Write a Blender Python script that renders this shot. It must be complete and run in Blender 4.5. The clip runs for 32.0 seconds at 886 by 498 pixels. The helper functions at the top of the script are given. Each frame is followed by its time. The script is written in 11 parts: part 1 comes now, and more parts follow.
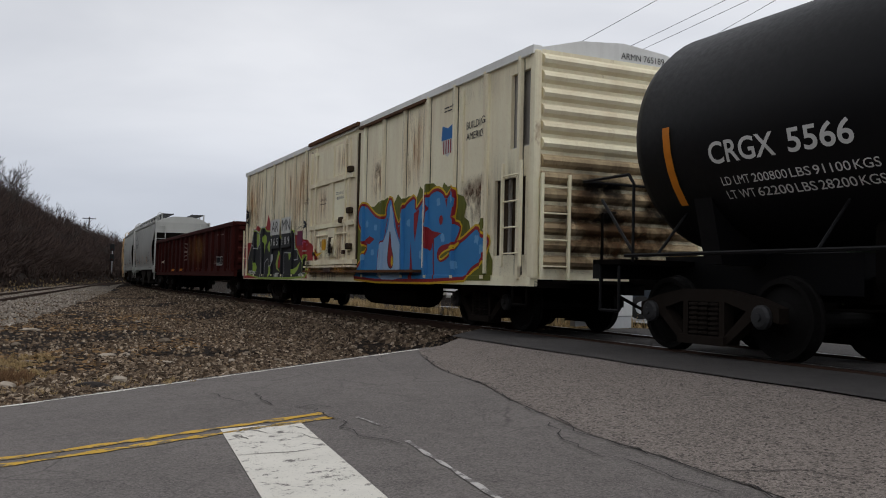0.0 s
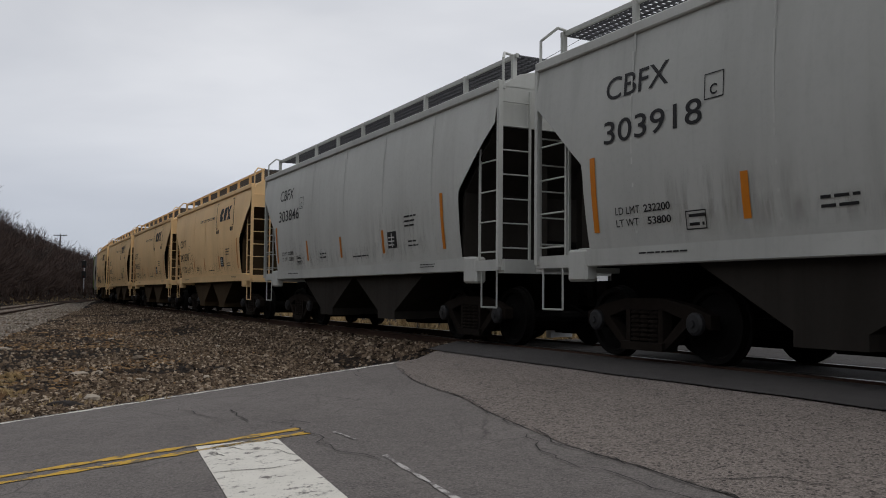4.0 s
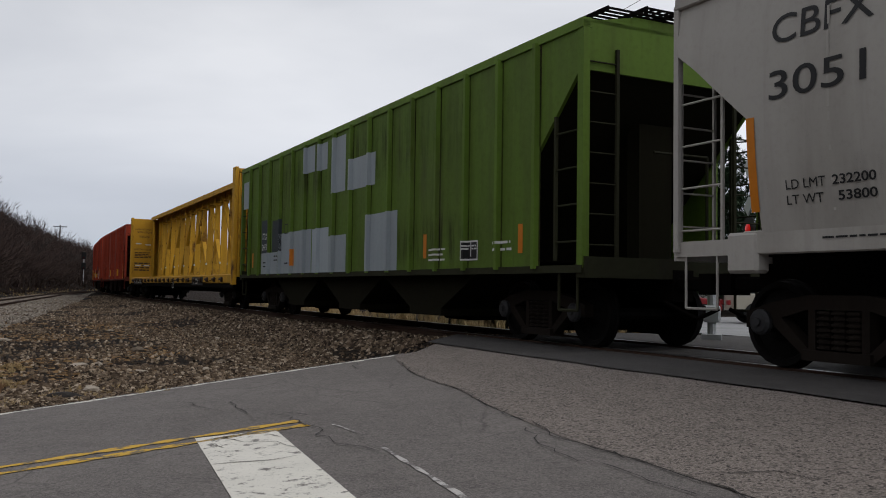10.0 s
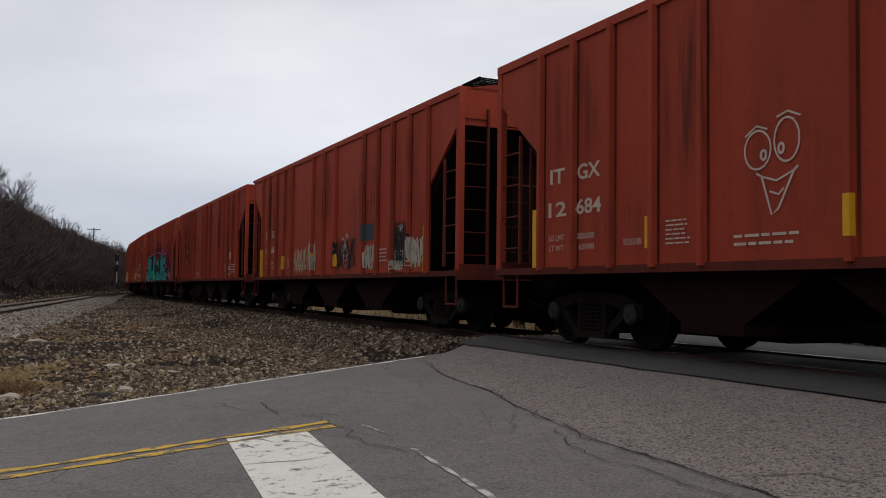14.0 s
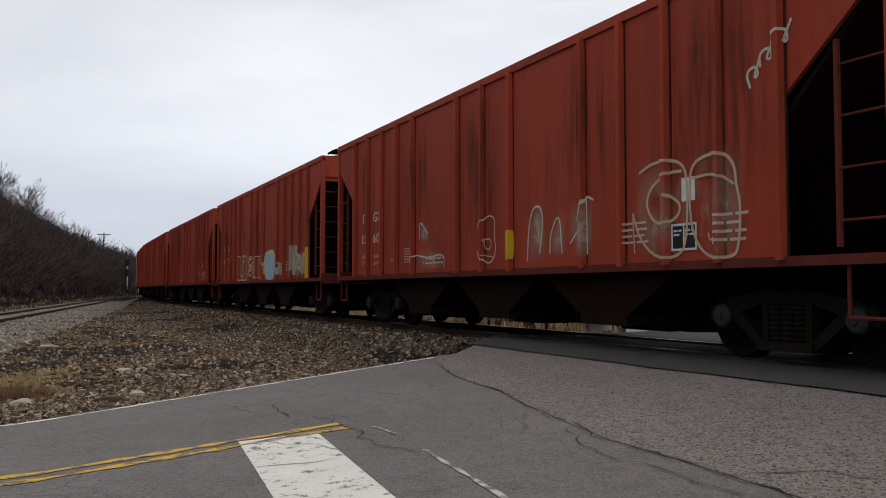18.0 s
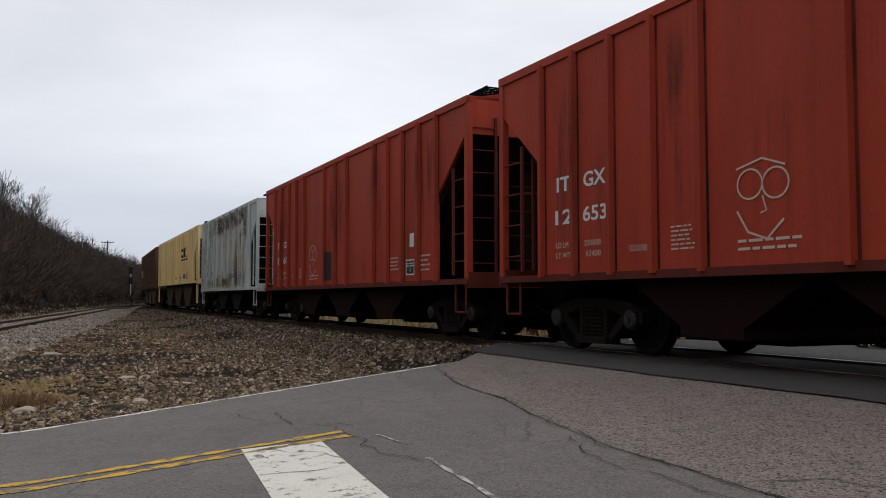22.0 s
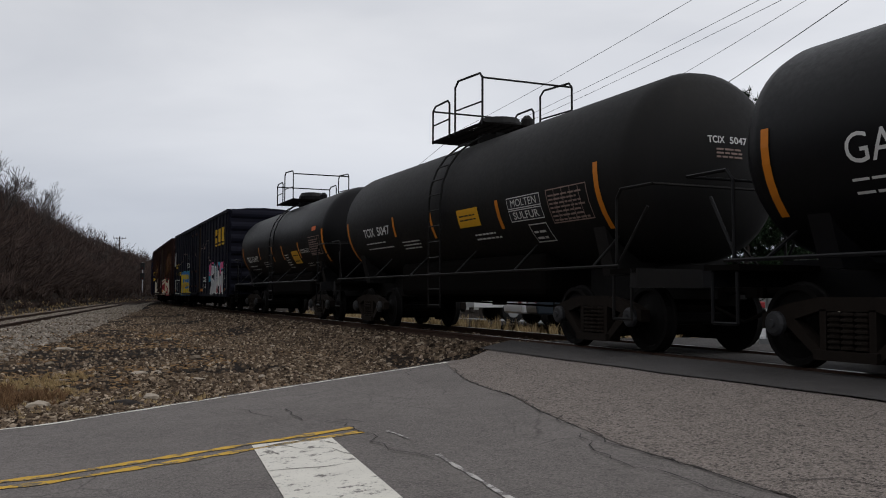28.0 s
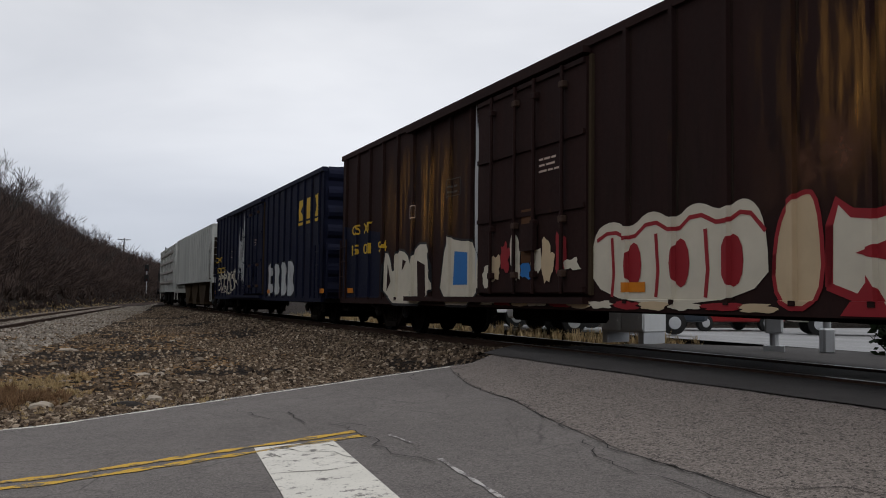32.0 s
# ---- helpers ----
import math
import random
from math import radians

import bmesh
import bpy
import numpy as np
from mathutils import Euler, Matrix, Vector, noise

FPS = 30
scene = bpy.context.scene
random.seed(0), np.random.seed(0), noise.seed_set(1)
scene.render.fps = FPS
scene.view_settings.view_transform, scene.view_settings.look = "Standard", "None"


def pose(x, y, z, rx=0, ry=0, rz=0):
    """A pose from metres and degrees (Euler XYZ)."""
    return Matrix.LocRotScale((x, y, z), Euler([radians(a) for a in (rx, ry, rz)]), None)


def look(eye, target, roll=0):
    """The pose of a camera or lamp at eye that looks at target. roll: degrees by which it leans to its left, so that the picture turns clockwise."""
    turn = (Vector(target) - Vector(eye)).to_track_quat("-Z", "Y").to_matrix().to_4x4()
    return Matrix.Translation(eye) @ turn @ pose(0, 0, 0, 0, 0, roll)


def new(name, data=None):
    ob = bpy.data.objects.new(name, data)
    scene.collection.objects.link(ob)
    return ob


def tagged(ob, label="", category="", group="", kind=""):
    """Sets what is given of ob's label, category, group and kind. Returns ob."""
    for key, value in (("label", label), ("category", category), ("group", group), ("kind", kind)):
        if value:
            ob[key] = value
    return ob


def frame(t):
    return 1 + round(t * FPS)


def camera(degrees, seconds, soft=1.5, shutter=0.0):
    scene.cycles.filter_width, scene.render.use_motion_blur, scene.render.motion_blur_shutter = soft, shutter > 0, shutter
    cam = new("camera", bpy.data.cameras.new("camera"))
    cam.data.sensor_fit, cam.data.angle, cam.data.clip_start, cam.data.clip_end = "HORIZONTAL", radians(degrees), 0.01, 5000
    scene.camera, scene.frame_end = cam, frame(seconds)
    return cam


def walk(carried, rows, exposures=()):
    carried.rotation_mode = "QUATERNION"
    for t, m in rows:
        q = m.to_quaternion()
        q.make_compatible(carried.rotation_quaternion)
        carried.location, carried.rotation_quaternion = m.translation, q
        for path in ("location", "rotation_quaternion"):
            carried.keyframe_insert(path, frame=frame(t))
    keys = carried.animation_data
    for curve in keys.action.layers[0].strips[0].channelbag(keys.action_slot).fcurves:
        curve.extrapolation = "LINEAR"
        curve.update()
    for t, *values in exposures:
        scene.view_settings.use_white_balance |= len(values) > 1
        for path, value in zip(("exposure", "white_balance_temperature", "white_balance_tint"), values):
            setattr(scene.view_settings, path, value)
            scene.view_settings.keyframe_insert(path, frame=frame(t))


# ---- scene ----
from mathutils.geometry import tessellate_polygon

cam = camera(53.42, 32.0, 1.0)
EYE = 0.748
# seconds, yaw, pitch, roll of the hand-held camera, which stays on its spot
PATH = (
    (0, -0.59, 2.17, 1.3), (0.5, -0.76, 1.99, 0.78), (1, -2.5, 1.86, 1.11), (1.5, -1.85, 2.15, 1.3),
    (2, -1.94, 2.53, 1.21), (2.5, -2.13, 3.15, 1.01), (4.5, -2.14, 3, 0.52), (5, -2.35, 3.24, 0.74),
    (5.5, -2.29, 3.4, 0.98), (6, -2.42, 3.46, 0.74), (6.5, -2.39, 3.4, 0.69), (7, -2.43, 3.41, 0.77),
    (7.5, -2.53, 3.43, 0.51), (8, -2.43, 3.41, 0.59), (8.5, -2.11, 3.32, 0.78), (9, -3.03, 3.35, 0.79),
    (9.5, -2.8, 3.2, 0.98), (10, -2.19, 2.58, 0.84), (10.5, -0.7, 2.67, -0.12), (11, -0.31, 2.83, 0),
    (11.5, -0.69, 1.95, 0.33), (12, -1.65, 1.93, 0.21), (12.5, -0.13, 2.81, 0.02), (13, 0.11, 2.85, 0.16),
    (13.5, -0.29, 2.79, 0.3), (14, -0.31, 2.62, 0.7), (14.5, 0.23, 2.43, 0.44), (16.5, -1.15, 2.63, -0.05),
    (17, -0.87, 2.51, -0.12), (17.5, -0.09, 2.41, -0.18), (18, 0.27, 2.66, 0), (18.5, 0.11, 2.8, 0.02),
    (19, -0.32, 2.94, -0.28), (19.5, -0.6, 2.9, -0.27), (20, 0.62, 3.06, 0.16), (20.5, 0.71, 3.06, 0.03),
    (21, 0, 3.07, -0.01), (21.5, 0.27, 3.07, 0.05), (22, 0.47, 3.15, -0.03), (22.5, 0.91, 3.09, -0.02),
    (23, 0.68, 3.14, -0.07), (23.5, 0.37, 3.09, -0.02), (24, 0.42, 3.41, 0.25), (24.5, 0.17, 3.4, 0.07),
    (25, 0.46, 3.39, 0.11), (25.5, 0.3, 3.25, 0.26), (27.5, 0.86, 2.95, 0.32), (28, 1.16, 2.96, 0.23),
    (28.5, 1.38, 2.91, 0.36), (29, 1.2, 2.82, 0.48), (29.5, 1.01, 2.91, 0.3), (30, 1.12, 3.15, 0.61),
    (30.5, 1.37, 3.16, 0.48), (31, 1.46, 3.09, 0.6), (31.5, 1.73, 3.03, 0.55), (32, 1.42, 3.24, 0.74),
)


def held(yaw, pitch, roll):
    return pose(0, 0, EYE, 0, 0, yaw) @ pose(0, 0, 0, 90 + pitch) @ pose(0, 0, 0, 0, 0, roll)


walk(cam, [(t, held(y, p, r)) for t, y, p, r in PATH],
     [(0, -0.02), (1, -0.06), (2, -0.14), (5, -0.12), (6, -0.10), (9, -0.13), (11, 0.0), (12.4, -0.02), (13, -0.18), (14, 0.0), (16.5, 0.17), (22, 0.17), (24, 0.0), (25, -0.08), (28, -0.10), (30, -0.08), (31, 0.02), (32, 0.03)])

# ---- sky and sun: a bright overcast winter day ----
world = bpy.data.worlds.new("overcast")
scene.world = world
world.use_nodes = True
wt = world.node_tree
wt.nodes.clear()


def wnode(kind, **values):
    n = wt.nodes.new(kind)
    for k, v in values.items():
        if k in n.inputs:
            n.inputs[k].default_value = v
    return n


sky = wnode("ShaderNodeTexSky")
sky.sky_type, sky.sun_disc = "NISHITA", False
sky.sun_elevation, sky.sun_rotation = radians(38), radians(115)
coord = wnode("ShaderNodeTexCoord")
flat = wnode("ShaderNodeMapping")
flat.inputs["Scale"].default_value = (1.0, 1.0, 3.2)
cloud = wnode("ShaderNodeTexNoise", Scale=1.7, Detail=5.0, Roughness=0.5, Distortion=0.3)
ramp = wnode("ShaderNodeValToRGB")
ramp.color_ramp.elements[0].position, ramp.color_ramp.elements[0].color = 0.30, (0.595, 0.615, 0.668, 1)
ramp.color_ramp.elements[1].position, ramp.color_ramp.elements[1].color = 0.70, (0.85, 0.86, 0.895, 1)
sep = wnode("ShaderNodeSeparateXYZ")
rise = wnode("ShaderNodeValToRGB")
rise.color_ramp.elements[0].position, rise.color_ramp.elements[0].color = 0.0, (0.74, 0.79, 0.86, 1)
rise.color_ramp.elements[1].position, rise.color_ramp.elements[1].color = 0.30, (1, 1, 1, 1)
low = rise.color_ramp.elements.new(0.09)
low.color = (0.78, 0.81, 0.87, 1)
mid = rise.color_ramp.elements.new(0.17)
mid.color = (0.97, 0.98, 1.0, 1)
side = wnode("ShaderNodeMapRange", **{"From Min": -0.45, "From Max": 0.45, "To Min": 0.95, "To Max": 1.13})
tilt = wnode("ShaderNodeMixRGB", Fac=1.0)
tilt.blend_type = "MULTIPLY"
mul = wnode("ShaderNodeMixRGB", Fac=1.0)
mul.blend_type = "MULTIPLY"
mix = wnode("ShaderNodeMixRGB", Fac=0.94)
scale_sky = wnode("ShaderNodeMixRGB", Fac=1.0, Color2=(0.10, 0.10, 0.10, 1))
scale_sky.blend_type = "MULTIPLY"
back = wnode("ShaderNodeBackground", Strength=1.0)
wout = wnode("ShaderNodeOutputWorld")
for a, b in ((coord.outputs["Generated"], flat.inputs["Vector"]), (flat.outputs["Vector"], cloud.inputs["Vector"]),
             (cloud.outputs["Fac"], ramp.inputs["Fac"]), (coord.outputs["Generated"], sep.inputs[0]), (sep.outputs["Z"], rise.inputs["Fac"]),
             (sep.outputs["X"], side.inputs["Value"]), (side.outputs["Result"], tilt.inputs["Color2"]), (ramp.outputs["Color"], tilt.inputs["Color1"]), (tilt.outputs["Color"], mul.inputs["Color1"]), (rise.outputs["Color"], mul.inputs["Color2"]),
             (sky.outputs["Color"], scale_sky.inputs["Color1"]), (scale_sky.outputs["Color"], mix.inputs["Color1"]),
             (mul.outputs["Color"], mix.inputs["Color2"]), (mix.outputs["Color"], back.inputs["Color"]), (back.outputs[0], wout.inputs[0])):
    wt.links.new(a, b)

sun = new("sun", bpy.data.lights.new("sun", "SUN"))
sun.data.energy, sun.data.angle, sun.data.color = 0.6, radians(30), (1.0, 0.97, 0.92)
sun.matrix_world = look((0, 0, 50), (-30, 14, 0))

# ---- the plan: the straight track heads 24.9 degrees left of north, the road crosses it squarely ----
HEAD = radians(24.897)
TX, TY = 2.534, 13.505
UX, UY = -math.sin(HEAD), math.cos(HEAD)
NX, NY = math.cos(HEAD), math.sin(HEAD)


def un(u, n, z=0.0):
    return Vector((UX * u + NX * n, UY * u + NY * n, z))


def to_un(x, y):
    return UX * x + UY * y, NX * x + NY * y


TRACK_N = NX * TX + NY * TY
TRACK_U = UX * TX + UY * TY

# centre line of the main track: straight, then an easing curve to the right
STEP = 0.5
LINE = []


def lay_line():
    th, x, y, s = HEAD, TX, TY, 0.0
    while s < 720:
        LINE.append((x, y, th))
        k = -0.000326 if s < 36.8 else -0.000326 + (-0.003043 + 0.000326) * min(1.0, (s - 36.8) / 27.6)
        if th < radians(-2):
            k = 0.0
        th += k * STEP
        x, y, s = x - math.sin(th) * STEP, y + math.cos(th) * STEP, s + STEP


lay_line()


def rail_at(s):
    """Place and heading (away from the crossing) of the main track's centre, s metres out."""
    if s <= 0:
        return TX - UX * -s, TY - UY * -s, HEAD
    i = min(int(s / STEP), len(LINE) - 2)
    f = s / STEP - i
    a, b = LINE[i], LINE[i + 1]
    return tuple(a[j] + (b[j] - a[j]) * f for j in range(3))


def run_out(t):
    """Metres that the train has gone after t seconds."""
    return 0.92 * (14.779 * t + 0.3706 * t * t / 32 + 0.0089 * t ** 3 / 1024)


# ---- materials ----
def nodes_of(name):
    m = bpy.data.materials.new(name)
    m.use_nodes = True
    nt = m.node_tree
    return m, nt, nt.nodes["Principled BSDF"]


def link(nt, a, b):
    nt.links.new(a, b)


def node(nt, kind, **values):
    n = nt.nodes.new(kind)
    for k, v in values.items():
        if k in n.inputs:
            n.inputs[k].default_value = v
    return n


def shade(c, f):
    return (min(1, c[0] * f), min(1, c[1] * f), min(1, c[2] * f), 1)


def mix_by(nt, fac, c1, c2):
    m = node(nt, "ShaderNodeMixRGB")
    for sock, c in (("Fac", fac), ("Color1", c1), ("Color2", c2)):
        if hasattr(c, "is_output"):
            link(nt, c, m.inputs[sock])
        else:
            m.inputs[sock].default_value = c
    return m.outputs["Color"]


def ramp_of(nt, fac, lo, hi):
    r = node(nt, "ShaderNodeMapRange", **{"From Min": lo, "From Max": hi})
    link(nt, fac, r.inputs["Value"])
    return r.outputs["Result"]


def noise_of(nt, vec, scale, detail=4.0, rough=0.55, stretch=None):
    n = node(nt, "ShaderNodeTexNoise", Scale=scale, Detail=detail, Roughness=rough)
    if stretch:
        mp = node(nt, "ShaderNodeMapping")
        mp.inputs["Scale"].default_value = stretch
        link(nt, vec, mp.inputs["Vector"])
        vec = mp.outputs["Vector"]
    link(nt, vec, n.inputs["Vector"])
    return n.outputs["Fac"]


def spread(nt):
    """Object coordinates, shifted by each object's own random number."""
    tc = node(nt, "ShaderNodeTexCoord")
    info = node(nt, "ShaderNodeObjectInfo")
    add = node(nt, "ShaderNodeVectorMath")
    add.operation = "MULTIPLY_ADD"
    comb = node(nt, "ShaderNodeCombineXYZ", X=37.0, Y=19.0, Z=0.0)
    link(nt, info.outputs["Random"], add.inputs[0])
    link(nt, comb.outputs[0], add.inputs[1])
    link(nt, tc.outputs["Object"], add.inputs[2])
    return add.outputs["Vector"], info.outputs["Random"]


def bump(nt, bsdf, height, strength, distance):
    b = node(nt, "ShaderNodeBump", Strength=strength, Distance=distance)
    link(nt, height, b.inputs["Height"])
    link(nt, b.outputs["Normal"], bsdf.inputs["Normal"])


def paint(name, color, dirt=0.5, rust=0.0, rough=0.6, grime=(0.045, 0.035, 0.028), metal=0.0, ruddy=(0.12, 0.045, 0.018), shine=0.18):
    """Weathered enamel on steel: fading, vertical streaks of grime, spots and runs of rust."""
    m, nt, b = nodes_of(name)
    vec, rnd = spread(nt)
    fade = noise_of(nt, vec, 0.55, 3)
    streak = noise_of(nt, vec, 1.0, 5, 0.62, (1.5, 1.5, 0.20))
    fine = noise_of(nt, vec, 14.0, 5, 0.7)
    col = mix_by(nt, ramp_of(nt, fade, 0.3, 0.75), shade(color, 0.84), shade(color, 1.14))
    col = mix_by(nt, rnd, mix_by(nt, 0.5, col, shade(color, 0.80)), mix_by(nt, 0.5, col, shade(color, 1.22)))
    for st, lo, hi, k in ((streak, 0.46, 0.80, 0.9), (noise_of(nt, vec, 1.0, 4, 0.6, (7, 7, 0.22)), 0.55, 0.80, 0.55)):
        f = node(nt, "ShaderNodeMath")
        f.operation = "MULTIPLY"
        link(nt, ramp_of(nt, st, lo, hi), f.inputs[0])
        f.inputs[1].default_value = dirt * k
        col = mix_by(nt, f.outputs[0], col, (*grime, 1))
    f2 = node(nt, "ShaderNodeMath")
    f2.operation = "MULTIPLY"
    link(nt, ramp_of(nt, fine, 0.5, 0.85), f2.inputs[0])
    f2.inputs[1].default_value = dirt * 0.5
    col = mix_by(nt, f2.outputs[0], col, (*grime, 1))
    if rust:
        spot = noise_of(nt, vec, 1.0, 7, 0.66, (1.3, 1.3, 0.6))
        f3 = ramp_of(nt, spot, 0.72 - 0.28 * rust, 0.80 - 0.2 * rust)
        col = mix_by(nt, f3, col, mix_by(nt, fine, (*[c * 0.55 for c in ruddy], 1), (*ruddy, 1)))
    link(nt, col, b.inputs["Base Color"])
    r = node(nt, "ShaderNodeMapRange", **{"To Min": rough - 0.12, "To Max": min(1, rough + 0.2)})
    link(nt, fine, r.inputs["Value"])
    link(nt, r.outputs["Result"], b.inputs["Roughness"])
    b.inputs["Metallic"].default_value = metal
    b.inputs["Specular IOR Level"].default_value = shine
    bump(nt, b, noise_of(nt, vec, 2.2, 4), 0.12, 0.03)
    return m


def stain(name, color, dense=0.8, streaky=True, axes=("X", "Z")):
    """A soft-edged, patchy film of rust, dirt or overspray."""
    m, nt, b = nodes_of(name)
    vec, rnd = spread(nt)
    gen = node(nt, "ShaderNodeTexCoord").outputs["Generated"]
    sep_ = node(nt, "ShaderNodeSeparateXYZ")
    link(nt, gen, sep_.inputs[0])
    edge = None
    for axis in axes:
        a = node(nt, "ShaderNodeMath")
        a.operation = "PINGPONG"
        link(nt, sep_.outputs[axis], a.inputs[0])
        a.inputs[1].default_value = 0.5
        r = ramp_of(nt, a.outputs[0], 0.0, 0.34)
        if edge is None:
            edge = r
        else:
            t = node(nt, "ShaderNodeMath")
            t.operation = "MULTIPLY"
            link(nt, edge, t.inputs[0])
            link(nt, r, t.inputs[1])
            edge = t.outputs[0]
    patch_ = noise_of(nt, vec, 1.0, 6, 0.68, (6.5, 6.5, 0.5) if streaky else (2.2, 2.2, 1.6))
    add = node(nt, "ShaderNodeMath")
    add.operation = "MULTIPLY"
    link(nt, edge, add.inputs[0])
    link(nt, ramp_of(nt, patch_, 0.46, 0.78) if streaky else ramp_of(nt, patch_, 0.42, 0.64), add.inputs[1])
    cut_ = add.outputs[0]
    g = node(nt, "ShaderNodeMath")
    g.operation = "MULTIPLY"
    link(nt, cut_, g.inputs[0])
    g.inputs[1].default_value = dense
    link(nt, g.outputs[0], b.inputs["Alpha"])
    link(nt, mix_by(nt, noise_of(nt, vec, 9, 5, 0.7), shade(color, 0.6), shade(color, 1.3)), b.inputs["Base Color"])
    b.inputs["Roughness"].default_value = 0.85
    b.inputs["Specular IOR Level"].default_value = 0.1
    return m


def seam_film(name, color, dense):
    """Streaky dark film along welded joints: grime, with the posts' shade painted in."""
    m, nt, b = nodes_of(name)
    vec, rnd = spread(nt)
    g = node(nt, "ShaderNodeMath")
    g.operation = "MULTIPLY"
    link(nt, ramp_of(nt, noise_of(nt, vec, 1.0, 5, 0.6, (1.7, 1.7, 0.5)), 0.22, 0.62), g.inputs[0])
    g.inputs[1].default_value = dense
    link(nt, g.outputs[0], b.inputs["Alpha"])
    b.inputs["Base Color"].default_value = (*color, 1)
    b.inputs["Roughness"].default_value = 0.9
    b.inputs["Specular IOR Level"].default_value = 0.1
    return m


def marking(name, color, worn, under):
    """Road paint, chipped down to the asphalt in flakes and hairlines."""
    m, nt, b = nodes_of(name)
    tc = node(nt, "ShaderNodeTexCoord").outputs["Object"]
    col = mix_by(nt, noise_of(nt, tc, 3.0, 5, 0.7), shade(color, 0.80), shade(color, 1.10))
    for n_, lo, hi, k in ((noise_of(nt, tc, 9.0, 7, 0.75), 0.60 - worn * 0.2, 0.66 - worn * 0.2, 0.9), (noise_of(nt, tc, 60.0, 3, 0.6), 0.60, 0.72, 0.6)):
        g = node(nt, "ShaderNodeMath")
        g.operation = "MULTIPLY"
        link(nt, ramp_of(nt, n_, lo, hi), g.inputs[0])
        g.inputs[1].default_value = k
        col = mix_by(nt, g.outputs[0], col, (*under, 1))
    link(nt, col, b.inputs["Base Color"])
    b.inputs["Roughness"].default_value = 0.8
    b.inputs["Specular IOR Level"].default_value = 0.2
    return m


def plain(name, color, rough=0.6, metal=0.0, glow=0.0, vary=0.15, scale=9.0):
    m, nt, b = nodes_of(name)
    vec, rnd = spread(nt)
    col = mix_by(nt, noise_of(nt, vec, scale, 4), shade(color, 1 - vary), shade(color, 1 + vary))
    link(nt, col, b.inputs["Base Color"])
    b.inputs["Roughness"].default_value, b.inputs["Metallic"].default_value = rough, metal
    b.inputs["Specular IOR Level"].default_value = 0.3
    if glow:
        b.inputs["Emission Color"].default_value = (*color, 1)
        b.inputs["Emission Strength"].default_value = glow
    return m


def asphalt(name, color, grit, cracks=0.0, size=1.0):
    """Worn paving: broad fading, oily stains, pale and dark aggregate of two sizes, hairline cracks."""
    m, nt, b = nodes_of(name)
    tc = node(nt, "ShaderNodeTexCoord").outputs["Object"]
    broad = noise_of(nt, tc, 0.45, 5, 0.6)
    mid_ = noise_of(nt, tc, 4.0, 5, 0.7)
    fine = noise_of(nt, tc, 90.0, 3, 0.7)
    big = node(nt, "ShaderNodeTexVoronoi", Scale=85.0 / size)
    link(nt, tc, big.inputs["Vector"])
    vor = node(nt, "ShaderNodeTexVoronoi", Scale=190.0 / size)
    link(nt, tc, vor.inputs["Vector"])
    col = mix_by(nt, ramp_of(nt, broad, 0.32, 0.70), shade(color, 0.80), shade(color, 1.18))
    col = mix_by(nt, ramp_of(nt, mid_, 0.45, 0.85), col, shade(color, 0.62))
    for v, lo, k, c in ((vor, 0.40, grit * 0.9, 2.3), (big, 0.60, grit, 2.0), (big, -1.0, grit * 1.1, 0.35)):
        g = node(nt, "ShaderNodeMath")
        g.operation = "MULTIPLY"
        link(nt, ramp_of(nt, v.outputs["Color"], lo, lo + 0.45) if lo > 0 else ramp_of(nt, v.outputs["Color"], 0.38, 0.10), g.inputs[0])
        g.inputs[1].default_value = k
        col = mix_by(nt, g.outputs[0], col, shade(color, c))
    if cracks:
        net = node(nt, "ShaderNodeTexVoronoi", Scale=1.3)
        net.feature = "DISTANCE_TO_EDGE"
        bent = node(nt, "ShaderNodeMixRGB", Fac=0.12)
        link(nt, tc, bent.inputs["Color1"])
        nz = node(nt, "ShaderNodeTexNoise", Scale=3.0, Detail=5.0)
        link(nt, tc, nz.inputs["Vector"])
        link(nt, nz.outputs["Color"], bent.inputs["Color2"])
        link(nt, bent.outputs["Color"], net.inputs["Vector"])
        g = node(nt, "ShaderNodeMath")
        g.operation = "MULTIPLY"
        link(nt, ramp_of(nt, net.outputs["Distance"], 0.012, 0.0), g.inputs[0])
        link(nt, ramp_of(nt, broad, 0.45, 0.60), g.inputs[1])
        g2 = node(nt, "ShaderNodeMath")
        g2.operation = "MULTIPLY"
        link(nt, g.outputs[0], g2.inputs[0])
        g2.inputs[1].default_value = cracks
        col = mix_by(nt, g2.outputs[0], col, shade(color, 0.3))
    link(nt, col, b.inputs["Base Color"])
    b.inputs["Roughness"].default_value = 0.85
    b.inputs["Specular IOR Level"].default_value = 0.2
    add = node(nt, "ShaderNodeMath")
    link(nt, fine, add.inputs[0])
    link(nt, big.outputs["Distance"], add.inputs[1])
    bump(nt, b, add.outputs[0], 0.4 + grit * 0.4, 0.008)
    return m


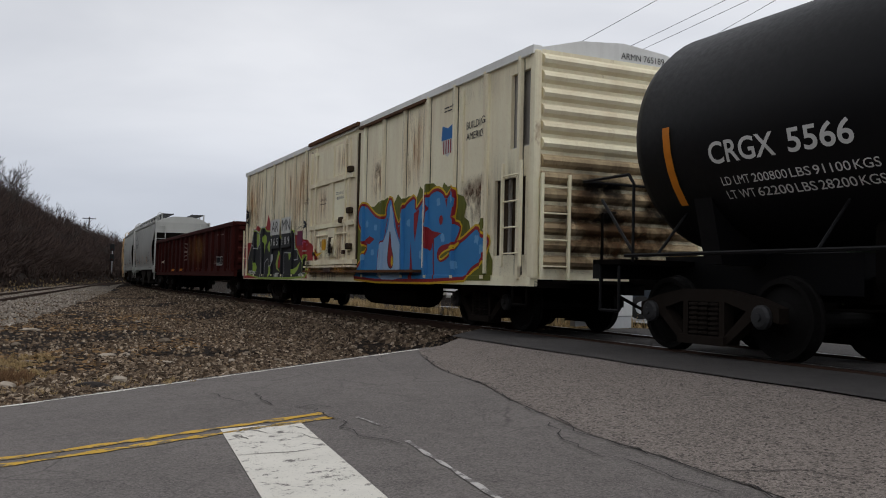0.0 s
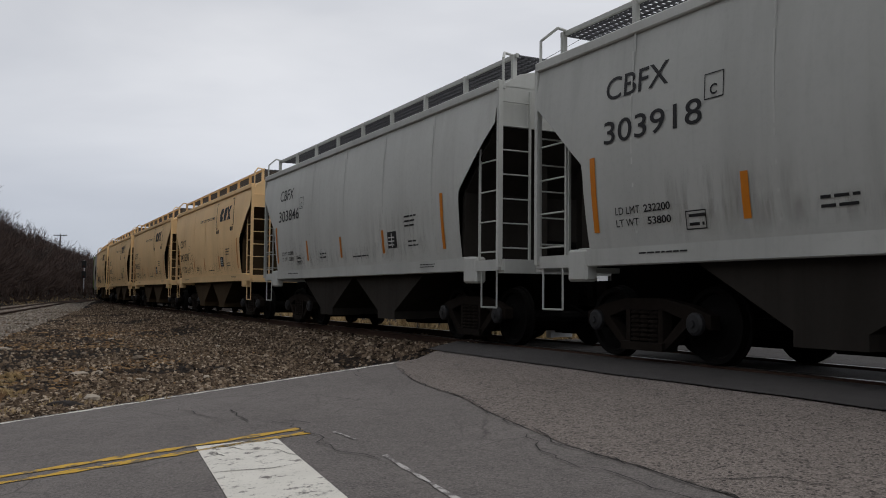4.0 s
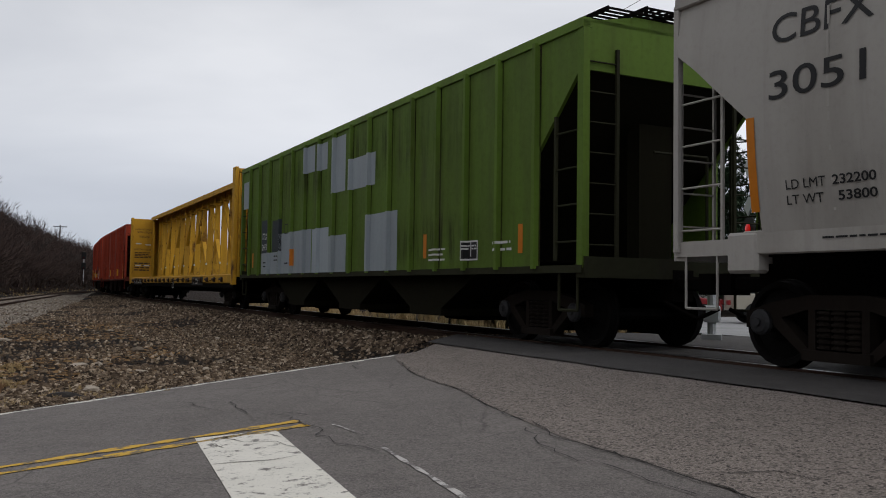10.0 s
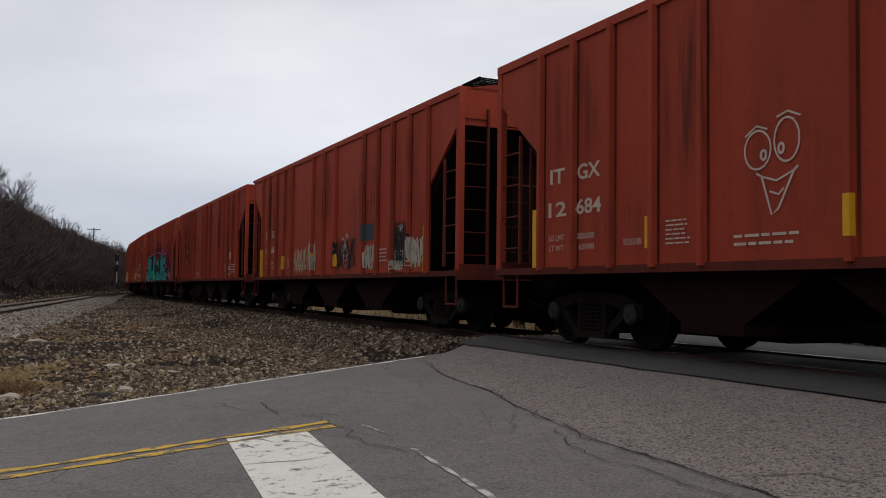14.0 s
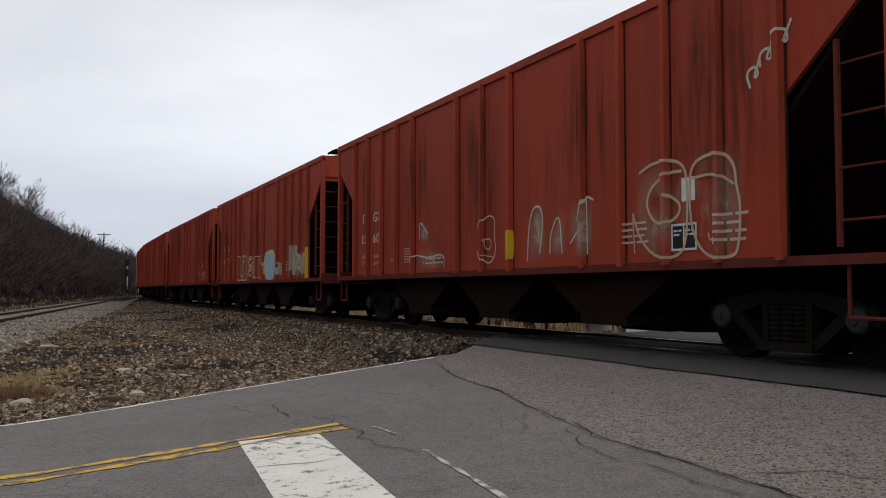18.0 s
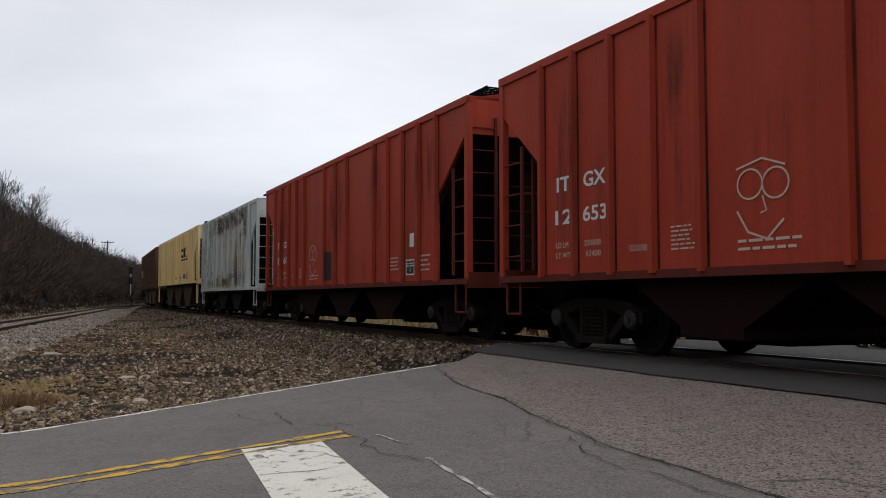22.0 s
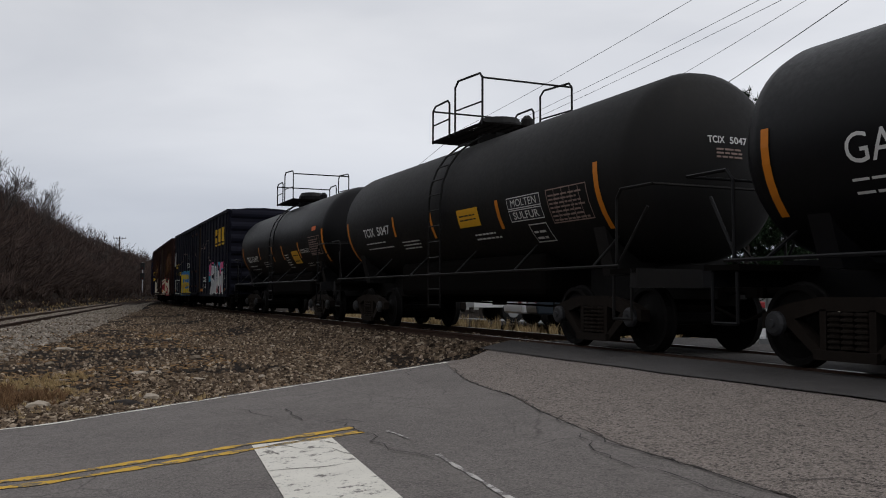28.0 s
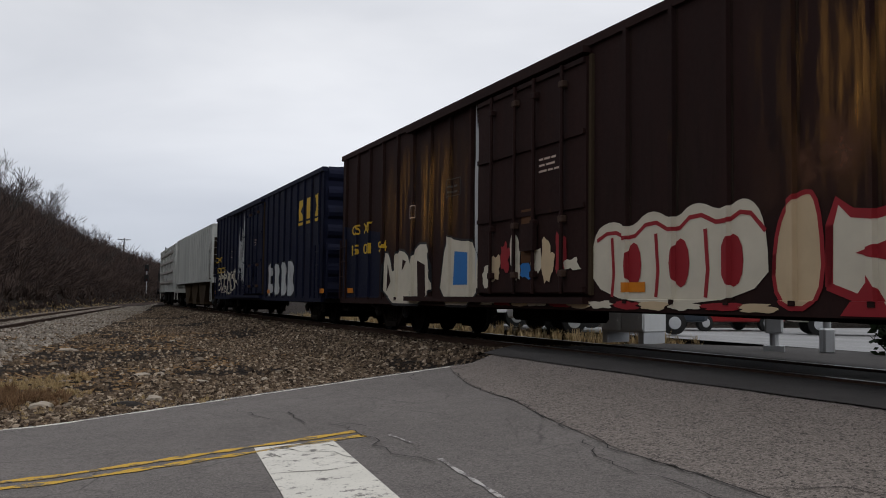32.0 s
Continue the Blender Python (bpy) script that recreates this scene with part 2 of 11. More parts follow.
def soil(name, colors, scale=3.0, lump=0.05):
    m, nt, b = nodes_of(name)
    tc = node(nt, "ShaderNodeTexCoord").outputs["Object"]
    col = mix_by(nt, ramp_of(nt, noise_of(nt, tc, 0.25, 5, 0.65), 0.35, 0.65), (*colors[0], 1), (*colors[1], 1))
    vor = node(nt, "ShaderNodeTexVoronoi", Scale=scale * 6)
    link(nt, tc, vor.inputs["Vector"])
    col = mix_by(nt, ramp_of(nt, vor.outputs["Color"], 0.2, 0.9), shade(colors[2], 0.55), col)
    col = mix_by(nt, ramp_of(nt, noise_of(nt, tc, scale, 5, 0.7), 0.45, 0.7), col, (*colors[2], 1))
    link(nt, col, b.inputs["Base Color"])
    b.inputs["Roughness"].default_value = 0.95
    b.inputs["Specular IOR Level"].default_value = 0.1
    add = node(nt, "ShaderNodeMath")
    link(nt, vor.outputs["Distance"], add.inputs[0])
    link(nt, noise_of(nt, tc, scale * 2, 5, 0.7), add.inputs[1])
    bump(nt, b, add.outputs[0], 0.9, lump)
    return m


def island(name, colors, rough=0.9):
    """Each loose piece of the mesh takes its own shade."""
    m, nt, b = nodes_of(name)
    geo = node(nt, "ShaderNodeNewGeometry")
    r = node(nt, "ShaderNodeValToRGB")
    r.color_ramp.interpolation = "LINEAR"
    els = r.color_ramp.elements
    els[0].color, els[1].color = (*colors[0], 1), (*colors[-1], 1)
    for i, c in enumerate(colors[1:-1], 1):
        els.new(i / (len(colors) - 1)).color = (*c, 1)
    link(nt, geo.outputs["Random Per Island"], r.inputs["Fac"])
    tc = node(nt, "ShaderNodeTexCoord").outputs["Object"]
    worn = node(nt, "ShaderNodeMath")
    worn.operation = "MULTIPLY"
    link(nt, ramp_of(nt, noise_of(nt, tc, 30, 3), 0.50, 0.78), worn.inputs[0])
    worn.inputs[1].default_value = 0.6
    col = mix_by(nt, worn.outputs[0], r.outputs["Color"], shade(colors[0], 0.7))
    link(nt, col, b.inputs["Base Color"])
    b.inputs["Roughness"].default_value = rough
    b.inputs["Specular IOR Level"].default_value = 0.15
    return m


M = {
    "red": paint("oxide_red_paint", (0.345, 0.043, 0.020), 0.42, 0.0, 0.6, (0.075, 0.014, 0.010)),
    "red2": paint("faded_red_paint", (0.355, 0.050, 0.023), 0.48, 0.06, 0.65, (0.085, 0.018, 0.012)),
    "tan": paint("tan_paint", (0.78, 0.535, 0.275), 0.15, 0.0, 0.5, (0.30, 0.20, 0.11)),
    "gray": paint("light_gray_paint", (0.48, 0.485, 0.455), 0.25, 0.0, 0.5, (0.15, 0.14, 0.12)),
    "gray2": paint("warm_gray_paint", (0.37, 0.35, 0.32), 0.35, 0.0, 0.55, (0.13, 0.11, 0.09)),
    "green": paint("green_paint", (0.105, 0.180, 0.022), 0.75, 0.0, 0.6, (0.050, 0.052, 0.014)),
    "patch": paint("gray_patch_paint", (0.34, 0.38, 0.40), 0.2, 0.0, 0.6),
    "slate": paint("slate_patch_paint", (0.045, 0.055, 0.065), 0.2, 0.0, 0.6),
    "yellow": paint("yellow_paint", (0.58, 0.31, 0.026), 0.6, 0.52, 0.6, (0.13, 0.075, 0.022), 0, (0.11, 0.040, 0.016)),
    "maroon": paint("maroon_paint", (0.055, 0.011, 0.009), 0.55, 0.1, 0.75, (0.016, 0.008, 0.007), 0, (0.05, 0.02, 0.012), 0.08),
    "white": paint("cream_white_paint", (0.93, 0.825, 0.610), 0.40, 0.21, 0.6, (0.40, 0.215, 0.078), 0.0, (0.30, 0.125, 0.035)),
    "whiter": paint("white_paint", (0.74, 0.74, 0.71), 0.25, 0.0, 0.5, (0.25, 0.22, 0.18)),
    "chalk": paint("chalky_gray_paint", (0.49, 0.53, 0.50), 0.40, 0.55, 0.65, (0.18, 0.14, 0.10), 0.0, (0.15, 0.07, 0.042)),
    "cream": paint("cream_paint", (0.83, 0.615, 0.30), 0.22, 0.0, 0.55, (0.28, 0.20, 0.10)),
    "brown": paint("rusty_brown_paint", (0.095, 0.052, 0.034), 0.65, 0.35, 0.75, (0.045, 0.028, 0.020)),
    "boxbrown": paint("scorched_brown_paint", (0.026, 0.0125, 0.011), 0.6, 0.26, 0.75, (0.010, 0.008, 0.009), 0.0, (0.085, 0.034, 0.012), 0.08),
    "navy": paint("dark_navy_paint", (0.0085, 0.009, 0.016), 0.5, 0.0, 0.7, (0.008, 0.007, 0.008), 0, (0.1, 0.04, 0.02), 0.08),
    "blue": paint("blue_paint", (0.009, 0.011, 0.027), 0.4, 0.0, 0.65, (0.010, 0.010, 0.013), 0, (0.1, 0.04, 0.02), 0.08),
    "black": paint("black_tank_paint", (0.0055, 0.0055, 0.0065), 0.35, 0.0, 0.45, (0.012, 0.010, 0.009), 0, (0.1, 0.04, 0.02), 0.14),
    "dusty": paint("dusty_black_paint", (0.010, 0.0095, 0.0095), 0.5, 0.0, 0.6, (0.020, 0.017, 0.014), 0, (0.1, 0.04, 0.02), 0.14),
    # Underframe, truck and wheel tones: grime, deepened for the shade below the cars.
    "under": paint("shaded_underframe_grime", (0.0045, 0.0037, 0.0033), 0.6, 0.1, 0.9, (0.006, 0.0047, 0.004), 0.0, (0.010, 0.006, 0.0045), 0.03),
    # Belly paints are dirty, with the shade under the bodies put into the colour.
    "soot_shade": paint("shaded_dirty_belly", (0.060, 0.042, 0.026), 0.75, 0.0, 0.85, (0.018, 0.013, 0.010), 0, (0.1, 0.04, 0.02), 0.05),
    "tanbelly": paint("shaded_dirty_tan", (0.060, 0.042, 0.024), 0.6, 0.0, 0.8, (0.028, 0.020, 0.013), 0, (0.1, 0.04, 0.02), 0.05),
    "graybelly": paint("shaded_dirty_gray", (0.036, 0.032, 0.028), 0.6, 0.0, 0.8, (0.015, 0.013, 0.011), 0, (0.1, 0.04, 0.02), 0.05),
    "redbelly": paint("shaded_dirty_red", (0.015, 0.0062, 0.005), 0.7, 0.0, 0.85, (0.010, 0.006, 0.005), 0, (0.1, 0.04, 0.02), 0.05),
    "rustpaint": paint("rust_brown_panel", (0.10, 0.045, 0.018), 0.6, 0.3, 0.75, (0.04, 0.02, 0.012)),
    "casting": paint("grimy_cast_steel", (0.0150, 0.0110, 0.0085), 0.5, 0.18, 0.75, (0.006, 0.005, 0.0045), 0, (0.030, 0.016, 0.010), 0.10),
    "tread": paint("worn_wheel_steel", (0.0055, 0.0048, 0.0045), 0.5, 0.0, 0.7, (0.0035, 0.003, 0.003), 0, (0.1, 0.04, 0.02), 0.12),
    "steel": plain("polished_rail_steel", (0.30, 0.29, 0.28), 0.3, 0.9, 0, 0.2),
    "rustrail": plain("rusty_rail_steel", (0.055, 0.030, 0.020), 0.8, 0.2, 0, 0.35),
    "galv": plain("galvanised_steel", (0.42, 0.43, 0.44), 0.5, 0.4, 0, 0.12),
    "grate": plain("dull_steel_grating", (0.085, 0.085, 0.092), 0.7, 0.2),
    "cap": plain("bearing_cap_steel", (0.034, 0.034, 0.036), 0.6, 0.2, 0, 0.3),
    "mark_black": plain("black_lettering", (0.012, 0.012, 0.013), 0.6),
    "mark_white": plain("white_lettering", (0.62, 0.62, 0.60), 0.6),
    "mark_cream": plain("faded_lettering", (0.52, 0.40, 0.33), 0.7, vary=0.25),
    "mark_dim": plain("dulled_lettering", (0.26, 0.19, 0.165), 0.75, vary=0.3),
    "mark_gold": plain("gold_lettering", (0.55, 0.34, 0.02), 0.6),
    "reflect": plain("orange_reflector", (0.55, 0.18, 0.012), 0.45),
    "reflect_y": plain("yellow_reflector", (0.66, 0.34, 0.015), 0.45),
    "road": asphalt("old_asphalt", (0.138, 0.124, 0.116), 0.42, 0.6, 1.2),
    "road_b": asphalt("coarse_asphalt", (0.146, 0.125, 0.111), 0.98, 0.4, 1.35),
    "road_c": asphalt("dark_asphalt", (0.060, 0.055, 0.053), 0.15),
    "lot": asphalt("pale_concrete", (0.27, 0.27, 0.27), 0.10),
    "crack": plain("crack_dirt", (0.025, 0.023, 0.022), 0.95),
    "line_w": marking("road_white", (0.70, 0.67, 0.60), 0.22, (0.12, 0.11, 0.10)),
    "line_old": marking("worn_white", (0.50, 0.48, 0.45), 0.60, (0.12, 0.11, 0.105)),
    "line_y": marking("road_yellow", (0.58, 0.35, 0.05), 0.5, (0.13, 0.115, 0.09)),
    "earth": soil("stony_earth", ((0.026, 0.018, 0.013), (0.048, 0.033, 0.023), (0.012, 0.009, 0.007)), 2.0, 0.06),
    "bank": soil("leafy_bank", ((0.095, 0.068, 0.050), (0.15, 0.11, 0.08), (0.05, 0.037, 0.029)), 1.2, 0.2),
    "stone": island("ballast_stones", ((0.013, 0.009, 0.006), (0.155, 0.110, 0.073), (0.027, 0.018, 0.013), (0.275, 0.205, 0.140), (0.046, 0.031, 0.022), (0.195, 0.142, 0.098), (0.47, 0.385, 0.29))),
    "pale_ballast": island("pale_ballast_stones", ((0.10, 0.082, 0.068), (0.30, 0.26, 0.215), (0.17, 0.145, 0.12), (0.40, 0.355, 0.30), (0.22, 0.19, 0.16))),
    "leaf": island("dead_leaves", ((0.10, 0.055, 0.025), (0.20, 0.12, 0.055), (0.28, 0.18, 0.09), (0.14, 0.08, 0.04))),
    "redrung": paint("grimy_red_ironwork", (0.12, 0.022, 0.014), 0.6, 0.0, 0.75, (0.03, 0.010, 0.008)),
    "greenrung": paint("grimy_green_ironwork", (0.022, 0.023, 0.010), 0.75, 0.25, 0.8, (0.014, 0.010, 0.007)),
    # Grimy belly colours, darkened further for shade in end recesses and underneath.
    "greenbelly": paint("shaded_dirty_green", (0.012, 0.011, 0.006), 0.7, 0.0, 0.85, (0.009, 0.007, 0.005), 0, (0.1, 0.04, 0.02), 0.05),
    "chalkbelly": paint("shaded_dirty_pale", (0.016, 0.014, 0.012), 0.7, 0.0, 0.85, (0.009, 0.007, 0.006), 0, (0.1, 0.04, 0.02), 0.05),
    "creamdirty": paint("grimy_cream_end", (0.46, 0.36, 0.22), 0.95, 0.25, 0.75, (0.075, 0.05, 0.03), 0.0, (0.12, 0.06, 0.025)),
    "purple_mist": stain("purple_overspray", (0.235, 0.030, 0.150), 1.0, False),
    "rust_run": stain("orange_rust_run", (0.52, 0.25, 0.065), 1.0),
    "rust_cloud": stain("brown_rust_cloud", (0.13, 0.060, 0.036), 1.0, False),
    "end_rust": stain("brown_end_grime", (0.115, 0.062, 0.030), 0.95, False, ("Y", "Z")),
    "end_black": stain("black_end_smudge", (0.012, 0.011, 0.010), 1.0, False, ("Y", "Z")),
    "smudge": stain("black_grease_smudge", (0.012, 0.011, 0.010), 1.0, False),
    "spray_film": stain("thin_pale_overspray", (0.50, 0.37, 0.29), 0.8, False),
    "dirt_run": stain("dark_dirt_run", (0.045, 0.034, 0.026), 0.75),
    "fade_run": stain("chalky_fade", (0.30, 0.085, 0.050), 0.5),
    "dust_run": stain("pale_dust", (0.20, 0.16, 0.12), 0.35),
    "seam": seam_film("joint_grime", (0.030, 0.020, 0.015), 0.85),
    "tie": plain("creosoted_timber", (0.040, 0.032, 0.026), 0.9, 0, 0, 0.3, 4),
}

# ---- mesh helpers ----
def link_mesh(name, bm, mat, smooth=False):
    me = bpy.data.meshes.new(name)
    bm.normal_update()
    bm.to_mesh(me)
    bm.free()
    me.materials.append(mat)
    if smooth:
        me.shade_smooth()
    return me


def part(name, bm, mat, parent=None, label="", smooth=False):
    """Links a bmesh, or a mesh that is shared, as one object under a thing or a part."""
    me = bm if isinstance(bm, bpy.types.Mesh) else link_mesh(name, bm, mat, smooth)
    ob = new(name, me)
    ob.parent = parent
    return tagged(ob, label)


def shift(ob, x=0, y=0, z=0, rx=0, ry=0, rz=0):
    ob.matrix_basis = pose(x, y, z, rx, ry, rz)
    return ob


def thing(name, label, category, group=""):
    return tagged(new(name), label, category, group)


def box(bm, x0, x1, y0, y1, z0, z1):
    v = [bm.verts.new((x, y, z)) for z in (z0, z1) for y in (y0, y1) for x in (x0, x1)]
    for f in ((0, 2, 3, 1), (4, 5, 7, 6), (0, 1, 5, 4), (2, 6, 7, 3), (0, 4, 6, 2), (1, 3, 7, 5)):
        bm.faces.new([v[i] for i in f])
    return bm


def boxes(*rows):
    bm = bmesh.new()
    for r in rows:
        box(bm, *r)
    return bm


def soft(bm, width, seg=2):
    bmesh.ops.bevel(bm, geom=bm.edges[:], offset=width, segments=seg, affect="EDGES", profile=0.5, clamp_overlap=True)
    return bm


def prism(bm, pts, axis, a0, a1):
    """Extrudes a polygon along an axis. pts: for 'x' (y, z), for 'y' (x, z), for 'z' (x, y)."""
    def put(p, a):
        return {"x": (a, p[0], p[1]), "y": (p[0], a, p[1]), "z": (p[0], p[1], a)}[axis]
    lo = [bm.verts.new(put(p, a0)) for p in pts]
    hi = [bm.verts.new(put(p, a1)) for p in pts]
    n = len(pts)
    bm.faces.new(lo[::-1])
    bm.faces.new(hi)
    for i in range(n):
        bm.faces.new((lo[i], lo[(i + 1) % n], hi[(i + 1) % n], hi[i]))
    return bm


def rod(bm, p, q, r, seg=6):
    p, q = Vector(p), Vector(q)
    d = (q - p).normalized()
    a = d.orthogonal().normalized()
    b = d.cross(a)
    rings = []
    for c in (p, q):
        rings.append([bm.verts.new(c + (a * math.cos(2 * math.pi * i / seg) + b * math.sin(2 * math.pi * i / seg)) * r) for i in range(seg)])
    for i in range(seg):
        bm.faces.new((rings[0][i], rings[0][(i + 1) % seg], rings[1][(i + 1) % seg], rings[1][i]))
    bm.faces.new(rings[0][::-1])
    bm.faces.new(rings[1])
    return bm


def rods(r, *paths, seg=6):
    bm = bmesh.new()
    for path in paths:
        for p, q in zip(path, path[1:]):
            rod(bm, p, q, r, seg)
    return bm


def lathe(bm, profile, axis, seg=24, centre=(0, 0, 0)):
    """Turns (radius, along) pairs round an axis through centre."""
    c = Vector(centre)
    rings = []
    for r, a in profile:
        ring = []
        for i in range(seg):
            w = 2 * math.pi * i / seg
            o = {"x": (a, r * math.cos(w), r * math.sin(w)), "y": (r * math.cos(w), a, r * math.sin(w)), "z": (r * math.cos(w), r * math.sin(w), a)}[axis]
            ring.append(bm.verts.new(c + Vector(o)))
        rings.append(ring)
    for r0, r1 in zip(rings, rings[1:]):
        for i in range(seg):
            bm.faces.new((r0[i], r0[(i + 1) % seg], r1[(i + 1) % seg], r1[i]))
    bm.faces.new(rings[0][::-1])
    bm.faces.new(rings[-1])
    bmesh.ops.recalc_face_normals(bm, faces=bm.faces[:])
    return bm


# ---- lettering and sprayed pieces ----
WORDS = {}


def word(text, height, width=0.0, bold=0.0, lean=0.0, gap=1.0):
    """Triangulated letters in the x-z plane, from the lower left corner; width squeezes them to a length."""
    bold = 0.0 if any(c in "MNWA" for c in text) else bold
    key = (text, bold, lean, gap)
    if key not in WORDS:
        cu = bpy.data.curves.new("letters", "FONT")
        cu.body, cu.offset, cu.shear, cu.space_character, cu.resolution_u = text, bold, lean, gap, 4
        ob = bpy.data.objects.new("letters", cu)
        me = ob.to_mesh()
        WORDS[key] = ([tuple(v.co[:2]) for v in me.vertices], [tuple(f.vertices) for f in me.polygons])
        ob.to_mesh_clear()
        bpy.data.objects.remove(ob)
        bpy.data.curves.remove(cu)
    vs, fs = WORDS[key]
    x0, x1 = min(v[0] for v in vs), max(v[0] for v in vs)
    z0, z1 = min(v[1] for v in vs), max(v[1] for v in vs)
    kz = height / max(z1 - z0, 1e-6)
    kx = width / (x1 - x0) if width else kz
    return [((x - x0) * kx, (z - z0) * kz) for x, z in vs], fs


def blob(pts):
    """A filled polygon in the x-z plane."""
    return list(pts), [tuple(range(len(pts)))]


def shape(pts):
    """A filled outline of any form, in triangles."""
    tris = tessellate_polygon([[Vector((x, z, 0)) for x, z in pts]])
    return list(pts), [tuple(t) for t in tris]


def rounded(pts, turns=2):
    """Corners cut twice, so that a drawn outline bends softly."""
    for _ in range(turns):
        out = []
        for (x0, z0), (x1, z1) in zip(pts, pts[1:] + pts[:1]):
            out += [(x0 * 0.75 + x1 * 0.25, z0 * 0.75 + z1 * 0.25), (x0 * 0.25 + x1 * 0.75, z0 * 0.25 + z1 * 0.75)]
        pts = out
    return pts


def bent(pts, turns=2):
    """An open line with its corners cut."""
    for _ in range(turns):
        out = [pts[0]]
        for (x0, z0), (x1, z1) in zip(pts, pts[1:]):
            out += [(x0 * 0.75 + x1 * 0.25, z0 * 0.75 + z1 * 0.25), (x0 * 0.25 + x1 * 0.75, z0 * 0.25 + z1 * 0.75)]
        pts = out + [pts[-1]]
    return pts


def bars(x, z, w, h, rows, fill=0.55, seed=1):
    """Rows of small bars where writing is too small to read."""
    rnd = random.Random(seed)
    vs, fs = [], []
    pitch = h / rows
    for r in range(rows):
        a, end = x, x + w * rnd.uniform(0.75, 1.0)
        zz = z + h - (r + 1) * pitch
        while a < end - 0.03:
            b = min(end, a + pitch * rnd.uniform(1.2, 3.0))
            i = len(vs)
            vs += [(a, zz), (b, zz), (b, zz + pitch * fill), (a, zz + pitch * fill)]
            fs.append((i, i + 1, i + 2, i + 3))
            a = b + pitch * 0.4
    return vs, fs


def frame_of(x, z, w, h, t):
    """A hollow rectangle."""
    vs = [(x, z), (x + w, z), (x + w, z + h), (x, z + h), (x + t, z + t), (x + w - t, z + t), (x + w - t, z + h - t), (x + t, z + h - t)]
    return vs, [(0, 1, 5, 4), (1, 2, 6, 5), (2, 3, 7, 6), (3, 0, 4, 7)]


def at(shape, x, z):
    return [(a + x, b + z) for a, b in shape[0]], shape[1]


def stroke(pts, w):
    """A brushed line of width w through points."""
    vs, fs = [], []
    for i, p in enumerate(pts):
        a, b = pts[max(i - 1, 0)], pts[min(i + 1, len(pts) - 1)]
        dx, dz = b[0] - a[0], b[1] - a[1]
        d = math.hypot(dx, dz) or 1
        vs += [(p[0] - dz / d * w / 2, p[1] + dx / d * w / 2), (p[0] + dz / d * w / 2, p[1] - dx / d * w / 2)]
    for i in range(len(pts) - 1):
        fs.append((2 * i, 2 * i + 1, 2 * i + 3, 2 * i + 2))
    return vs, fs


def ringed(cx, cz, rx, rz, w, n=18):
    return stroke([(cx + rx * math.cos(2 * math.pi * i / n), cz + rz * math.sin(2 * math.pi * i / n)) for i in range(n + 1)], w)


def join(*shapes):
    vs, fs = [], []
    for s in shapes:
        k = len(vs)
        vs += s[0]
        fs += [tuple(i + k for i in f) for f in s[1]]
    return vs, fs


class Skin:
    """The near side of a car's body: how far out it lies at (x, z), and where its folds run."""

    def __init__(self, depth, cuts=(), layers=()):
        self.depth, self.cuts, self.layers = depth, cuts, layers

    def decal(self, name, shape, mat, parent, lift=0.006, label=""):
        bm = bmesh.new()
        vs = [bm.verts.new((x, 0, z)) for x, z in shape[0]]
        for f in shape[1]:
            try:
                bm.faces.new([vs[i] for i in f])
            except ValueError:
                pass
        if vs:
            lo, hi = min(v.co.x for v in vs), max(v.co.x for v in vs)
            for c in self.cuts:
                if lo < c < hi:
                    bmesh.ops.bisect_plane(bm, geom=bm.verts[:] + bm.edges[:] + bm.faces[:], plane_co=(c, 0, 0), plane_no=(1, 0, 0), dist=0.002)
            lo, hi = min(v.co.z for v in vs), max(v.co.z for v in vs)
            for c in self.layers:
                if lo < c < hi:
                    bmesh.ops.bisect_plane(bm, geom=bm.verts[:] + bm.edges[:] + bm.faces[:], plane_co=(0, 0, c), plane_no=(0, 0, 1), dist=0.002)
        for v in bm.verts:
            v.co.y = -(self.depth(v.co.x, v.co.z) + lift)
        bmesh.ops.recalc_face_normals(bm, faces=bm.faces[:])
        for f in bm.faces:
            if f.normal.y > 0:
                f.normal_flip()
        return part(name, bm, mat, parent, label)


def ribbed(half, xs, w=0.10, d=0.115, lip=None):
    """A flat side with upright posts at xs, and a sill that stands out below a height."""
    cuts = sorted(c for x in xs for c in (x - w / 2, x - w * 0.36, x + w * 0.36, x + w / 2))

    def depth(x, z):
        if lip and z < lip[0]:
            return half + lip[1]
        for r in xs:
            e = abs(x - r)
            if e < w / 2 + 1e-4:
                return half + d * min(1.0, max(0.0, (w / 2 - e) / (w * 0.14)))
        return half
    return Skin(depth, cuts, (lip[0] - 0.003, lip[0] + 0.003) if lip else ())


def post_mesh(name, mat, z0, z1, w=0.10, d=0.115):
    bm = bmesh.new()
    prism(bm, [(-w / 2, 0.01), (-w * 0.36, -d), (w * 0.36, -d), (w / 2, 0.01)], "z", z0, z1)
    bmesh.ops.recalc_face_normals(bm, faces=bm.faces[:])
    return link_mesh(name, bm, mat)


def seam_shade_grime(car, half, xs, z0, z1, w=0.10, d=0.115):
    """Dark strips, grime and painted shade, in the corners where the side posts meet the sheet."""
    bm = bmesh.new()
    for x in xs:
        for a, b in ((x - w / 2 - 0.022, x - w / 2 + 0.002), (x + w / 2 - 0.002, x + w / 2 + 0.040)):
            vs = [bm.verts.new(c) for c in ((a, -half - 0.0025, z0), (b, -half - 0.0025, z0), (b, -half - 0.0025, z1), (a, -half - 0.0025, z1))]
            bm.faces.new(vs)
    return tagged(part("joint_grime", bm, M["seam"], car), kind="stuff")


# ---- running gear, shared by all the cars ----
WHEEL_R = 0.44


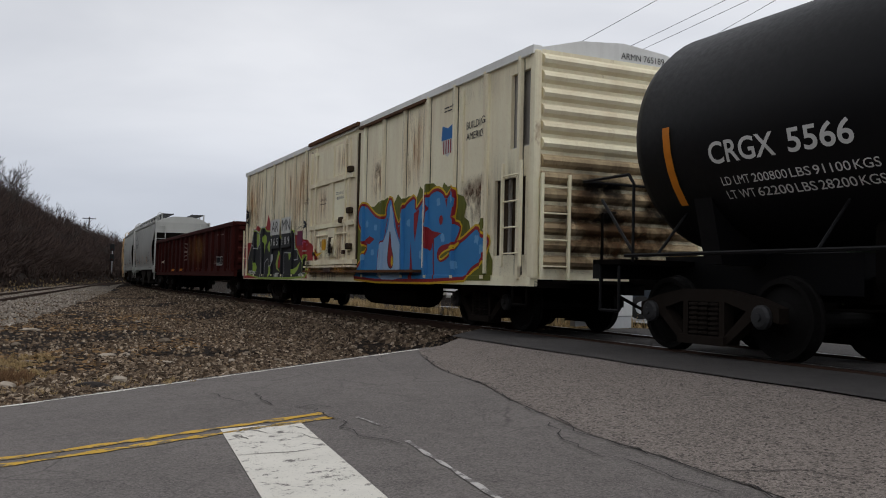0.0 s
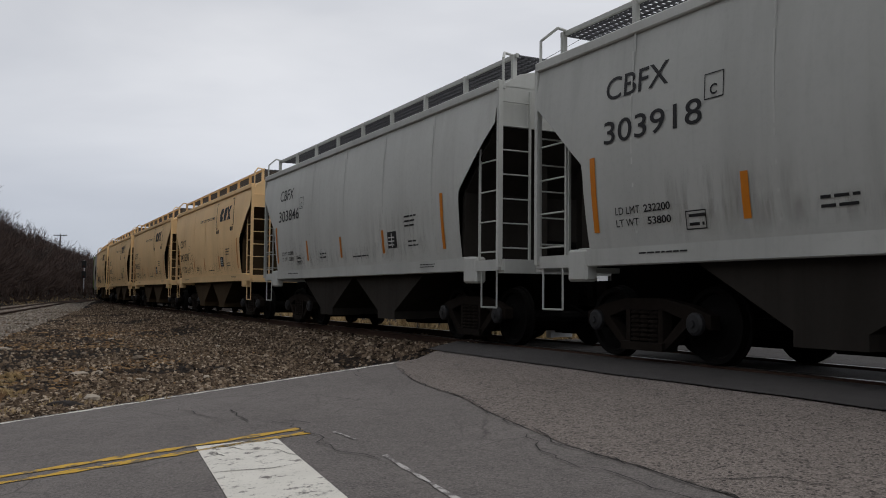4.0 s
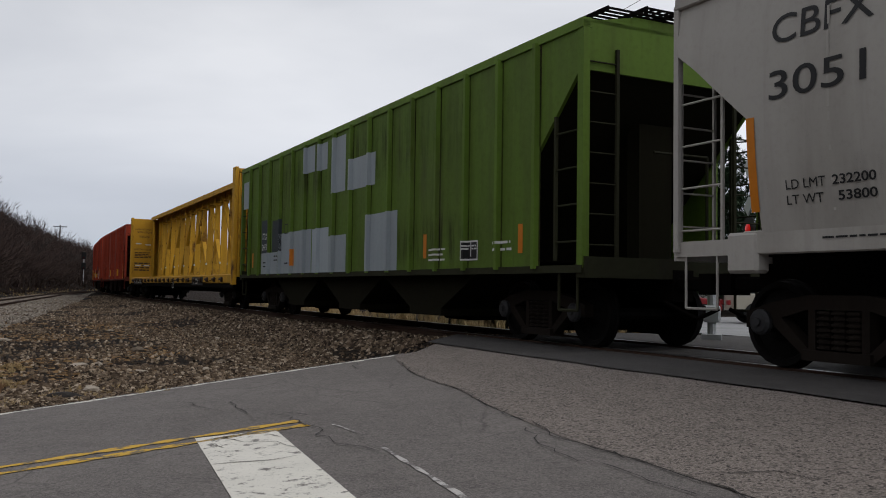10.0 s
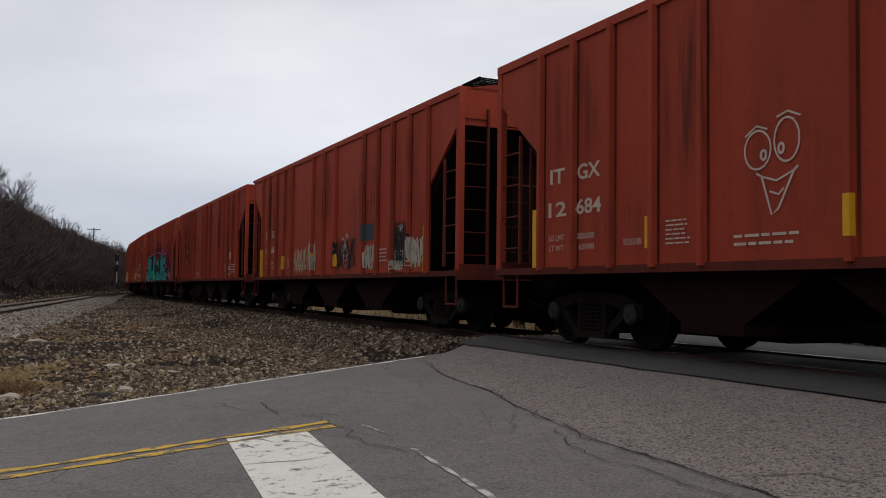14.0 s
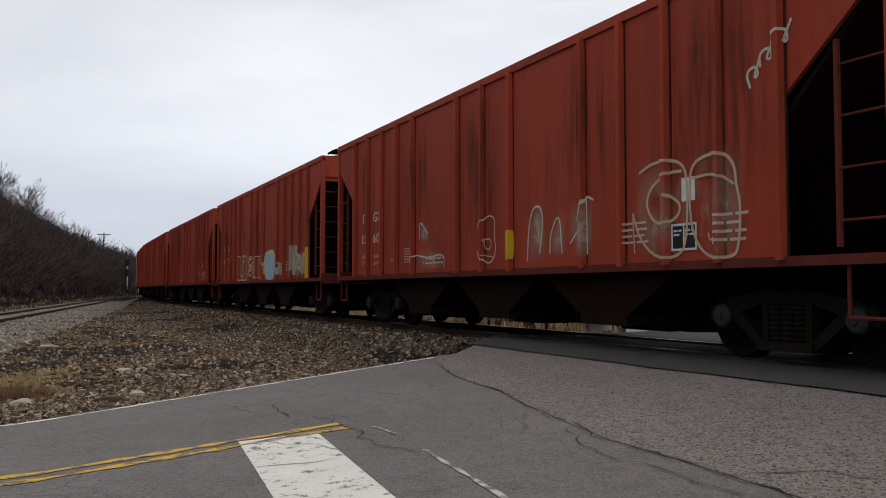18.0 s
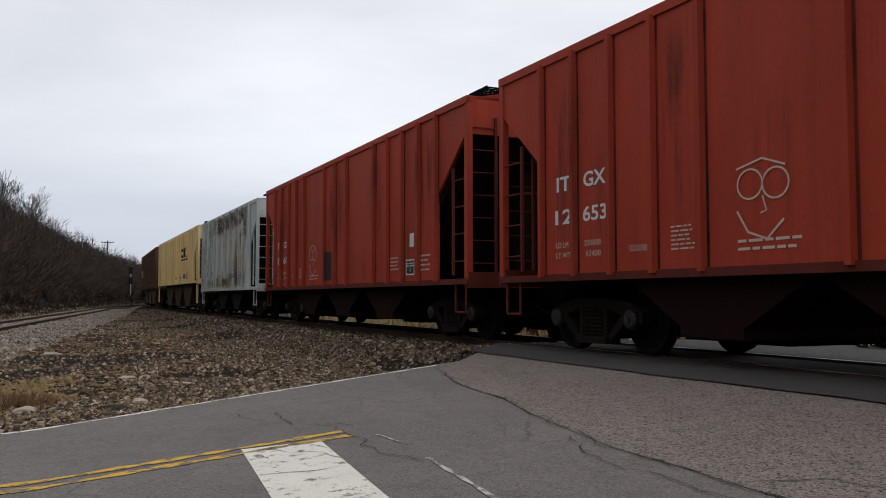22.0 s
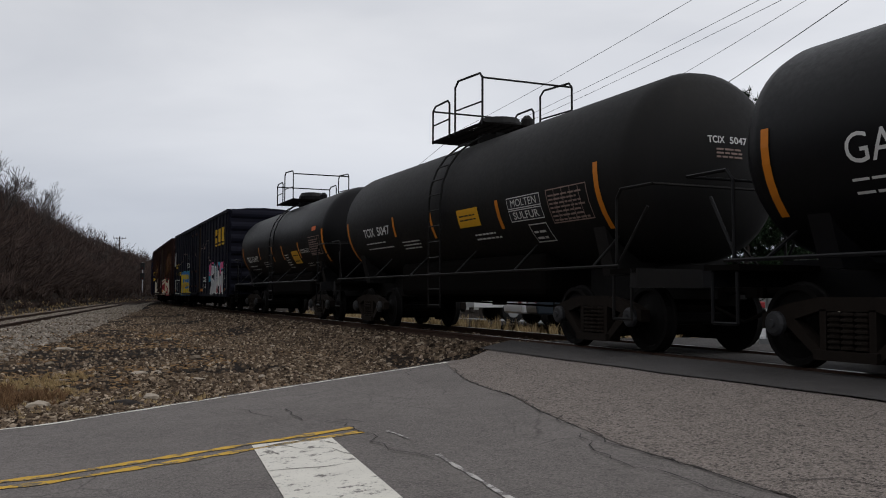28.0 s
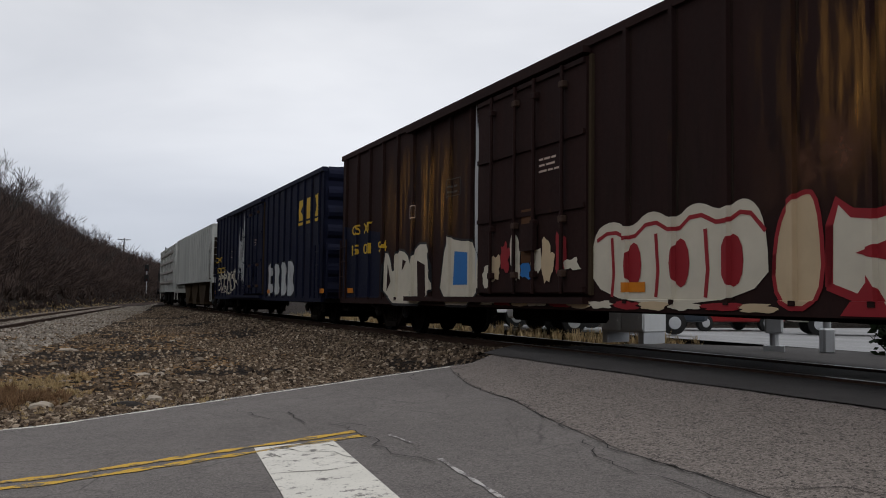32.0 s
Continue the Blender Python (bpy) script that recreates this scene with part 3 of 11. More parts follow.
def gear_meshes():
    g = {}
    bm = bmesh.new()
    for s in (-1, 1):
        lathe(bm, [(0.10, s * 0.60), (0.17, s * 0.66), (0.30, s * 0.70), (0.38, s * 0.665), (WHEEL_R + 0.025, s * 0.665), (WHEEL_R + 0.02, s * 0.695), (WHEEL_R, s * 0.71),
                   (WHEEL_R - 0.01, s * 0.80), (0.375, s * 0.80), (0.35, s * 0.745), (0.19, s * 0.775), (0.10, s * 0.84)], "y", 28)
    rod(bm, (0, -0.95, 0), (0, 0.95, 0), 0.085, 10)
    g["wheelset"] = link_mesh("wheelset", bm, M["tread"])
    # cast side frame: arched top chord, sloping struts, spring seat
    bm = bmesh.new()
    t0, t1 = -0.07, 0.07
    prism(bm, [(-1.10, 0.40), (-1.10, 0.56), (-0.78, 0.66), (-0.32, 0.74), (0.32, 0.74), (0.78, 0.66), (1.10, 0.56), (1.10, 0.40), (0.80, 0.47), (0.34, 0.60), (-0.34, 0.60), (-0.80, 0.47)], "y", t0, t1)
    prism(bm, [(-0.80, 0.47), (-0.66, 0.52), (-0.30, 0.20), (-0.36, 0.13)], "y", t0, t1)
    prism(bm, [(0.80, 0.47), (0.36, 0.13), (0.30, 0.20), (0.66, 0.52)], "y", t0, t1)
    prism(bm, [(-0.37, 0.12), (-0.37, 0.22), (0.37, 0.22), (0.37, 0.12)], "y", t0 - 0.05, t1 + 0.05)
    for s in (-1, 1):
        prism(bm, [(s * 0.25, 0.22), (s * 0.33, 0.22), (s * 0.33, 0.62), (s * 0.25, 0.62)][::s], "y", t0, t1)
    bmesh.ops.recalc_face_normals(bm, faces=bm.faces[:])
    g["side_frame"] = link_mesh("side_frame", bm, M["casting"])
    bm = bmesh.new()
    prof = []
    for k in range(7):
        prof += [(0.066, 0.225 + k * 0.054), (0.090, 0.236 + k * 0.054), (0.090, 0.254 + k * 0.054), (0.066, 0.268 + k * 0.054)]
    lathe(bm, prof, "z", 10)
    g["spring"] = link_mesh("spring", bm, M["casting"])
    bm = bmesh.new()
    lathe(bm, [(0.13, 0.0), (0.13, -0.05), (0.10, -0.075), (0.045, -0.08), (0.04, -0.10)], "y", 14)
    g["bearing_cap"] = link_mesh("bearing_cap", bm, M["cap"])
    bm = soft(boxes((-0.22, 0.22, -0.93, 0.93, 0.18, 0.68)), 0.04, 1)
    box(bm, -0.95, -0.85, -0.75, 0.75, 0.40, 0.48)
    box(bm, 0.85, 0.95, -0.75, 0.75, 0.40, 0.48)
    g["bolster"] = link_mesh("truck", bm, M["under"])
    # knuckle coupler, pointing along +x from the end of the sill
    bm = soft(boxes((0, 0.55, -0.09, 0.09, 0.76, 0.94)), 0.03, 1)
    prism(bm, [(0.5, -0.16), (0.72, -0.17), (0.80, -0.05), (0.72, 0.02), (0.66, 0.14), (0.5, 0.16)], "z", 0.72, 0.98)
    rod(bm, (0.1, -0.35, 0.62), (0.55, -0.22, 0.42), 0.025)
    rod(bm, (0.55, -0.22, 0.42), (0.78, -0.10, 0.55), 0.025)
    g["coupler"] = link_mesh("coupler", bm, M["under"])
    return g


GEAR = gear_meshes()
WHEELSETS = []


def truck(car, x, cap=None):
    t = part("truck", GEAR["bolster"], None, car)
    shift(t, x)
    for s in (-1, 1):
        shift(part("side_frame", GEAR["side_frame"], None, t), 0, s * 0.98)
        for sx in (-0.16, 0.0, 0.16):
            shift(part("spring", GEAR["spring"], None, t), sx, s * 1.0)
        w = shift(part("wheelset", GEAR["wheelset"], None, t), s * 0.89, 0, WHEEL_R)
        WHEELSETS.append((w, car))
        for e in (-1, 1):
            shift(part("bearing_cap", GEAR["bearing_cap"], None, t), e * 0.89, s * 1.04, 0.46, 0, 0, 180 if s > 0 else 0)
    return t


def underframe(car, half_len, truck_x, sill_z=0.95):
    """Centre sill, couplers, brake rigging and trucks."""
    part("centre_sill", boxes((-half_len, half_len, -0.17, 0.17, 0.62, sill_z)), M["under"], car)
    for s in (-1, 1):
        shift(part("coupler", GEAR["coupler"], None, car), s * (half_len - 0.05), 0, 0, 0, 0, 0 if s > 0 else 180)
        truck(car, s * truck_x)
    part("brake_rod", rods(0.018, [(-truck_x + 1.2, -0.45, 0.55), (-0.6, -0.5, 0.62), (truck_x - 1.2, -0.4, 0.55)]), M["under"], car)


def ladder(car, name, mat, p, q, z0, z1, rungs, r=0.013, stile=0.021, stiles=True):
    """A ladder between two upright stiles at p and q (x, y)."""
    bm = bmesh.new()
    if stiles:
        for x, y in (p, q):
            box(bm, x - stile, x + stile, y - stile, y + stile, z0, z1)
    for i in range(rungs):
        z = z0 + (z1 - z0) * (i + 0.5) / rungs
        rod(bm, (*p, z), (*q, z), r, 5)
    return part(name, bm, mat, car)


def grating(x0, x1, y0, y1, z, pitch=0.12, lengthwise=3):
    """An open steel walkway of bars."""
    bm = bmesh.new()
    box(bm, x0, x1, y0, y0 + 0.02, z - 0.03, z + 0.03)
    box(bm, x0, x1, y1 - 0.02, y1, z - 0.03, z + 0.03)
    for k in range(1, lengthwise + 1):
        y = y0 + (y1 - y0) * k / (lengthwise + 1)
        box(bm, x0, x1, y - 0.012, y + 0.012, z - 0.012, z + 0.012)
    n = int((x1 - x0) / pitch)
    for i in range(n + 1):
        x = x0 + (x1 - x0) * i / max(n, 1)
        box(bm, x - 0.012, x + 0.012, y0, y1, z - 0.012, z + 0.012)
    return bm


# ---- covered hopper with upright side posts and triangular end openings ----
def post_hopper(car, L, mat, under, eave=4.11, sill=1.03, half=1.55, posts=15, bays=3, cut=1.25, deep=None, board=True, roof_mat=None, iron=None):
    h, W = L / 2, half
    belly = deep or M["under"]
    iron = iron or mat
    roof_mat = roof_mat or mat
    span = h - cut
    xs = [x * span / 6.06 for x in posts] if isinstance(posts, tuple) else [-span + 2 * span * i / (posts - 1) for i in range(posts)]
    knee = sill + (eave - sill) * 0.50
    for s in (-1, 1):
        bm = bmesh.new()
        prism(bm, [(-span, sill), (span, sill), (span, knee), (h - 0.05, eave - 0.55), (h - 0.05, eave), (-h + 0.05, eave), (-h + 0.05, eave - 0.55), (-span, knee)], "y", s * W, s * (W - 0.05))
        bmesh.ops.recalc_face_normals(bm, faces=bm.faces[:])
        part("side_sheet", bm, mat, car)
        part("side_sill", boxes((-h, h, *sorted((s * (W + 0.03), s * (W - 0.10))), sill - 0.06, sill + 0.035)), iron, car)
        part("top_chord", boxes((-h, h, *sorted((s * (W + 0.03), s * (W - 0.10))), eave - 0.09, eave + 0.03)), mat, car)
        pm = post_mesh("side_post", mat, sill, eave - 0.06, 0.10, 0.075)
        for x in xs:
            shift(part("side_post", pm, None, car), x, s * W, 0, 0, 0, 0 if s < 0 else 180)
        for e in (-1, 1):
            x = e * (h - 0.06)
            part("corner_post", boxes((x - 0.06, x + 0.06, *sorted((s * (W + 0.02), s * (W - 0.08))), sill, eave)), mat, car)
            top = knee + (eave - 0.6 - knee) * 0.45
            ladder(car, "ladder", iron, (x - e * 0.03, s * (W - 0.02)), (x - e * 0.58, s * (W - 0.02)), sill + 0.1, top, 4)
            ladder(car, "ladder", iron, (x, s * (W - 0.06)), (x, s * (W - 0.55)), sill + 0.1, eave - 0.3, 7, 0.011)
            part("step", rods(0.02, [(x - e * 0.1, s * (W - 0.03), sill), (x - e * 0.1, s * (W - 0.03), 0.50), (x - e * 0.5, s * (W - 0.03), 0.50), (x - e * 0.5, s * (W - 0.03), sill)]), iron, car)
    for e in (-1, 1):
        x = e * h
        bm = bmesh.new()
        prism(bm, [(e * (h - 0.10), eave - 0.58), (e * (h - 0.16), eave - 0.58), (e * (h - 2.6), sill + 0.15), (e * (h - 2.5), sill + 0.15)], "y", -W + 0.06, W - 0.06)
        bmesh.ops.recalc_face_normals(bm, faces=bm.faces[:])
        # Dark belly paints here also paint in the shade of the end recess.
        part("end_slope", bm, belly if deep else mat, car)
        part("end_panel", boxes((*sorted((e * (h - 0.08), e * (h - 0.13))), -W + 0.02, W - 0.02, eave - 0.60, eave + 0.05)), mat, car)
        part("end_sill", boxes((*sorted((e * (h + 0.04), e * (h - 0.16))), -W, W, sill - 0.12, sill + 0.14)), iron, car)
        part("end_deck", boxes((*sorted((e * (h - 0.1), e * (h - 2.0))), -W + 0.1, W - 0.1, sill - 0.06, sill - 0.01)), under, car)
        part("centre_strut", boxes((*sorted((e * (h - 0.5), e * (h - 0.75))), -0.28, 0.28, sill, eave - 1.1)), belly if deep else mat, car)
        part("brake_wheel" if e < 0 else "hand_rail", rods(0.02, [(e * (h + 0.05), 0.4, sill + 0.3), (e * (h + 0.05), 0.4, sill + 1.5), (e * (h + 0.05), -0.5, sill + 1.5)]), iron, car)
    bm = bmesh.new()
    prism(bm, [(-W + 0.03, eave), (W - 0.03, eave), (W * 0.45, eave + 0.17), (-W * 0.45, eave + 0.17)], "x", -h + 0.08, h - 0.08)
    bmesh.ops.recalc_face_normals(bm, faces=bm.faces[:])
    part("roof", bm, roof_mat, car)
    if board:
        part("running_board", grating(-h - 0.05, h + 0.05, -0.62, -0.12, eave + 0.27), M["under"], car)
        for e in (-1, 1):
            part("roof_step", grating(e * (h - 0.35) - 0.35, e * (h - 0.35) + 0.35, -1.2, 1.2, eave + 0.20, 0.1, 4), M["under"], car)
    for i in range(6):
        x = (i - 2.5) * (L - 3) / 6
        part("hatch_cover", soft(boxes((x - 0.9, x + 0.9, -0.05, 0.65, eave + 0.16, eave + 0.26)), 0.03, 1), roof_mat, car)
    tx = h - 1.75
    room = 2 * (tx - 1.25)
    for i in range(bays):
        c = -room / 2 + room * (i + 0.5) / bays
        w = room / bays / 2
        bw = w * 0.46 if sill > 1.3 else w * 0.34
        bm = bmesh.new()
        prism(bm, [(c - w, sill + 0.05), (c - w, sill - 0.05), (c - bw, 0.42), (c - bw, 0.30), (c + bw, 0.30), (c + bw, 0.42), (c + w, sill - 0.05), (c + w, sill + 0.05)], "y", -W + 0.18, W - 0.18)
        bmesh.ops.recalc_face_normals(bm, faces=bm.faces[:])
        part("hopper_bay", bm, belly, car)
        part("outlet_gate", soft(boxes((c - 0.5, c + 0.5, -0.75, 0.75, 0.22, 0.32)), 0.03, 1), M["under"], car)
        part("gate_shaft", rods(0.03, [(c + 0.45, -W + 0.2, 0.34), (c + 0.45, W - 0.2, 0.34)]), M["under"], car)
    underframe(car, h + 0.05, tx, sill)
    seam_shade_grime(car, W, xs, sill + 0.04, eave - 0.09)
    return ribbed(W, xs, 0.10, 0.075), xs


# ---- covered hopper with smooth bulging sides ----
def smooth_hopper(car, L, mat, eave=3.82, sill=1.22, belly=None):
    h = L / 2
    belly = belly or mat
    z_of = sorted([sill + (eave - sill) * i / 10 for i in range(11)] + [eave - 0.55, eave - 1.44])

    def half(z):
        f = (z - sill) / (eave - sill)
        return 1.38 + 0.20 * math.sin(math.pi * min(1, max(0, 0.12 + f * 0.72)))

    def inset(z):
        g = (eave - 0.55 - z) / (eave - 0.65 - sill)
        return 0.10 if g <= 0 else min(1.15 + 0.05 * g, 0.14 + 2.22 * g)
    cols = 24
    for s in (-1, 1):
        bm = bmesh.new()
        grid = [[bm.verts.new(((h - inset(z)) * (2 * i / cols - 1), s * half(z), z)) for i in range(cols + 1)] for z in z_of]
        for a, b in zip(grid, grid[1:]):
            for i in range(cols):
                bm.faces.new((a[i], a[i + 1], b[i + 1], b[i]) if s < 0 else (b[i], b[i + 1], a[i + 1], a[i]))
        part("side_sheet", bm, mat, car, smooth=True)
        for x in (-0.66, -0.33, 0.0, 0.33, 0.66):
            seams = bmesh.new()
            for za, zb in zip(z_of, z_of[1:]):
                prism(seams, [(x * h - 0.012, s * half(za)), (x * h + 0.012, s * half(za)), (x * h + 0.012, s * (half(za) + 0.003)), (x * h - 0.012, s * (half(za) + 0.003))], "z", za, zb)
            bmesh.ops.recalc_face_normals(seams, faces=seams.faces[:])
            part("weld_seam", seams, mat, car)
        part("side_sill", soft(boxes((-h + 0.95, h - 0.95, *sorted((s * 1.47, s * 1.36)), sill - 0.10, sill + 0.13)), 0.012, 1), mat, car)
        part("eave_rail", soft(boxes((-h + 0.04, h - 0.04, *sorted((s * 1.53, s * 1.40)), eave - 0.05, eave + 0.08)), 0.015, 1), mat, car)
        for e in (-1, 1):
            x = e * (h - 0.06)
            part("corner_post", boxes((x - 0.035, x + 0.035, *sorted((s * 1.52, s * 1.45)), sill - 0.05, eave)), mat, car)
            ladder(car, "ladder", mat, (x - e * 0.02, s * 1.46), (x - e * 0.62, s * 1.46), sill - 0.05, sill + 1.75, 4, 0.012, 0.015)
            ladder(car, "ladder", mat, (x, s * 1.46), (x, s * 0.97), sill + 0.05, eave - 0.05, 7, 0.012, 0.016)
            part("step", rods(0.014, [(x - e * 0.1, s * 1.46, sill), (x - e * 0.1, s * 1.46, 0.58), (x - e * 0.55, s * 1.46, 0.58), (x - e * 0.55, s * 1.46, sill)]), mat, car)
            part("jacking_pad", soft(boxes((*sorted((e * (h - 1.15), e * (h - 0.75))), *sorted((s * 1.49, s * 1.30)), sill - 0.28, sill + 0.12)), 0.03, 1), mat, car)
            part("end_bracket", boxes((*sorted((e * h, e * (h - 0.95))), *sorted((s * 1.48, s * 1.40)), sill - 0.10, sill + 0.06)), mat, car)
    for e in (-1, 1):
        bm = bmesh.new()
        prism(bm, [(e * (h - 0.14), eave - 0.55), (e * (h - 0.20), eave - 0.55), (e * (h - 1.22), eave - 1.50), (e * (h - 1.26), sill + 0.05), (e * (h - 1.18), sill + 0.05), (e * (h - 1.14), eave - 1.47)], "y", -1.46, 1.46)
        bmesh.ops.recalc_face_normals(bm, faces=bm.faces[:])
        # Belly colour carries the shade below the roof end as well as dirt.
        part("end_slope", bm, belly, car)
        part("end_panel", boxes((*sorted((e * (h - 0.12), e * (h - 0.17))), -1.46, 1.46, eave - 0.58, eave + 0.02)), mat, car)
        bm = bmesh.new()
        prism(bm, [(-1.44, eave), (1.44, eave), (1.1, eave + 0.22), (0.5, eave + 0.36), (-0.5, eave + 0.36), (-1.1, eave + 0.22)], "x", e * (h - 0.20), e * (h - 0.12))
        bmesh.ops.recalc_face_normals(bm, faces=bm.faces[:])
        part("end_arch", bm, mat, car)
        part("end_sill", boxes((*sorted((e * (h + 0.04), e * (h - 0.14))), -1.45, 1.45, sill - 0.14, sill + 0.06)), mat, car)
        part("end_deck", grating(*sorted((e * (h - 0.12), e * (h - 1.4))), -1.4, 1.4, sill - 0.06, 0.14, 10), M["under"], car)
        for s in (-1, 1):
            part("end_strut", boxes((*sorted((e * (h - 0.55), e * (h - 0.70))), *sorted((s * 0.45, s * 0.33)), sill, eave - 1.0)), belly, car)
        part("air_tank" if e > 0 else "brake_stand", lathe(bmesh.new(), [(0.10, -0.35), (0.17, -0.30), (0.17, 0.30), (0.10, 0.35)], "y", 12, (e * (h - 0.95), 0.2, sill + 0.25)), M["under"], car)
    bm = bmesh.new()
    prism(bm, [(-1.42, eave), (1.42, eave), (1.1, eave + 0.22), (0.5, eave + 0.36), (-0.5, eave + 0.36), (-1.1, eave + 0.22)], "x", -h + 0.2, h - 0.2)
    bmesh.ops.recalc_face_normals(bm, faces=bm.faces[:])
    part("roof", bm, mat, car)
    for s in (-1, 1):
        y0, y1 = sorted((s * 1.12, s * 0.52))
        part("running_board", grating(-h + 0.15, h - 0.15, y0, y1, eave + 0.50, 0.10, 4), M["grate"], car)
        n = 9
        for i in range(n):
            x = -h + 0.2 + (L - 0.4) * i / (n - 1)
            part("board_bracket", boxes((x - 0.03, x + 0.03, *sorted((s * 1.20, s * 1.13)), eave + 0.04, eave + 0.52)), mat, car)
        part("board_edge", boxes((-h + 0.12, h - 0.12, *sorted((s * 1.17, s * 1.13)), eave + 0.47, eave + 0.53)), mat, car)
    for e in (-1, 1):
        part("grab_loop", rods(0.02, [(e * (h - 0.05), -1.44, eave), (e * (h - 0.05), -1.44, eave + 0.40), (e * (h - 0.25), -1.30, eave + 0.55), (e * (h - 0.25), -1.12, eave + 0.52)]), mat, car)
    tx = h - 1.7
    room = 2 * (tx - 1.15)
    for i in range(2):
        c = -room / 2 + room * (i + 0.5) / 2
        w = room / 4
        bm = bmesh.new()
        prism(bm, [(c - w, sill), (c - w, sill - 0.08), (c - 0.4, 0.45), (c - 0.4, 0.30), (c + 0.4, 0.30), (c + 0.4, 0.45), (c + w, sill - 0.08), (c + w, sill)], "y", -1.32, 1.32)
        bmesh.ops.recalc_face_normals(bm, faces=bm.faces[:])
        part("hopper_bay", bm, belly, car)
        part("outlet_gate", soft(boxes((c - 0.48, c + 0.48, -0.7, 0.7, 0.22, 0.32)), 0.03, 1), M["under"], car)
    underframe(car, h + 0.05, tx, sill)
    return Skin(lambda x, z: half(z), (), z_of)


# ---- box car and refrigerator car ----
def box_car(car, L, mat, eave=4.45, sill=0.95, half=1.53, posts=16, door=(-1.6, 1.6), end_ribs=10, rise=0.16, roof_mat=None, plug=True, rib_d=0.06, low=None, holes=(), foul=None, own_door=False):
    h, W = L / 2, half
    roof_mat = roof_mat or mat
    low = sill if low is None else low
    d0, d1 = door
    xs = [x for x in (-h + 0.35 + (L - 0.7) * i / (posts - 1) for i in range(posts)) if not d0 - 0.12 < x < d1 + 0.12]
    for s in (-1, 1):
        bm = bmesh.new()
        y = sorted((s * W, s * (W - 0.06)))
        z = sill
        for hx0, hx1, hz0, hz1 in holes if s < 0 else ():
            box(bm, -h, h, *y, z, hz0)
            box(bm, -h, hx0, *y, hz0, hz1)
            box(bm, hx1, h, *y, hz0, hz1)
            z = hz1
        box(bm, -h, h, *y, z, eave)
        part("side_wall", bm, mat, car)
        pm = post_mesh("side_post", mat, sill, eave - 0.05, 0.10, rib_d)
        for x in xs:
            shift(part("side_post", pm, None, car), x, s * W, 0, 0, 0, 0 if s < 0 else 180)
        part("side_sill", boxes((-h, h, *sorted((s * (W + 0.025), s * (W - 0.1))), low - 0.10, sill + 0.05)), mat, car)
        part("top_chord", boxes((-h - 0.02, h + 0.02, *sorted((s * (W + 0.05), s * (W - 0.1))), eave - 0.08, eave + 0.04)), roof_mat, car)
        if not own_door:
            y = sorted((s * (W + 0.085), s * (W + 0.01)))
            dr = part("door", boxes((d0, d1, *y, sill + 0.12, eave - 0.22)), mat, car)
            for z in (sill + 0.14, sill + (eave - sill) * 0.36, sill + (eave - sill) * 0.64, eave - 0.30):
                part("door_rib", boxes((d0 + 0.02, d1 - 0.02, *sorted((s * (W + 0.12), s * (W + 0.08))), z, z + 0.07)), mat, dr)
            for g0 in (d0 - 0.07, d1 + 0.005):
                part("door_gasket", boxes((g0, g0 + 0.065, *sorted((s * (W + 0.05), s * W)), sill + 0.1, eave - 0.2)), M["soot_shade"], car)
            for f in (0.18, 0.42, 0.60, 0.84):
                x = d0 + (d1 - d0) * f
                for z in (sill + 0.35, sill + 1.1, eave - 0.55):
                    part("rod_guide", soft(boxes((x - 0.06, x + 0.06, *sorted((s * (W + 0.18), s * (W + 0.085))), z, z + 0.10)), 0.015, 1), M["rustrail"] if f in (0.42, 0.84) else mat, dr)
                part("lock_rod", rods(0.03, [(x, s * (W + 0.15), sill + 0.12), (x, s * (W + 0.15), eave - 0.24)]), mat, dr)
            part("door_handle", boxes((d0 + (d1 - d0) * 0.50, d0 + (d1 - d0) * 0.62, *sorted((s * (W + 0.19), s * (W + 0.12))), sill + 0.75, sill + 1.15)), mat, dr)
            for z in (sill - 0.02, eave - 0.17):
                part("door_track", boxes((2 * d0 - d1 if not plug else d0 - (d1 - d0), d1, *sorted((s * (W + 0.14), s * W)), z, z + 0.09)), mat, car)
        for e in (-1, 1):
            x = e * (h - 0.05)
            if not (own_door and e > 0):
                ladder(car, "ladder", mat, (x - e * 0.05, s * (W + 0.07)), (x - e * 0.50, s * (W + 0.07)), sill, sill + 1.45, 4)
            part("step", rods(0.02, [(x - e * 0.1, s * (W - 0.02), sill), (x - e * 0.1, s * (W - 0.02), 0.45), (x - e * 0.5, s * (W - 0.02), 0.45), (x - e * 0.5, s * (W - 0.02), sill)]), M["under"], car)
    for e in (-1, 1):
        part("end_wall", boxes((*sorted((e * h, e * (h - 0.06))), -W, W, sill, eave)), mat, car)
        for i in range(end_ribs):
            bm = bmesh.new()
            z = sill + 0.25 + (eave - sill - 0.4) * i / max(1, end_ribs - 1)
            k = (eave - sill) / end_ribs * 0.40
            prism(bm, [(e * (h - 0.01), z - k), (e * (h + 0.06), z - k * 0.5), (e * (h + 0.085), z), (e * (h + 0.06), z + k * 0.5), (e * (h - 0.01), z + k)], "y", -W + 0.12, W - 0.12)
            bmesh.ops.recalc_face_normals(bm, faces=bm.faces[:])
            part("end_corrugation", bm, foul if foul and z < sill + (eave - sill) * 0.52 else mat, car)
        ladder(car, "ladder", mat, (e * (h + 0.09), -W + 0.1), (e * (h + 0.09), -W + 0.55), sill, sill + 1.5, 4)
        part("end_platform", boxes((*sorted((e * (h + 0.02), e * (h + 0.32))), -0.9, 0.9, sill - 0.05, sill)), M["under"], car)
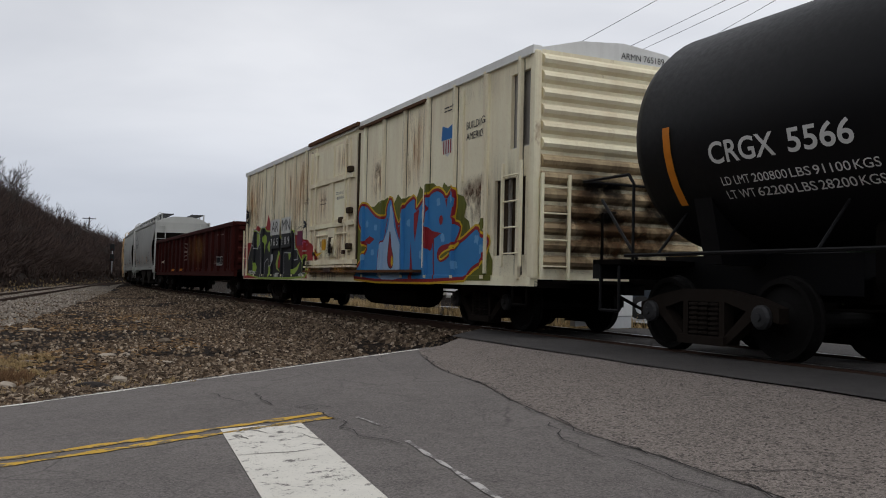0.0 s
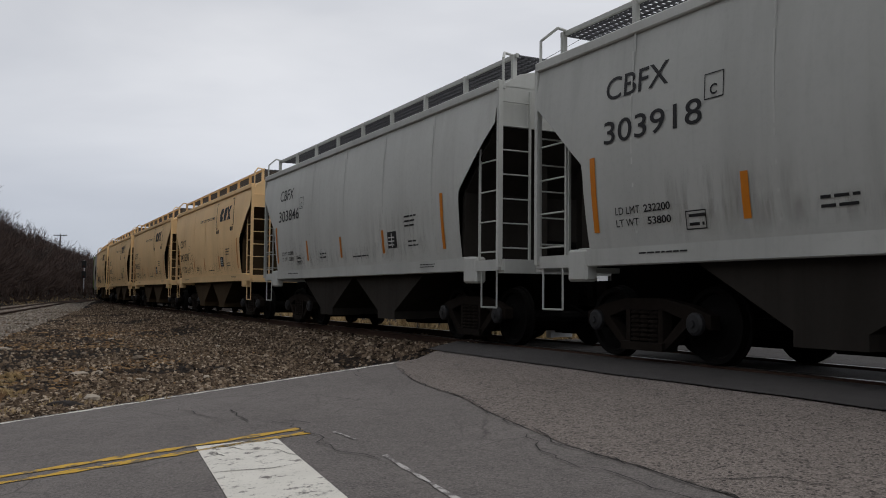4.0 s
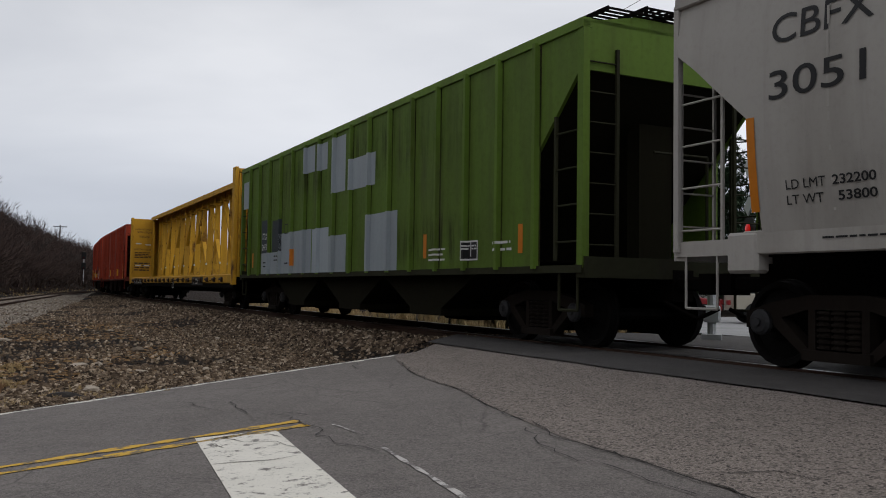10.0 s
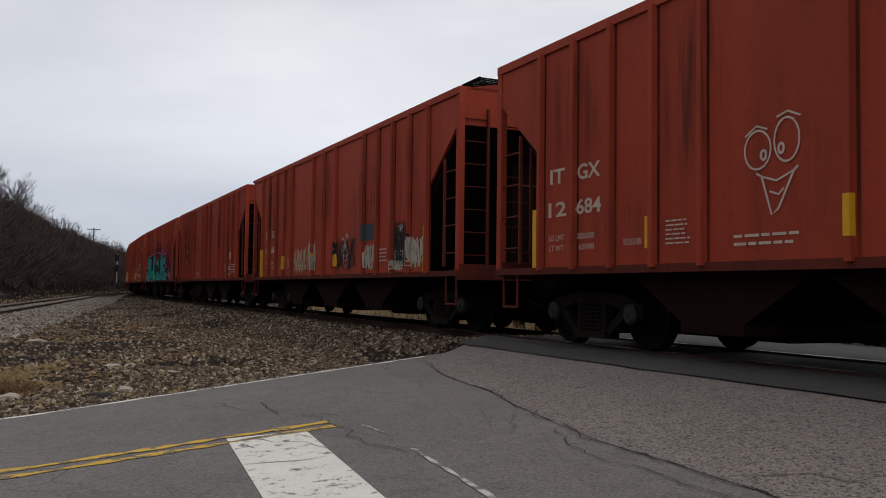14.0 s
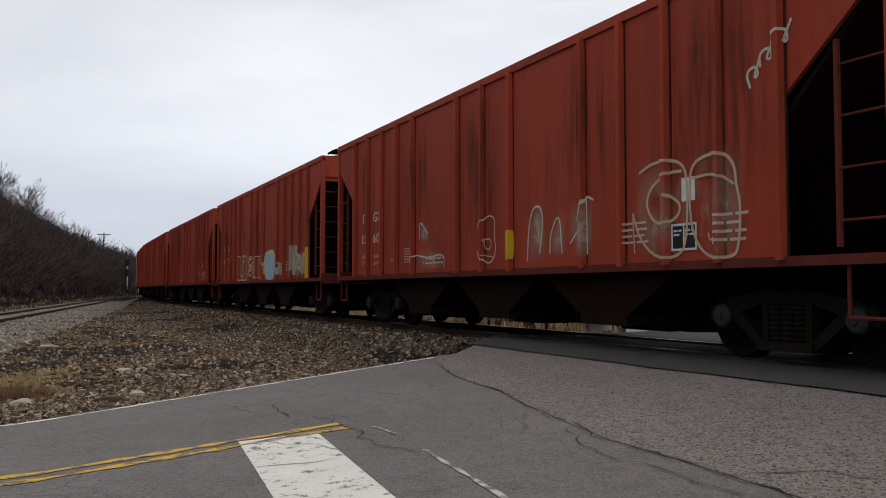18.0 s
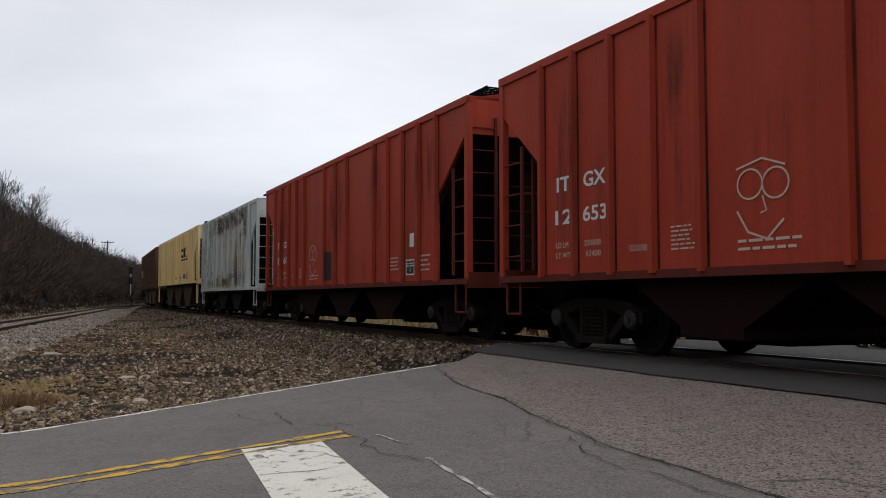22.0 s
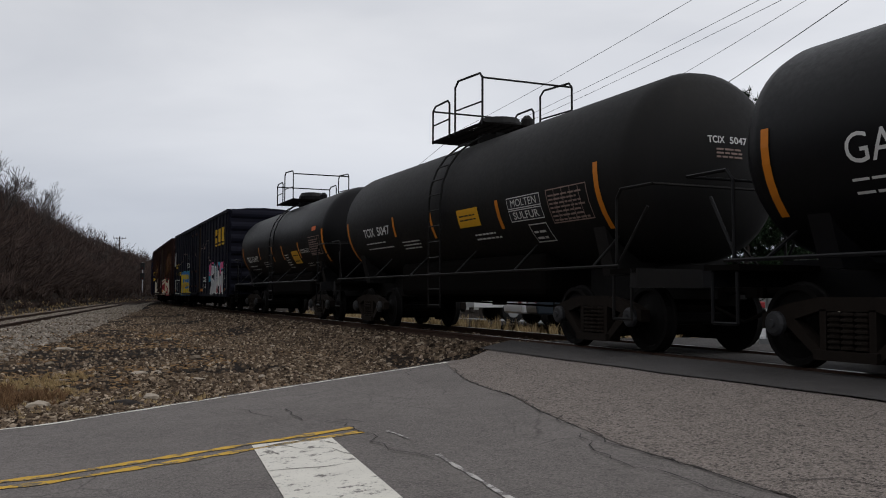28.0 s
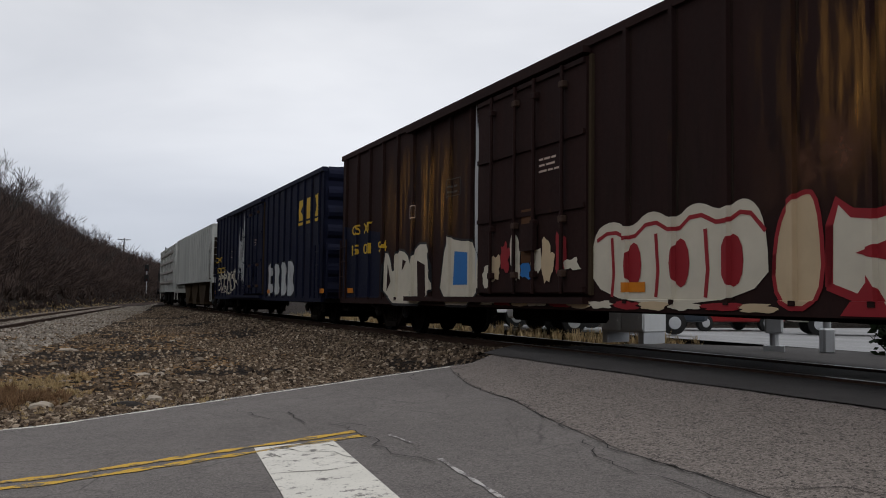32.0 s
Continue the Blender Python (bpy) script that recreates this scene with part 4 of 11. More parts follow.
        part("hand_rail", rods(0.022, [(e * (h + 0.30), -0.55, sill), (e * (h + 0.30), -0.55, sill + 0.95), (e * (h + 0.12), -0.2, sill + 1.0)]), M["under"], car)
    bm = bmesh.new()
    prism(bm, [(-W, eave), (W, eave), (W * 0.5, eave + rise * 0.75), (0, eave + rise), (-W * 0.5, eave + rise * 0.75)], "x", -h, h)
    bmesh.ops.recalc_face_normals(bm, faces=bm.faces[:])
    part("roof", bm, roof_mat, car)
    part("floor", boxes((-h, h, -W + 0.05, W - 0.05, sill - 0.12, sill - 0.02)), M["under"], car)
    for x in (-h * 0.35, 0.1, h * 0.4):
        part("cross_bearer", boxes((x - 0.15, x + 0.15, -W + 0.05, W - 0.05, 0.66, sill - 0.1)), M["under"], car)
    tx = h - 2.4
    part("underbody_box", soft(boxes((-1.6, 0.4, -1.1, -0.5, 0.42, 0.80)), 0.05, 1), M["under"], car)
    underframe(car, h + 0.35, tx, sill - 0.05)
    seam_shade_grime(car, W, xs, sill + 0.06, eave - 0.09)
    return ribbed(W, xs, 0.10, rib_d, (sill + 0.052, 0.026)), xs


# ---- gondola ----
def gondola(car, L, mat):
    h, W, sill, top = L / 2, 1.50, 1.02, 2.62
    posts = 17
    xs = [-h + 0.12 + (L - 0.24) * i / (posts - 1) for i in range(posts)]
    for s in (-1, 1):
        part("side_wall", boxes((-h, h, *sorted((s * W, s * (W - 0.04))), sill, top)), mat, car)
        part("top_chord", soft(boxes((-h, h, *sorted((s * (W + 0.10), s * (W - 0.06))), top - 0.10, top + 0.06)), 0.02, 1), mat, car)
        part("side_sill", boxes((-h, h, *sorted((s * (W + 0.02), s * (W - 0.10))), sill - 0.22, sill + 0.06)), mat, car)
        pm = post_mesh("side_post", mat, sill - 0.05, top - 0.08, 0.16, 0.10)
        for x in xs:
            shift(part("side_post", pm, None, car), x, s * W, 0, 0, 0, 0 if s < 0 else 180)
        for e in (-1, 1):
            x = e * (h - 0.1)
            ladder(car, "ladder", mat, (x - e * 0.02, s * (W + 0.10)), (x - e * 0.5, s * (W + 0.10)), sill, top - 0.1, 4)
            part("step", rods(0.02, [(x, s * W, sill - 0.2), (x, s * W, 0.45), (x - e * 0.4, s * W, 0.45), (x - e * 0.4, s * W, sill - 0.2)]), M["under"], car)
    for e in (-1, 1):
        part("end_wall", boxes((*sorted((e * h, e * (h - 0.06))), -W, W, sill, top + 0.02)), mat, car)
        bm = bmesh.new()
        for i in range(4):
            z = sill + 0.18 + i * 0.38
            prism(bm, [(e * (h - 0.01), z), (e * (h + 0.09), z + 0.07), (e * (h + 0.09), z + 0.18), (e * (h - 0.01), z + 0.25)], "y", -W + 0.1, W - 0.1)
        bmesh.ops.recalc_face_normals(bm, faces=bm.faces[:])
        part("end_corrugation", bm, mat, car)
        part("end_chord", boxes((*sorted((e * (h + 0.1), e * (h - 0.06))), -W, W, top - 0.05, top + 0.06)), mat, car)
    part("floor", boxes((-h, h, -W + 0.04, W - 0.04, sill - 0.06, sill + 0.02)), M["under"], car)
    underframe(car, h + 0.35, h - 2.2, sill - 0.05)
    seam_shade_grime(car, W, xs, sill + 0.06, top - 0.11, 0.16)
    return ribbed(W, xs, 0.16, 0.10), xs


# ---- centre-beam flat car ----
def centre_beam(car, L, mat):
    h = L / 2
    deck, top = 1.02, 4.40
    part("deck", boxes((-h, h, -1.42, 1.42, deck - 0.10, deck)), M["under"], car)
    for s in (-1, 1):
        part("side_sill", soft(boxes((-h, h, *sorted((s * 1.47, s * 1.36)), deck - 0.20, deck + 0.08)), 0.02, 1), mat, car)
        part("sill_flange", boxes((-h, h, *sorted((s * 1.45, s * 1.34)), deck - 0.34, deck - 0.20)), M["under"], car)
        n = 20
        for i in range(n):
            x = -h + 1.4 + (L - 2.8) * i / (n - 1)
            bm = soft(boxes((x - 0.10, x + 0.10, *sorted((s * 1.53, s * 1.44)), deck - 0.16, deck + 0.0)), 0.03, 1)
            rod(bm, (x - 0.16, s * 1.52, deck - 0.07), (x + 0.16, s * 1.52, deck - 0.07), 0.035, 8)
            part("winch", bm, M["rustrail"], car)
    for e in (-1, 1):
        bm = bmesh.new()
        x0 = e * (h - 0.06)
        box(bm, *sorted((x0, x0 - e * 0.06)), -1.45, 1.45, deck, top - 0.05)
        part("bulkhead", bm, mat, car)
        for i in range(5):
            z = deck + 0.35 + i * 0.72
            part("bulkhead_rib", boxes((*sorted((x0, x0 + e * 0.22)), -1.40, 1.40, z, z + 0.10)), mat, car)
        for s in (-1, 1):
            part("bulkhead_post", soft(boxes((*sorted((x0 + e * 0.24, x0 - e * 0.10)), *sorted((s * 1.50, s * 1.38)), deck - 0.25, top)), 0.02, 1), mat, car)
            part("side_wing", boxes((*sorted((x0, x0 - e * 0.75)), *sorted((s * 0.42, s * 0.36)), deck, top - 0.2)), mat, car)
            ladder(car, "ladder", mat, (x0 + e * 0.28, s * 1.35), (x0 + e * 0.28, s * 0.9), deck, top - 0.2, 8)
    xs = [-1.0 + 1.285 * i for i in range(-7, 9)]
    for i, x in enumerate(xs):
        # one tapering box column, wider towards the deck, with slots up its face
        bm = bmesh.new()
        w, k, a, b = 0.066, 0.052, 0.155, 0.085
        v = [bm.verts.new(p) for p in ((x - w, -a, deck), (x + w, -a, deck), (x + w, a, deck), (x - w, a, deck), (x - k, -b, top - 0.1), (x + k, -b, top - 0.1), (x + k, b, top - 0.1), (x - k, b, top - 0.1))]
        for f in ((0, 1, 5, 4), (1, 2, 6, 5), (2, 3, 7, 6), (3, 0, 4, 7), (4, 5, 6, 7), (3, 2, 1, 0)):
            bm.faces.new([v[q] for q in f])
        post = part("beam_post", bm, mat, car)
        for q in range(5):
            z = deck + 0.5 + q * 0.62 + 0.1 * (i % 3)
            f = (z - deck) / (top - 0.1 - deck)
            yy = a + (b - a) * f
            part("slot", boxes((x - 0.022, x + 0.022, -yy - 0.006, -yy + 0.02, z, z + 0.10)), M["mark_white"] if (q + i) % 4 == 0 else M["under"], post)
        part("post_cap", soft(boxes((x - 0.12, x + 0.12, -0.16, 0.16, top - 0.42, top - 0.12)), 0.02, 1), mat, post)
        for sg in (-1, 1):
            part("foot_gusset", prism(bmesh.new(), [(sg * 0.20, deck), (sg * 0.62, deck), (sg * 0.19, deck + 0.26)], "x", x - 0.03, x + 0.03), mat, car)
            if i % 2:
                part("rub_strip", boxes((x - w - 0.006, x + w + 0.006, *sorted((sg * 0.160, sg * 0.12)), deck + 0.58, deck + 0.66)), M["mark_white"], post)
    # slanting braces lean towards the middle from either end
    span = [(i, i + 2) for i in range(0, 8, 2)] + [(i + 2, i) for i in range(7, 15, 2) if i + 2 < len(xs)]
    for lo, hi in span:
        bm = bmesh.new()
        p, q = Vector((xs[lo], 0, deck + 0.12)), Vector((xs[hi], 0, top - 0.32))
        d = (q - p).normalized()
        up = Vector((-d.z, 0, d.x)) * 0.058
        vs = [bm.verts.new(r + u_ + Vector((0, y_, 0))) for r in (p, q) for u_ in (up, -up) for y_ in (-0.08, 0.08)]
        for f in ((0, 1, 3, 2), (4, 6, 7, 5), (0, 4, 5, 1), (2, 3, 7, 6), (0, 2, 6, 4), (1, 5, 7, 3)):
            bm.faces.new([vs[z] for z in f])
        bmesh.ops.recalc_face_normals(bm, faces=bm.faces[:])
        part("brace", bm, mat, car)
    # solid panels on the centre line next to the bulkheads, each with a short brace
    for e, x1 in ((-1, xs[0]), (1, xs[-1])):
        edge = e * (h - 0.1)
        mid_x = edge + (x1 - edge) * 0.62
        part("centre_panel", boxes((*sorted((edge, mid_x)), -0.05, 0.05, deck, top - 0.1)), mat, car)
        bm = bmesh.new()
        p, q = Vector((x1, 0, deck + 0.12)), Vector((mid_x, 0, top - 0.3))
        vs = [bm.verts.new(r + Vector((u_, y_, 0))) for r in (p, q) for u_ in (0.07, -0.07) for y_ in (-0.10, 0.10)]
        for f in ((0, 1, 3, 2), (4, 6, 7, 5), (0, 4, 5, 1), (2, 3, 7, 6), (0, 2, 6, 4), (1, 5, 7, 3)):
            bm.faces.new([vs[z] for z in f])
        bmesh.ops.recalc_face_normals(bm, faces=bm.faces[:])
        part("brace", bm, mat, car)
        part("panel_post", boxes((mid_x - 0.09, mid_x + 0.09, -0.2, 0.2, deck, top - 0.1)), mat, car)
    bm = bmesh.new()
    prism(bm, [(-0.46, top - 0.14), (-0.46, top + 0.05), (0.46, top + 0.05), (0.46, top - 0.14), (0.42, top - 0.14), (0.42, top), (0.12, top), (0.12, top - 0.30), (-0.12, top - 0.30), (-0.12, top), (-0.42, top), (-0.42, top - 0.14)], "x", -h + 0.1, h - 0.1)
    bmesh.ops.recalc_face_normals(bm, faces=bm.faces[:])
    part("top_chord", bm, mat, car)
    for s in (-1, 1):
        part("tie_cable", rods(0.012, [(-h + 2.5, s * 1.53, deck - 0.05), (-h + 5.0, s * 1.50, deck - 0.18), (-h + 8.0, s * 1.53, deck - 0.05), (0, s * 1.5, deck - 0.20), (3.5, s * 1.53, deck - 0.05), (h - 4, s * 1.5, deck - 0.18), (h - 2, s * 1.53, deck - 0.05)]), M["under"], car)
    underframe(car, h + 0.3, h - 2.3, deck - 0.1)
    part("fish_belly", prism(bmesh.new(), [(-h + 4, deck - 0.1), (-h + 6.5, 0.5), (h - 6.5, 0.5), (h - 4, deck - 0.1)], "y", -0.25, 0.25), M["under"], car)
    return Skin(lambda x, z: 1.47)


# ---- tank car ----
def tank_car(car, L, mat, R=1.37, axis=2.56, shell=None, dome=0.55):
    h = L / 2
    s_len = (shell or L - 0.5) / 2
    prof = []
    for i in range(7):
        a = math.pi / 2 * i / 6
        prof.append((max(0.02, R * math.sin(a)), -s_len - 0.0 + (1 - math.cos(a)) * dome))
    prof += [(R, x) for x in (-s_len * 0.5, 0, s_len * 0.5)]
    prof += [(r, -x) for r, x in prof[:7][::-1]]
    part("tank_shell", lathe(bmesh.new(), prof, "x", 56, (0, 0, axis)), mat, car, smooth=True)
    for e in (-1, 1):
        x = e * (s_len - 1.35)
        bm = bmesh.new()
        prism(bm, [(-0.95, 1.02), (0.95, 1.02), (1.12, axis - 0.80), (1.0, axis - 0.95), (0.5, axis - 1.28), (-0.5, axis - 1.28), (-1.0, axis - 0.95), (-1.12, axis - 0.80)], "x", x - 0.14, x + 0.14)
        bmesh.ops.recalc_face_normals(bm, faces=bm.faces[:])
        part("saddle", bm, mat, car)
        part("stub_sill", boxes((*sorted((e * h, e * (s_len - 2.8))), -0.30, 0.30, 0.70, 1.15)), mat, car)
        part("end_platform", boxes((*sorted((e * h, e * (h - 0.55))), -1.45, 1.45, 1.02, 1.08)), M["under"], car)
        part("end_sill", boxes((*sorted((e * (h + 0.02), e * (h - 0.12))), -1.45, 1.45, 0.84, 1.08)), mat, car)
        ox, oz = e * (s_len - 0.50), 2.10
        part("hand_rail", rods(0.019, [(ox, -1.42, 1.05), (ox, -1.42, oz - 0.12), (ox + e * 0.10, -1.42, oz), (e * (h + 0.30), -1.42, oz), (e * (h + 0.30), 1.42, oz), (ox + e * 0.10, 1.42, oz), (ox, 1.42, oz - 0.12), (ox, 1.42, 1.05)]), mat, car)
        for s in (-1, 1):
            part("diagonal_strap", rods(0.020, [(e * (s_len - 0.55), s * 1.40, 1.08), (e * (h + 0.05), s * 1.30, 1.85)]), mat, car)
            part("step", rods(0.02, [(e * (h - 0.12), s * 1.43, 1.0), (e * (h - 0.12), s * 1.43, 0.45), (e * (h - 0.5), s * 1.43, 0.45), (e * (h - 0.5), s * 1.43, 1.0)]), mat, car)
    for s in (-1, 1):
        part("side_rail", rods(0.022, [(-s_len + 0.4, s * 1.46, 1.12), (s_len - 0.4, s * 1.46, 1.12)]), mat, car)
        for i in range(6):
            x = -s_len + 1.0 + (2 * s_len - 2.0) * i / 5
            part("rail_bracket", rods(0.018, [(x, s * 1.46, 1.12), (x - 0.02, s * 1.02, axis - 0.95)]), mat, car)
        # side ladder curving up the shell to the platform
        stiles = []
        for sx in (-0.28, 0.28):
            pts = [(sx, s * (R + 0.10), 0.5), (sx, s * (R + 0.10), axis)] + [(sx, s * (R + 0.10) * math.cos(a), axis + (R + 0.10) * math.sin(a)) for a in (0.25, 0.5, 0.75, 1.0, 1.2)]
            stiles.append(part("stile" if stiles else "ladder", rods(0.02, pts, seg=5), mat, stiles[0] if stiles else car))
        for i in range(12):
            z = 0.55 + i * 0.3
            if z < axis:
                y = R + 0.10
            else:
                a = min(1.2, (z - axis) / (R + 0.1))
                y, z = (R + 0.10) * math.cos(a), axis + (R + 0.10) * math.sin(a)
            part("rung", rods(0.016, [(-0.28, s * y, z), (0.28, s * y, z)], seg=5), mat, stiles[0])
    part("heater_jacket", soft(boxes((-s_len + 3.3, s_len - 3.3, -0.85, 0.85, 0.72, axis - R + 0.25)), 0.12, 2), M["under"], car)
    top = axis + R
    part("platform", grating(-1.2, 1.2, -0.95, 0.95, top + 0.08, 0.14, 8), M["under"], car)
    for s in (-1, 1):
        y = s * 0.95
        part("platform_rail", rods(0.021, [(-1.15, y, top + 0.05), (-1.15, y, top + 0.72), (-1.02, y, top + 0.80), (-0.40, y, top + 0.80), (-0.32, y, top + 0.72), (-0.32, y, top + 0.05)]), mat, car)
        part("platform_rail", rods(0.021, [(-0.05, y, top + 0.05), (-0.05, y, top + 0.98), (0.10, y, top + 1.08), (1.05, y, top + 1.02), (1.15, y, top + 0.92), (1.15, y, top + 0.05)]), mat, car)
        part("mid_rail", rods(0.016, [(-1.15, y, top + 0.42), (-0.32, y, top + 0.42)]), mat, car)
        part("mid_rail", rods(0.016, [(-0.05, y, top + 0.52), (1.15, y, top + 0.48)]), mat, car)
    for x, z in ((-1.15, 0.72), (1.15, 0.92)):
        part("end_rail", rods(0.021, [(x, -0.95, top + z), (x, 0.95, top + z)]), mat, car)
    bm = lathe(bmesh.new(), [(0.45, top - 0.1), (0.45, top + 0.30), (0.38, top + 0.42), (0.1, top + 0.46)], "z", 20)
    part("manway", bm, mat, car)
    part("valve", lathe(bmesh.new(), [(0.12, top), (0.12, top + 0.30), (0.05, top + 0.38)], "z", 12, (0.75, 0.2, 0)), mat, car)
    part("bottom_outlet", lathe(bmesh.new(), [(0.14, 0.55), (0.14, axis - R + 0.1)], "z", 12), M["under"], car)
    underframe(car, h + 0.02, h - 1.55, 0.9)

    def depth(x, z):
        d = z - axis
        e = max(0.0, abs(x) - (s_len - dome)) / dome
        r = R * math.sqrt(max(0.0, 1 - min(e, 1.0) ** 2))
        return math.sqrt(max(0.01, r * r - d * d))
    lay = [axis + R * math.sin(a) for a in (-1.0, -0.8, -0.65, -0.5, -0.35, -0.2, -0.05, 0.1, 0.25, 0.4, 0.55, 0.7, 0.85, 1.0)]
    return Skin(depth, (), lay)


def head_decal(car, name, shp, mat, R, axis, s_len, dome, label=""):
    """Lettering laid on the rounded front head of a tank; the shape's x runs across the head."""
    bm = bmesh.new()
    vs = []
    for y, z in shp[0]:
        r2 = (y * y + (z - axis) ** 2) / (R * R)
        vs.append(bm.verts.new((s_len - dome + dome * math.sqrt(max(0.0, 1 - r2)) + 0.012, y, z)))
    for f in shp[1]:
        bm.faces.new([vs[i] for i in f])
    return part(name, bm, mat, car, label)


# ---- ground, road and tracks ----
def lerp_table(x, table):
    if x <= table[0][0]:
        return table[0][1]
    for (a, va), (b, vb) in zip(table, table[1:]):
        if x <= b:
            return va + (vb - va) * (x - a) / (b - a)
    return table[-1][1]


ROAD_RISE = ((-30, -0.80), (-6, -0.52), (0, -0.40), (5.8, -0.04), (10.3, -0.03), (20, -0.35), (60, -0.45))


def road_z(n):
    return lerp_table(n, ROAD_RISE)


def road_edge(n):
    """u of the far white edge line."""
    return 8.5 + 0.39 * n if n < 5.0 else 10.45 + (n - 5.0) * 1.2


# second track: straight, converging on the main one far out
S2X, S2Y, S2H = -14.05, 23.0, radians(17.50)
SIDE_DROP, FOOT = 0.30, 2.2


def side_track(s):
    x, y = S2X - math.sin(S2H) * s, S2Y + math.cos(S2H) * s
    m = rail_at(max(0.0, s + 14.0))
    if s > 70:
        f = min(1.0, (s - 70) / 50)
        f = f * f * (3 - 2 * f)
        gx, gy = m[0] - math.cos(m[2]) * 4.2, m[1] - math.sin(m[2]) * 4.2
        return x + (gx - x) * f, y + (gy - y) * f, S2H + (m[2] - S2H) * f
    return x, y, S2H


MAIN = [rail_at(s) for s in range(-200, 700, 4)]
SIDE = [side_track(s) for s in range(-120, 560, 4)]


TABLES = {id(line): np.array(line) for line in (MAIN, SIDE)}


def off_line(line, x, y):
    """Signed distance to the right of a line of (x, y, heading)."""
    t = TABLES[id(line)]
    dx, dy = x - t[:, 0], y - t[:, 1]
    c, s = np.cos(t[:, 2]), np.sin(t[:, 2])
    ok = np.abs(c * dy - s * dx) <= 3.2
    if not ok.any():
        return 1e9
    d = (c * dx + s * dy)[ok]
    k = int(np.argmin(np.abs(d)))
    return float(d[k]) if abs(d[k]) < 120 else 1e9


def ground_z(x, y):
    u, n = to_un(x, y)
    z_road = road_z(n)
    d = off_line(MAIN, x, y)
    e = off_line(SIDE, x, y)
    field = -0.46 + 0.05 * noise.noise((x * 0.35, y * 0.35, 0)) + 0.03 * noise.noise((x * 1.3, y * 1.3, 4))
    if -3.5 < d < 3.5 or -3.5 < e < 3.5:
        for c, z in ((abs(d), -0.16), (abs(e), -0.16 - SIDE_DROP)):
            field = max(field, z if c < 1.55 else z - (c - 1.55) * 0.22)
    if e < FOOT - 4.0:
        far = min(1.0, (FOOT - 4.0 - e) / 5.0)
        field += 1.0 * far + 8.4 * (1.0 - 0.68 * min(1.0, max(0.0, (y - 112) / 95))) * min(1.0, max(0.0, (FOOT - 5.5 - e) / 9.0)) + 0.3 * noise.noise((x * 0.2, y * 0.2, 9)) * far
    if d > 3.5 and u > 16:
        field = max(field, -0.40)
    edge = road_edge(n) if n < 6.5 else 13.0
    if n > 10.5:
        edge = 14.0
    f = min(1.0, max(0.0, (u - edge) / 0.9))
    if u < -30:
        f = 1.0
    return (z_road - 0.012) * (1 - f) + field * f


def sheet(name, us, ns, mat, zfun, label, keep=None, kind="structure", drop=0.0):
    bm = bmesh.new()
    vs = [[None] * len(ns) for _ in us]
    for i, u in enumerate(us):
        for j, n in enumerate(ns):
            p = un(u, n)
            vs[i][j] = bm.verts.new((p.x, p.y, zfun(p.x, p.y) + drop))
    for i in range(len(us) - 1):
        for j in range(len(ns) - 1):
            if keep is None or keep((us[i] + us[i + 1]) / 2, (ns[j] + ns[j + 1]) / 2):
                f = bm.faces.new((vs[i][j], vs[i][j + 1], vs[i + 1][j + 1], vs[i + 1][j]))
    bmesh.ops.recalc_face_normals(bm, faces=bm.faces[:])
    for f in bm.faces:
        if f.normal.z < 0:
            f.normal_flip()
    ob = part(name, bm, mat, None, "", True)
    return tagged(ob, label, name.replace("_", " "), "", kind)


def graded(a, b, fine, lo, hi, coarse):
    """Values from a to b, fine between lo and hi, coarser outside."""
    out, x = [], lo
    while x < hi:
        out.append(x)
        x += fine
    up, step = hi, fine
    while up < b:
        out.append(up)
        step = min(coarse, step * 1.25)
        up += step
    out.append(b)
    down, step, head = lo, fine, []
    while down > a:
        step = min(coarse, step * 1.25)
        down -= step
        head.append(max(down, a))
    return sorted(set(head + out))


GROUND_U = sorted(set([v for v in graded(-900, 1500, 0.45, 5, 40, 60) if not 40 < v < 300] + [40 + 2.5 * i for i in range(105)]))
GROUND_N = sorted(set([v for v in graded(-900, 900, 0.45, -14, 14, 60) if not -70 < v < -14] + [-70 + 2.0 * i for i in range(28)]))
sheet("ground", GROUND_U, GROUND_N, M["earth"], ground_z, "brown stony earth with gravel, dead leaves and dry grass")

road_us = [-60 + i * 1.5 for i in range(43)] + [4.5 + 0.15 * i for i in range(70)]
road_us = sorted(set(road_us))
ROAD_NS = [-30, -20, -12, -8, -6, -4, -3, -2, -1, 0, 0.5, 1, 1.5, 2, 2.5, 3, 3.3]


PATCH_EDGE = ((0, 3.2), (2.4, 3.12), (3.5, 3.22), (4.33, 3.28), (4.81, 3.29), (5.56, 3.46), (6.48, 3.62), (7.05, 3.85), (7.43, 3.82), (8.34, 3.96), (9.57, 4.32), (10.6, 4.7))


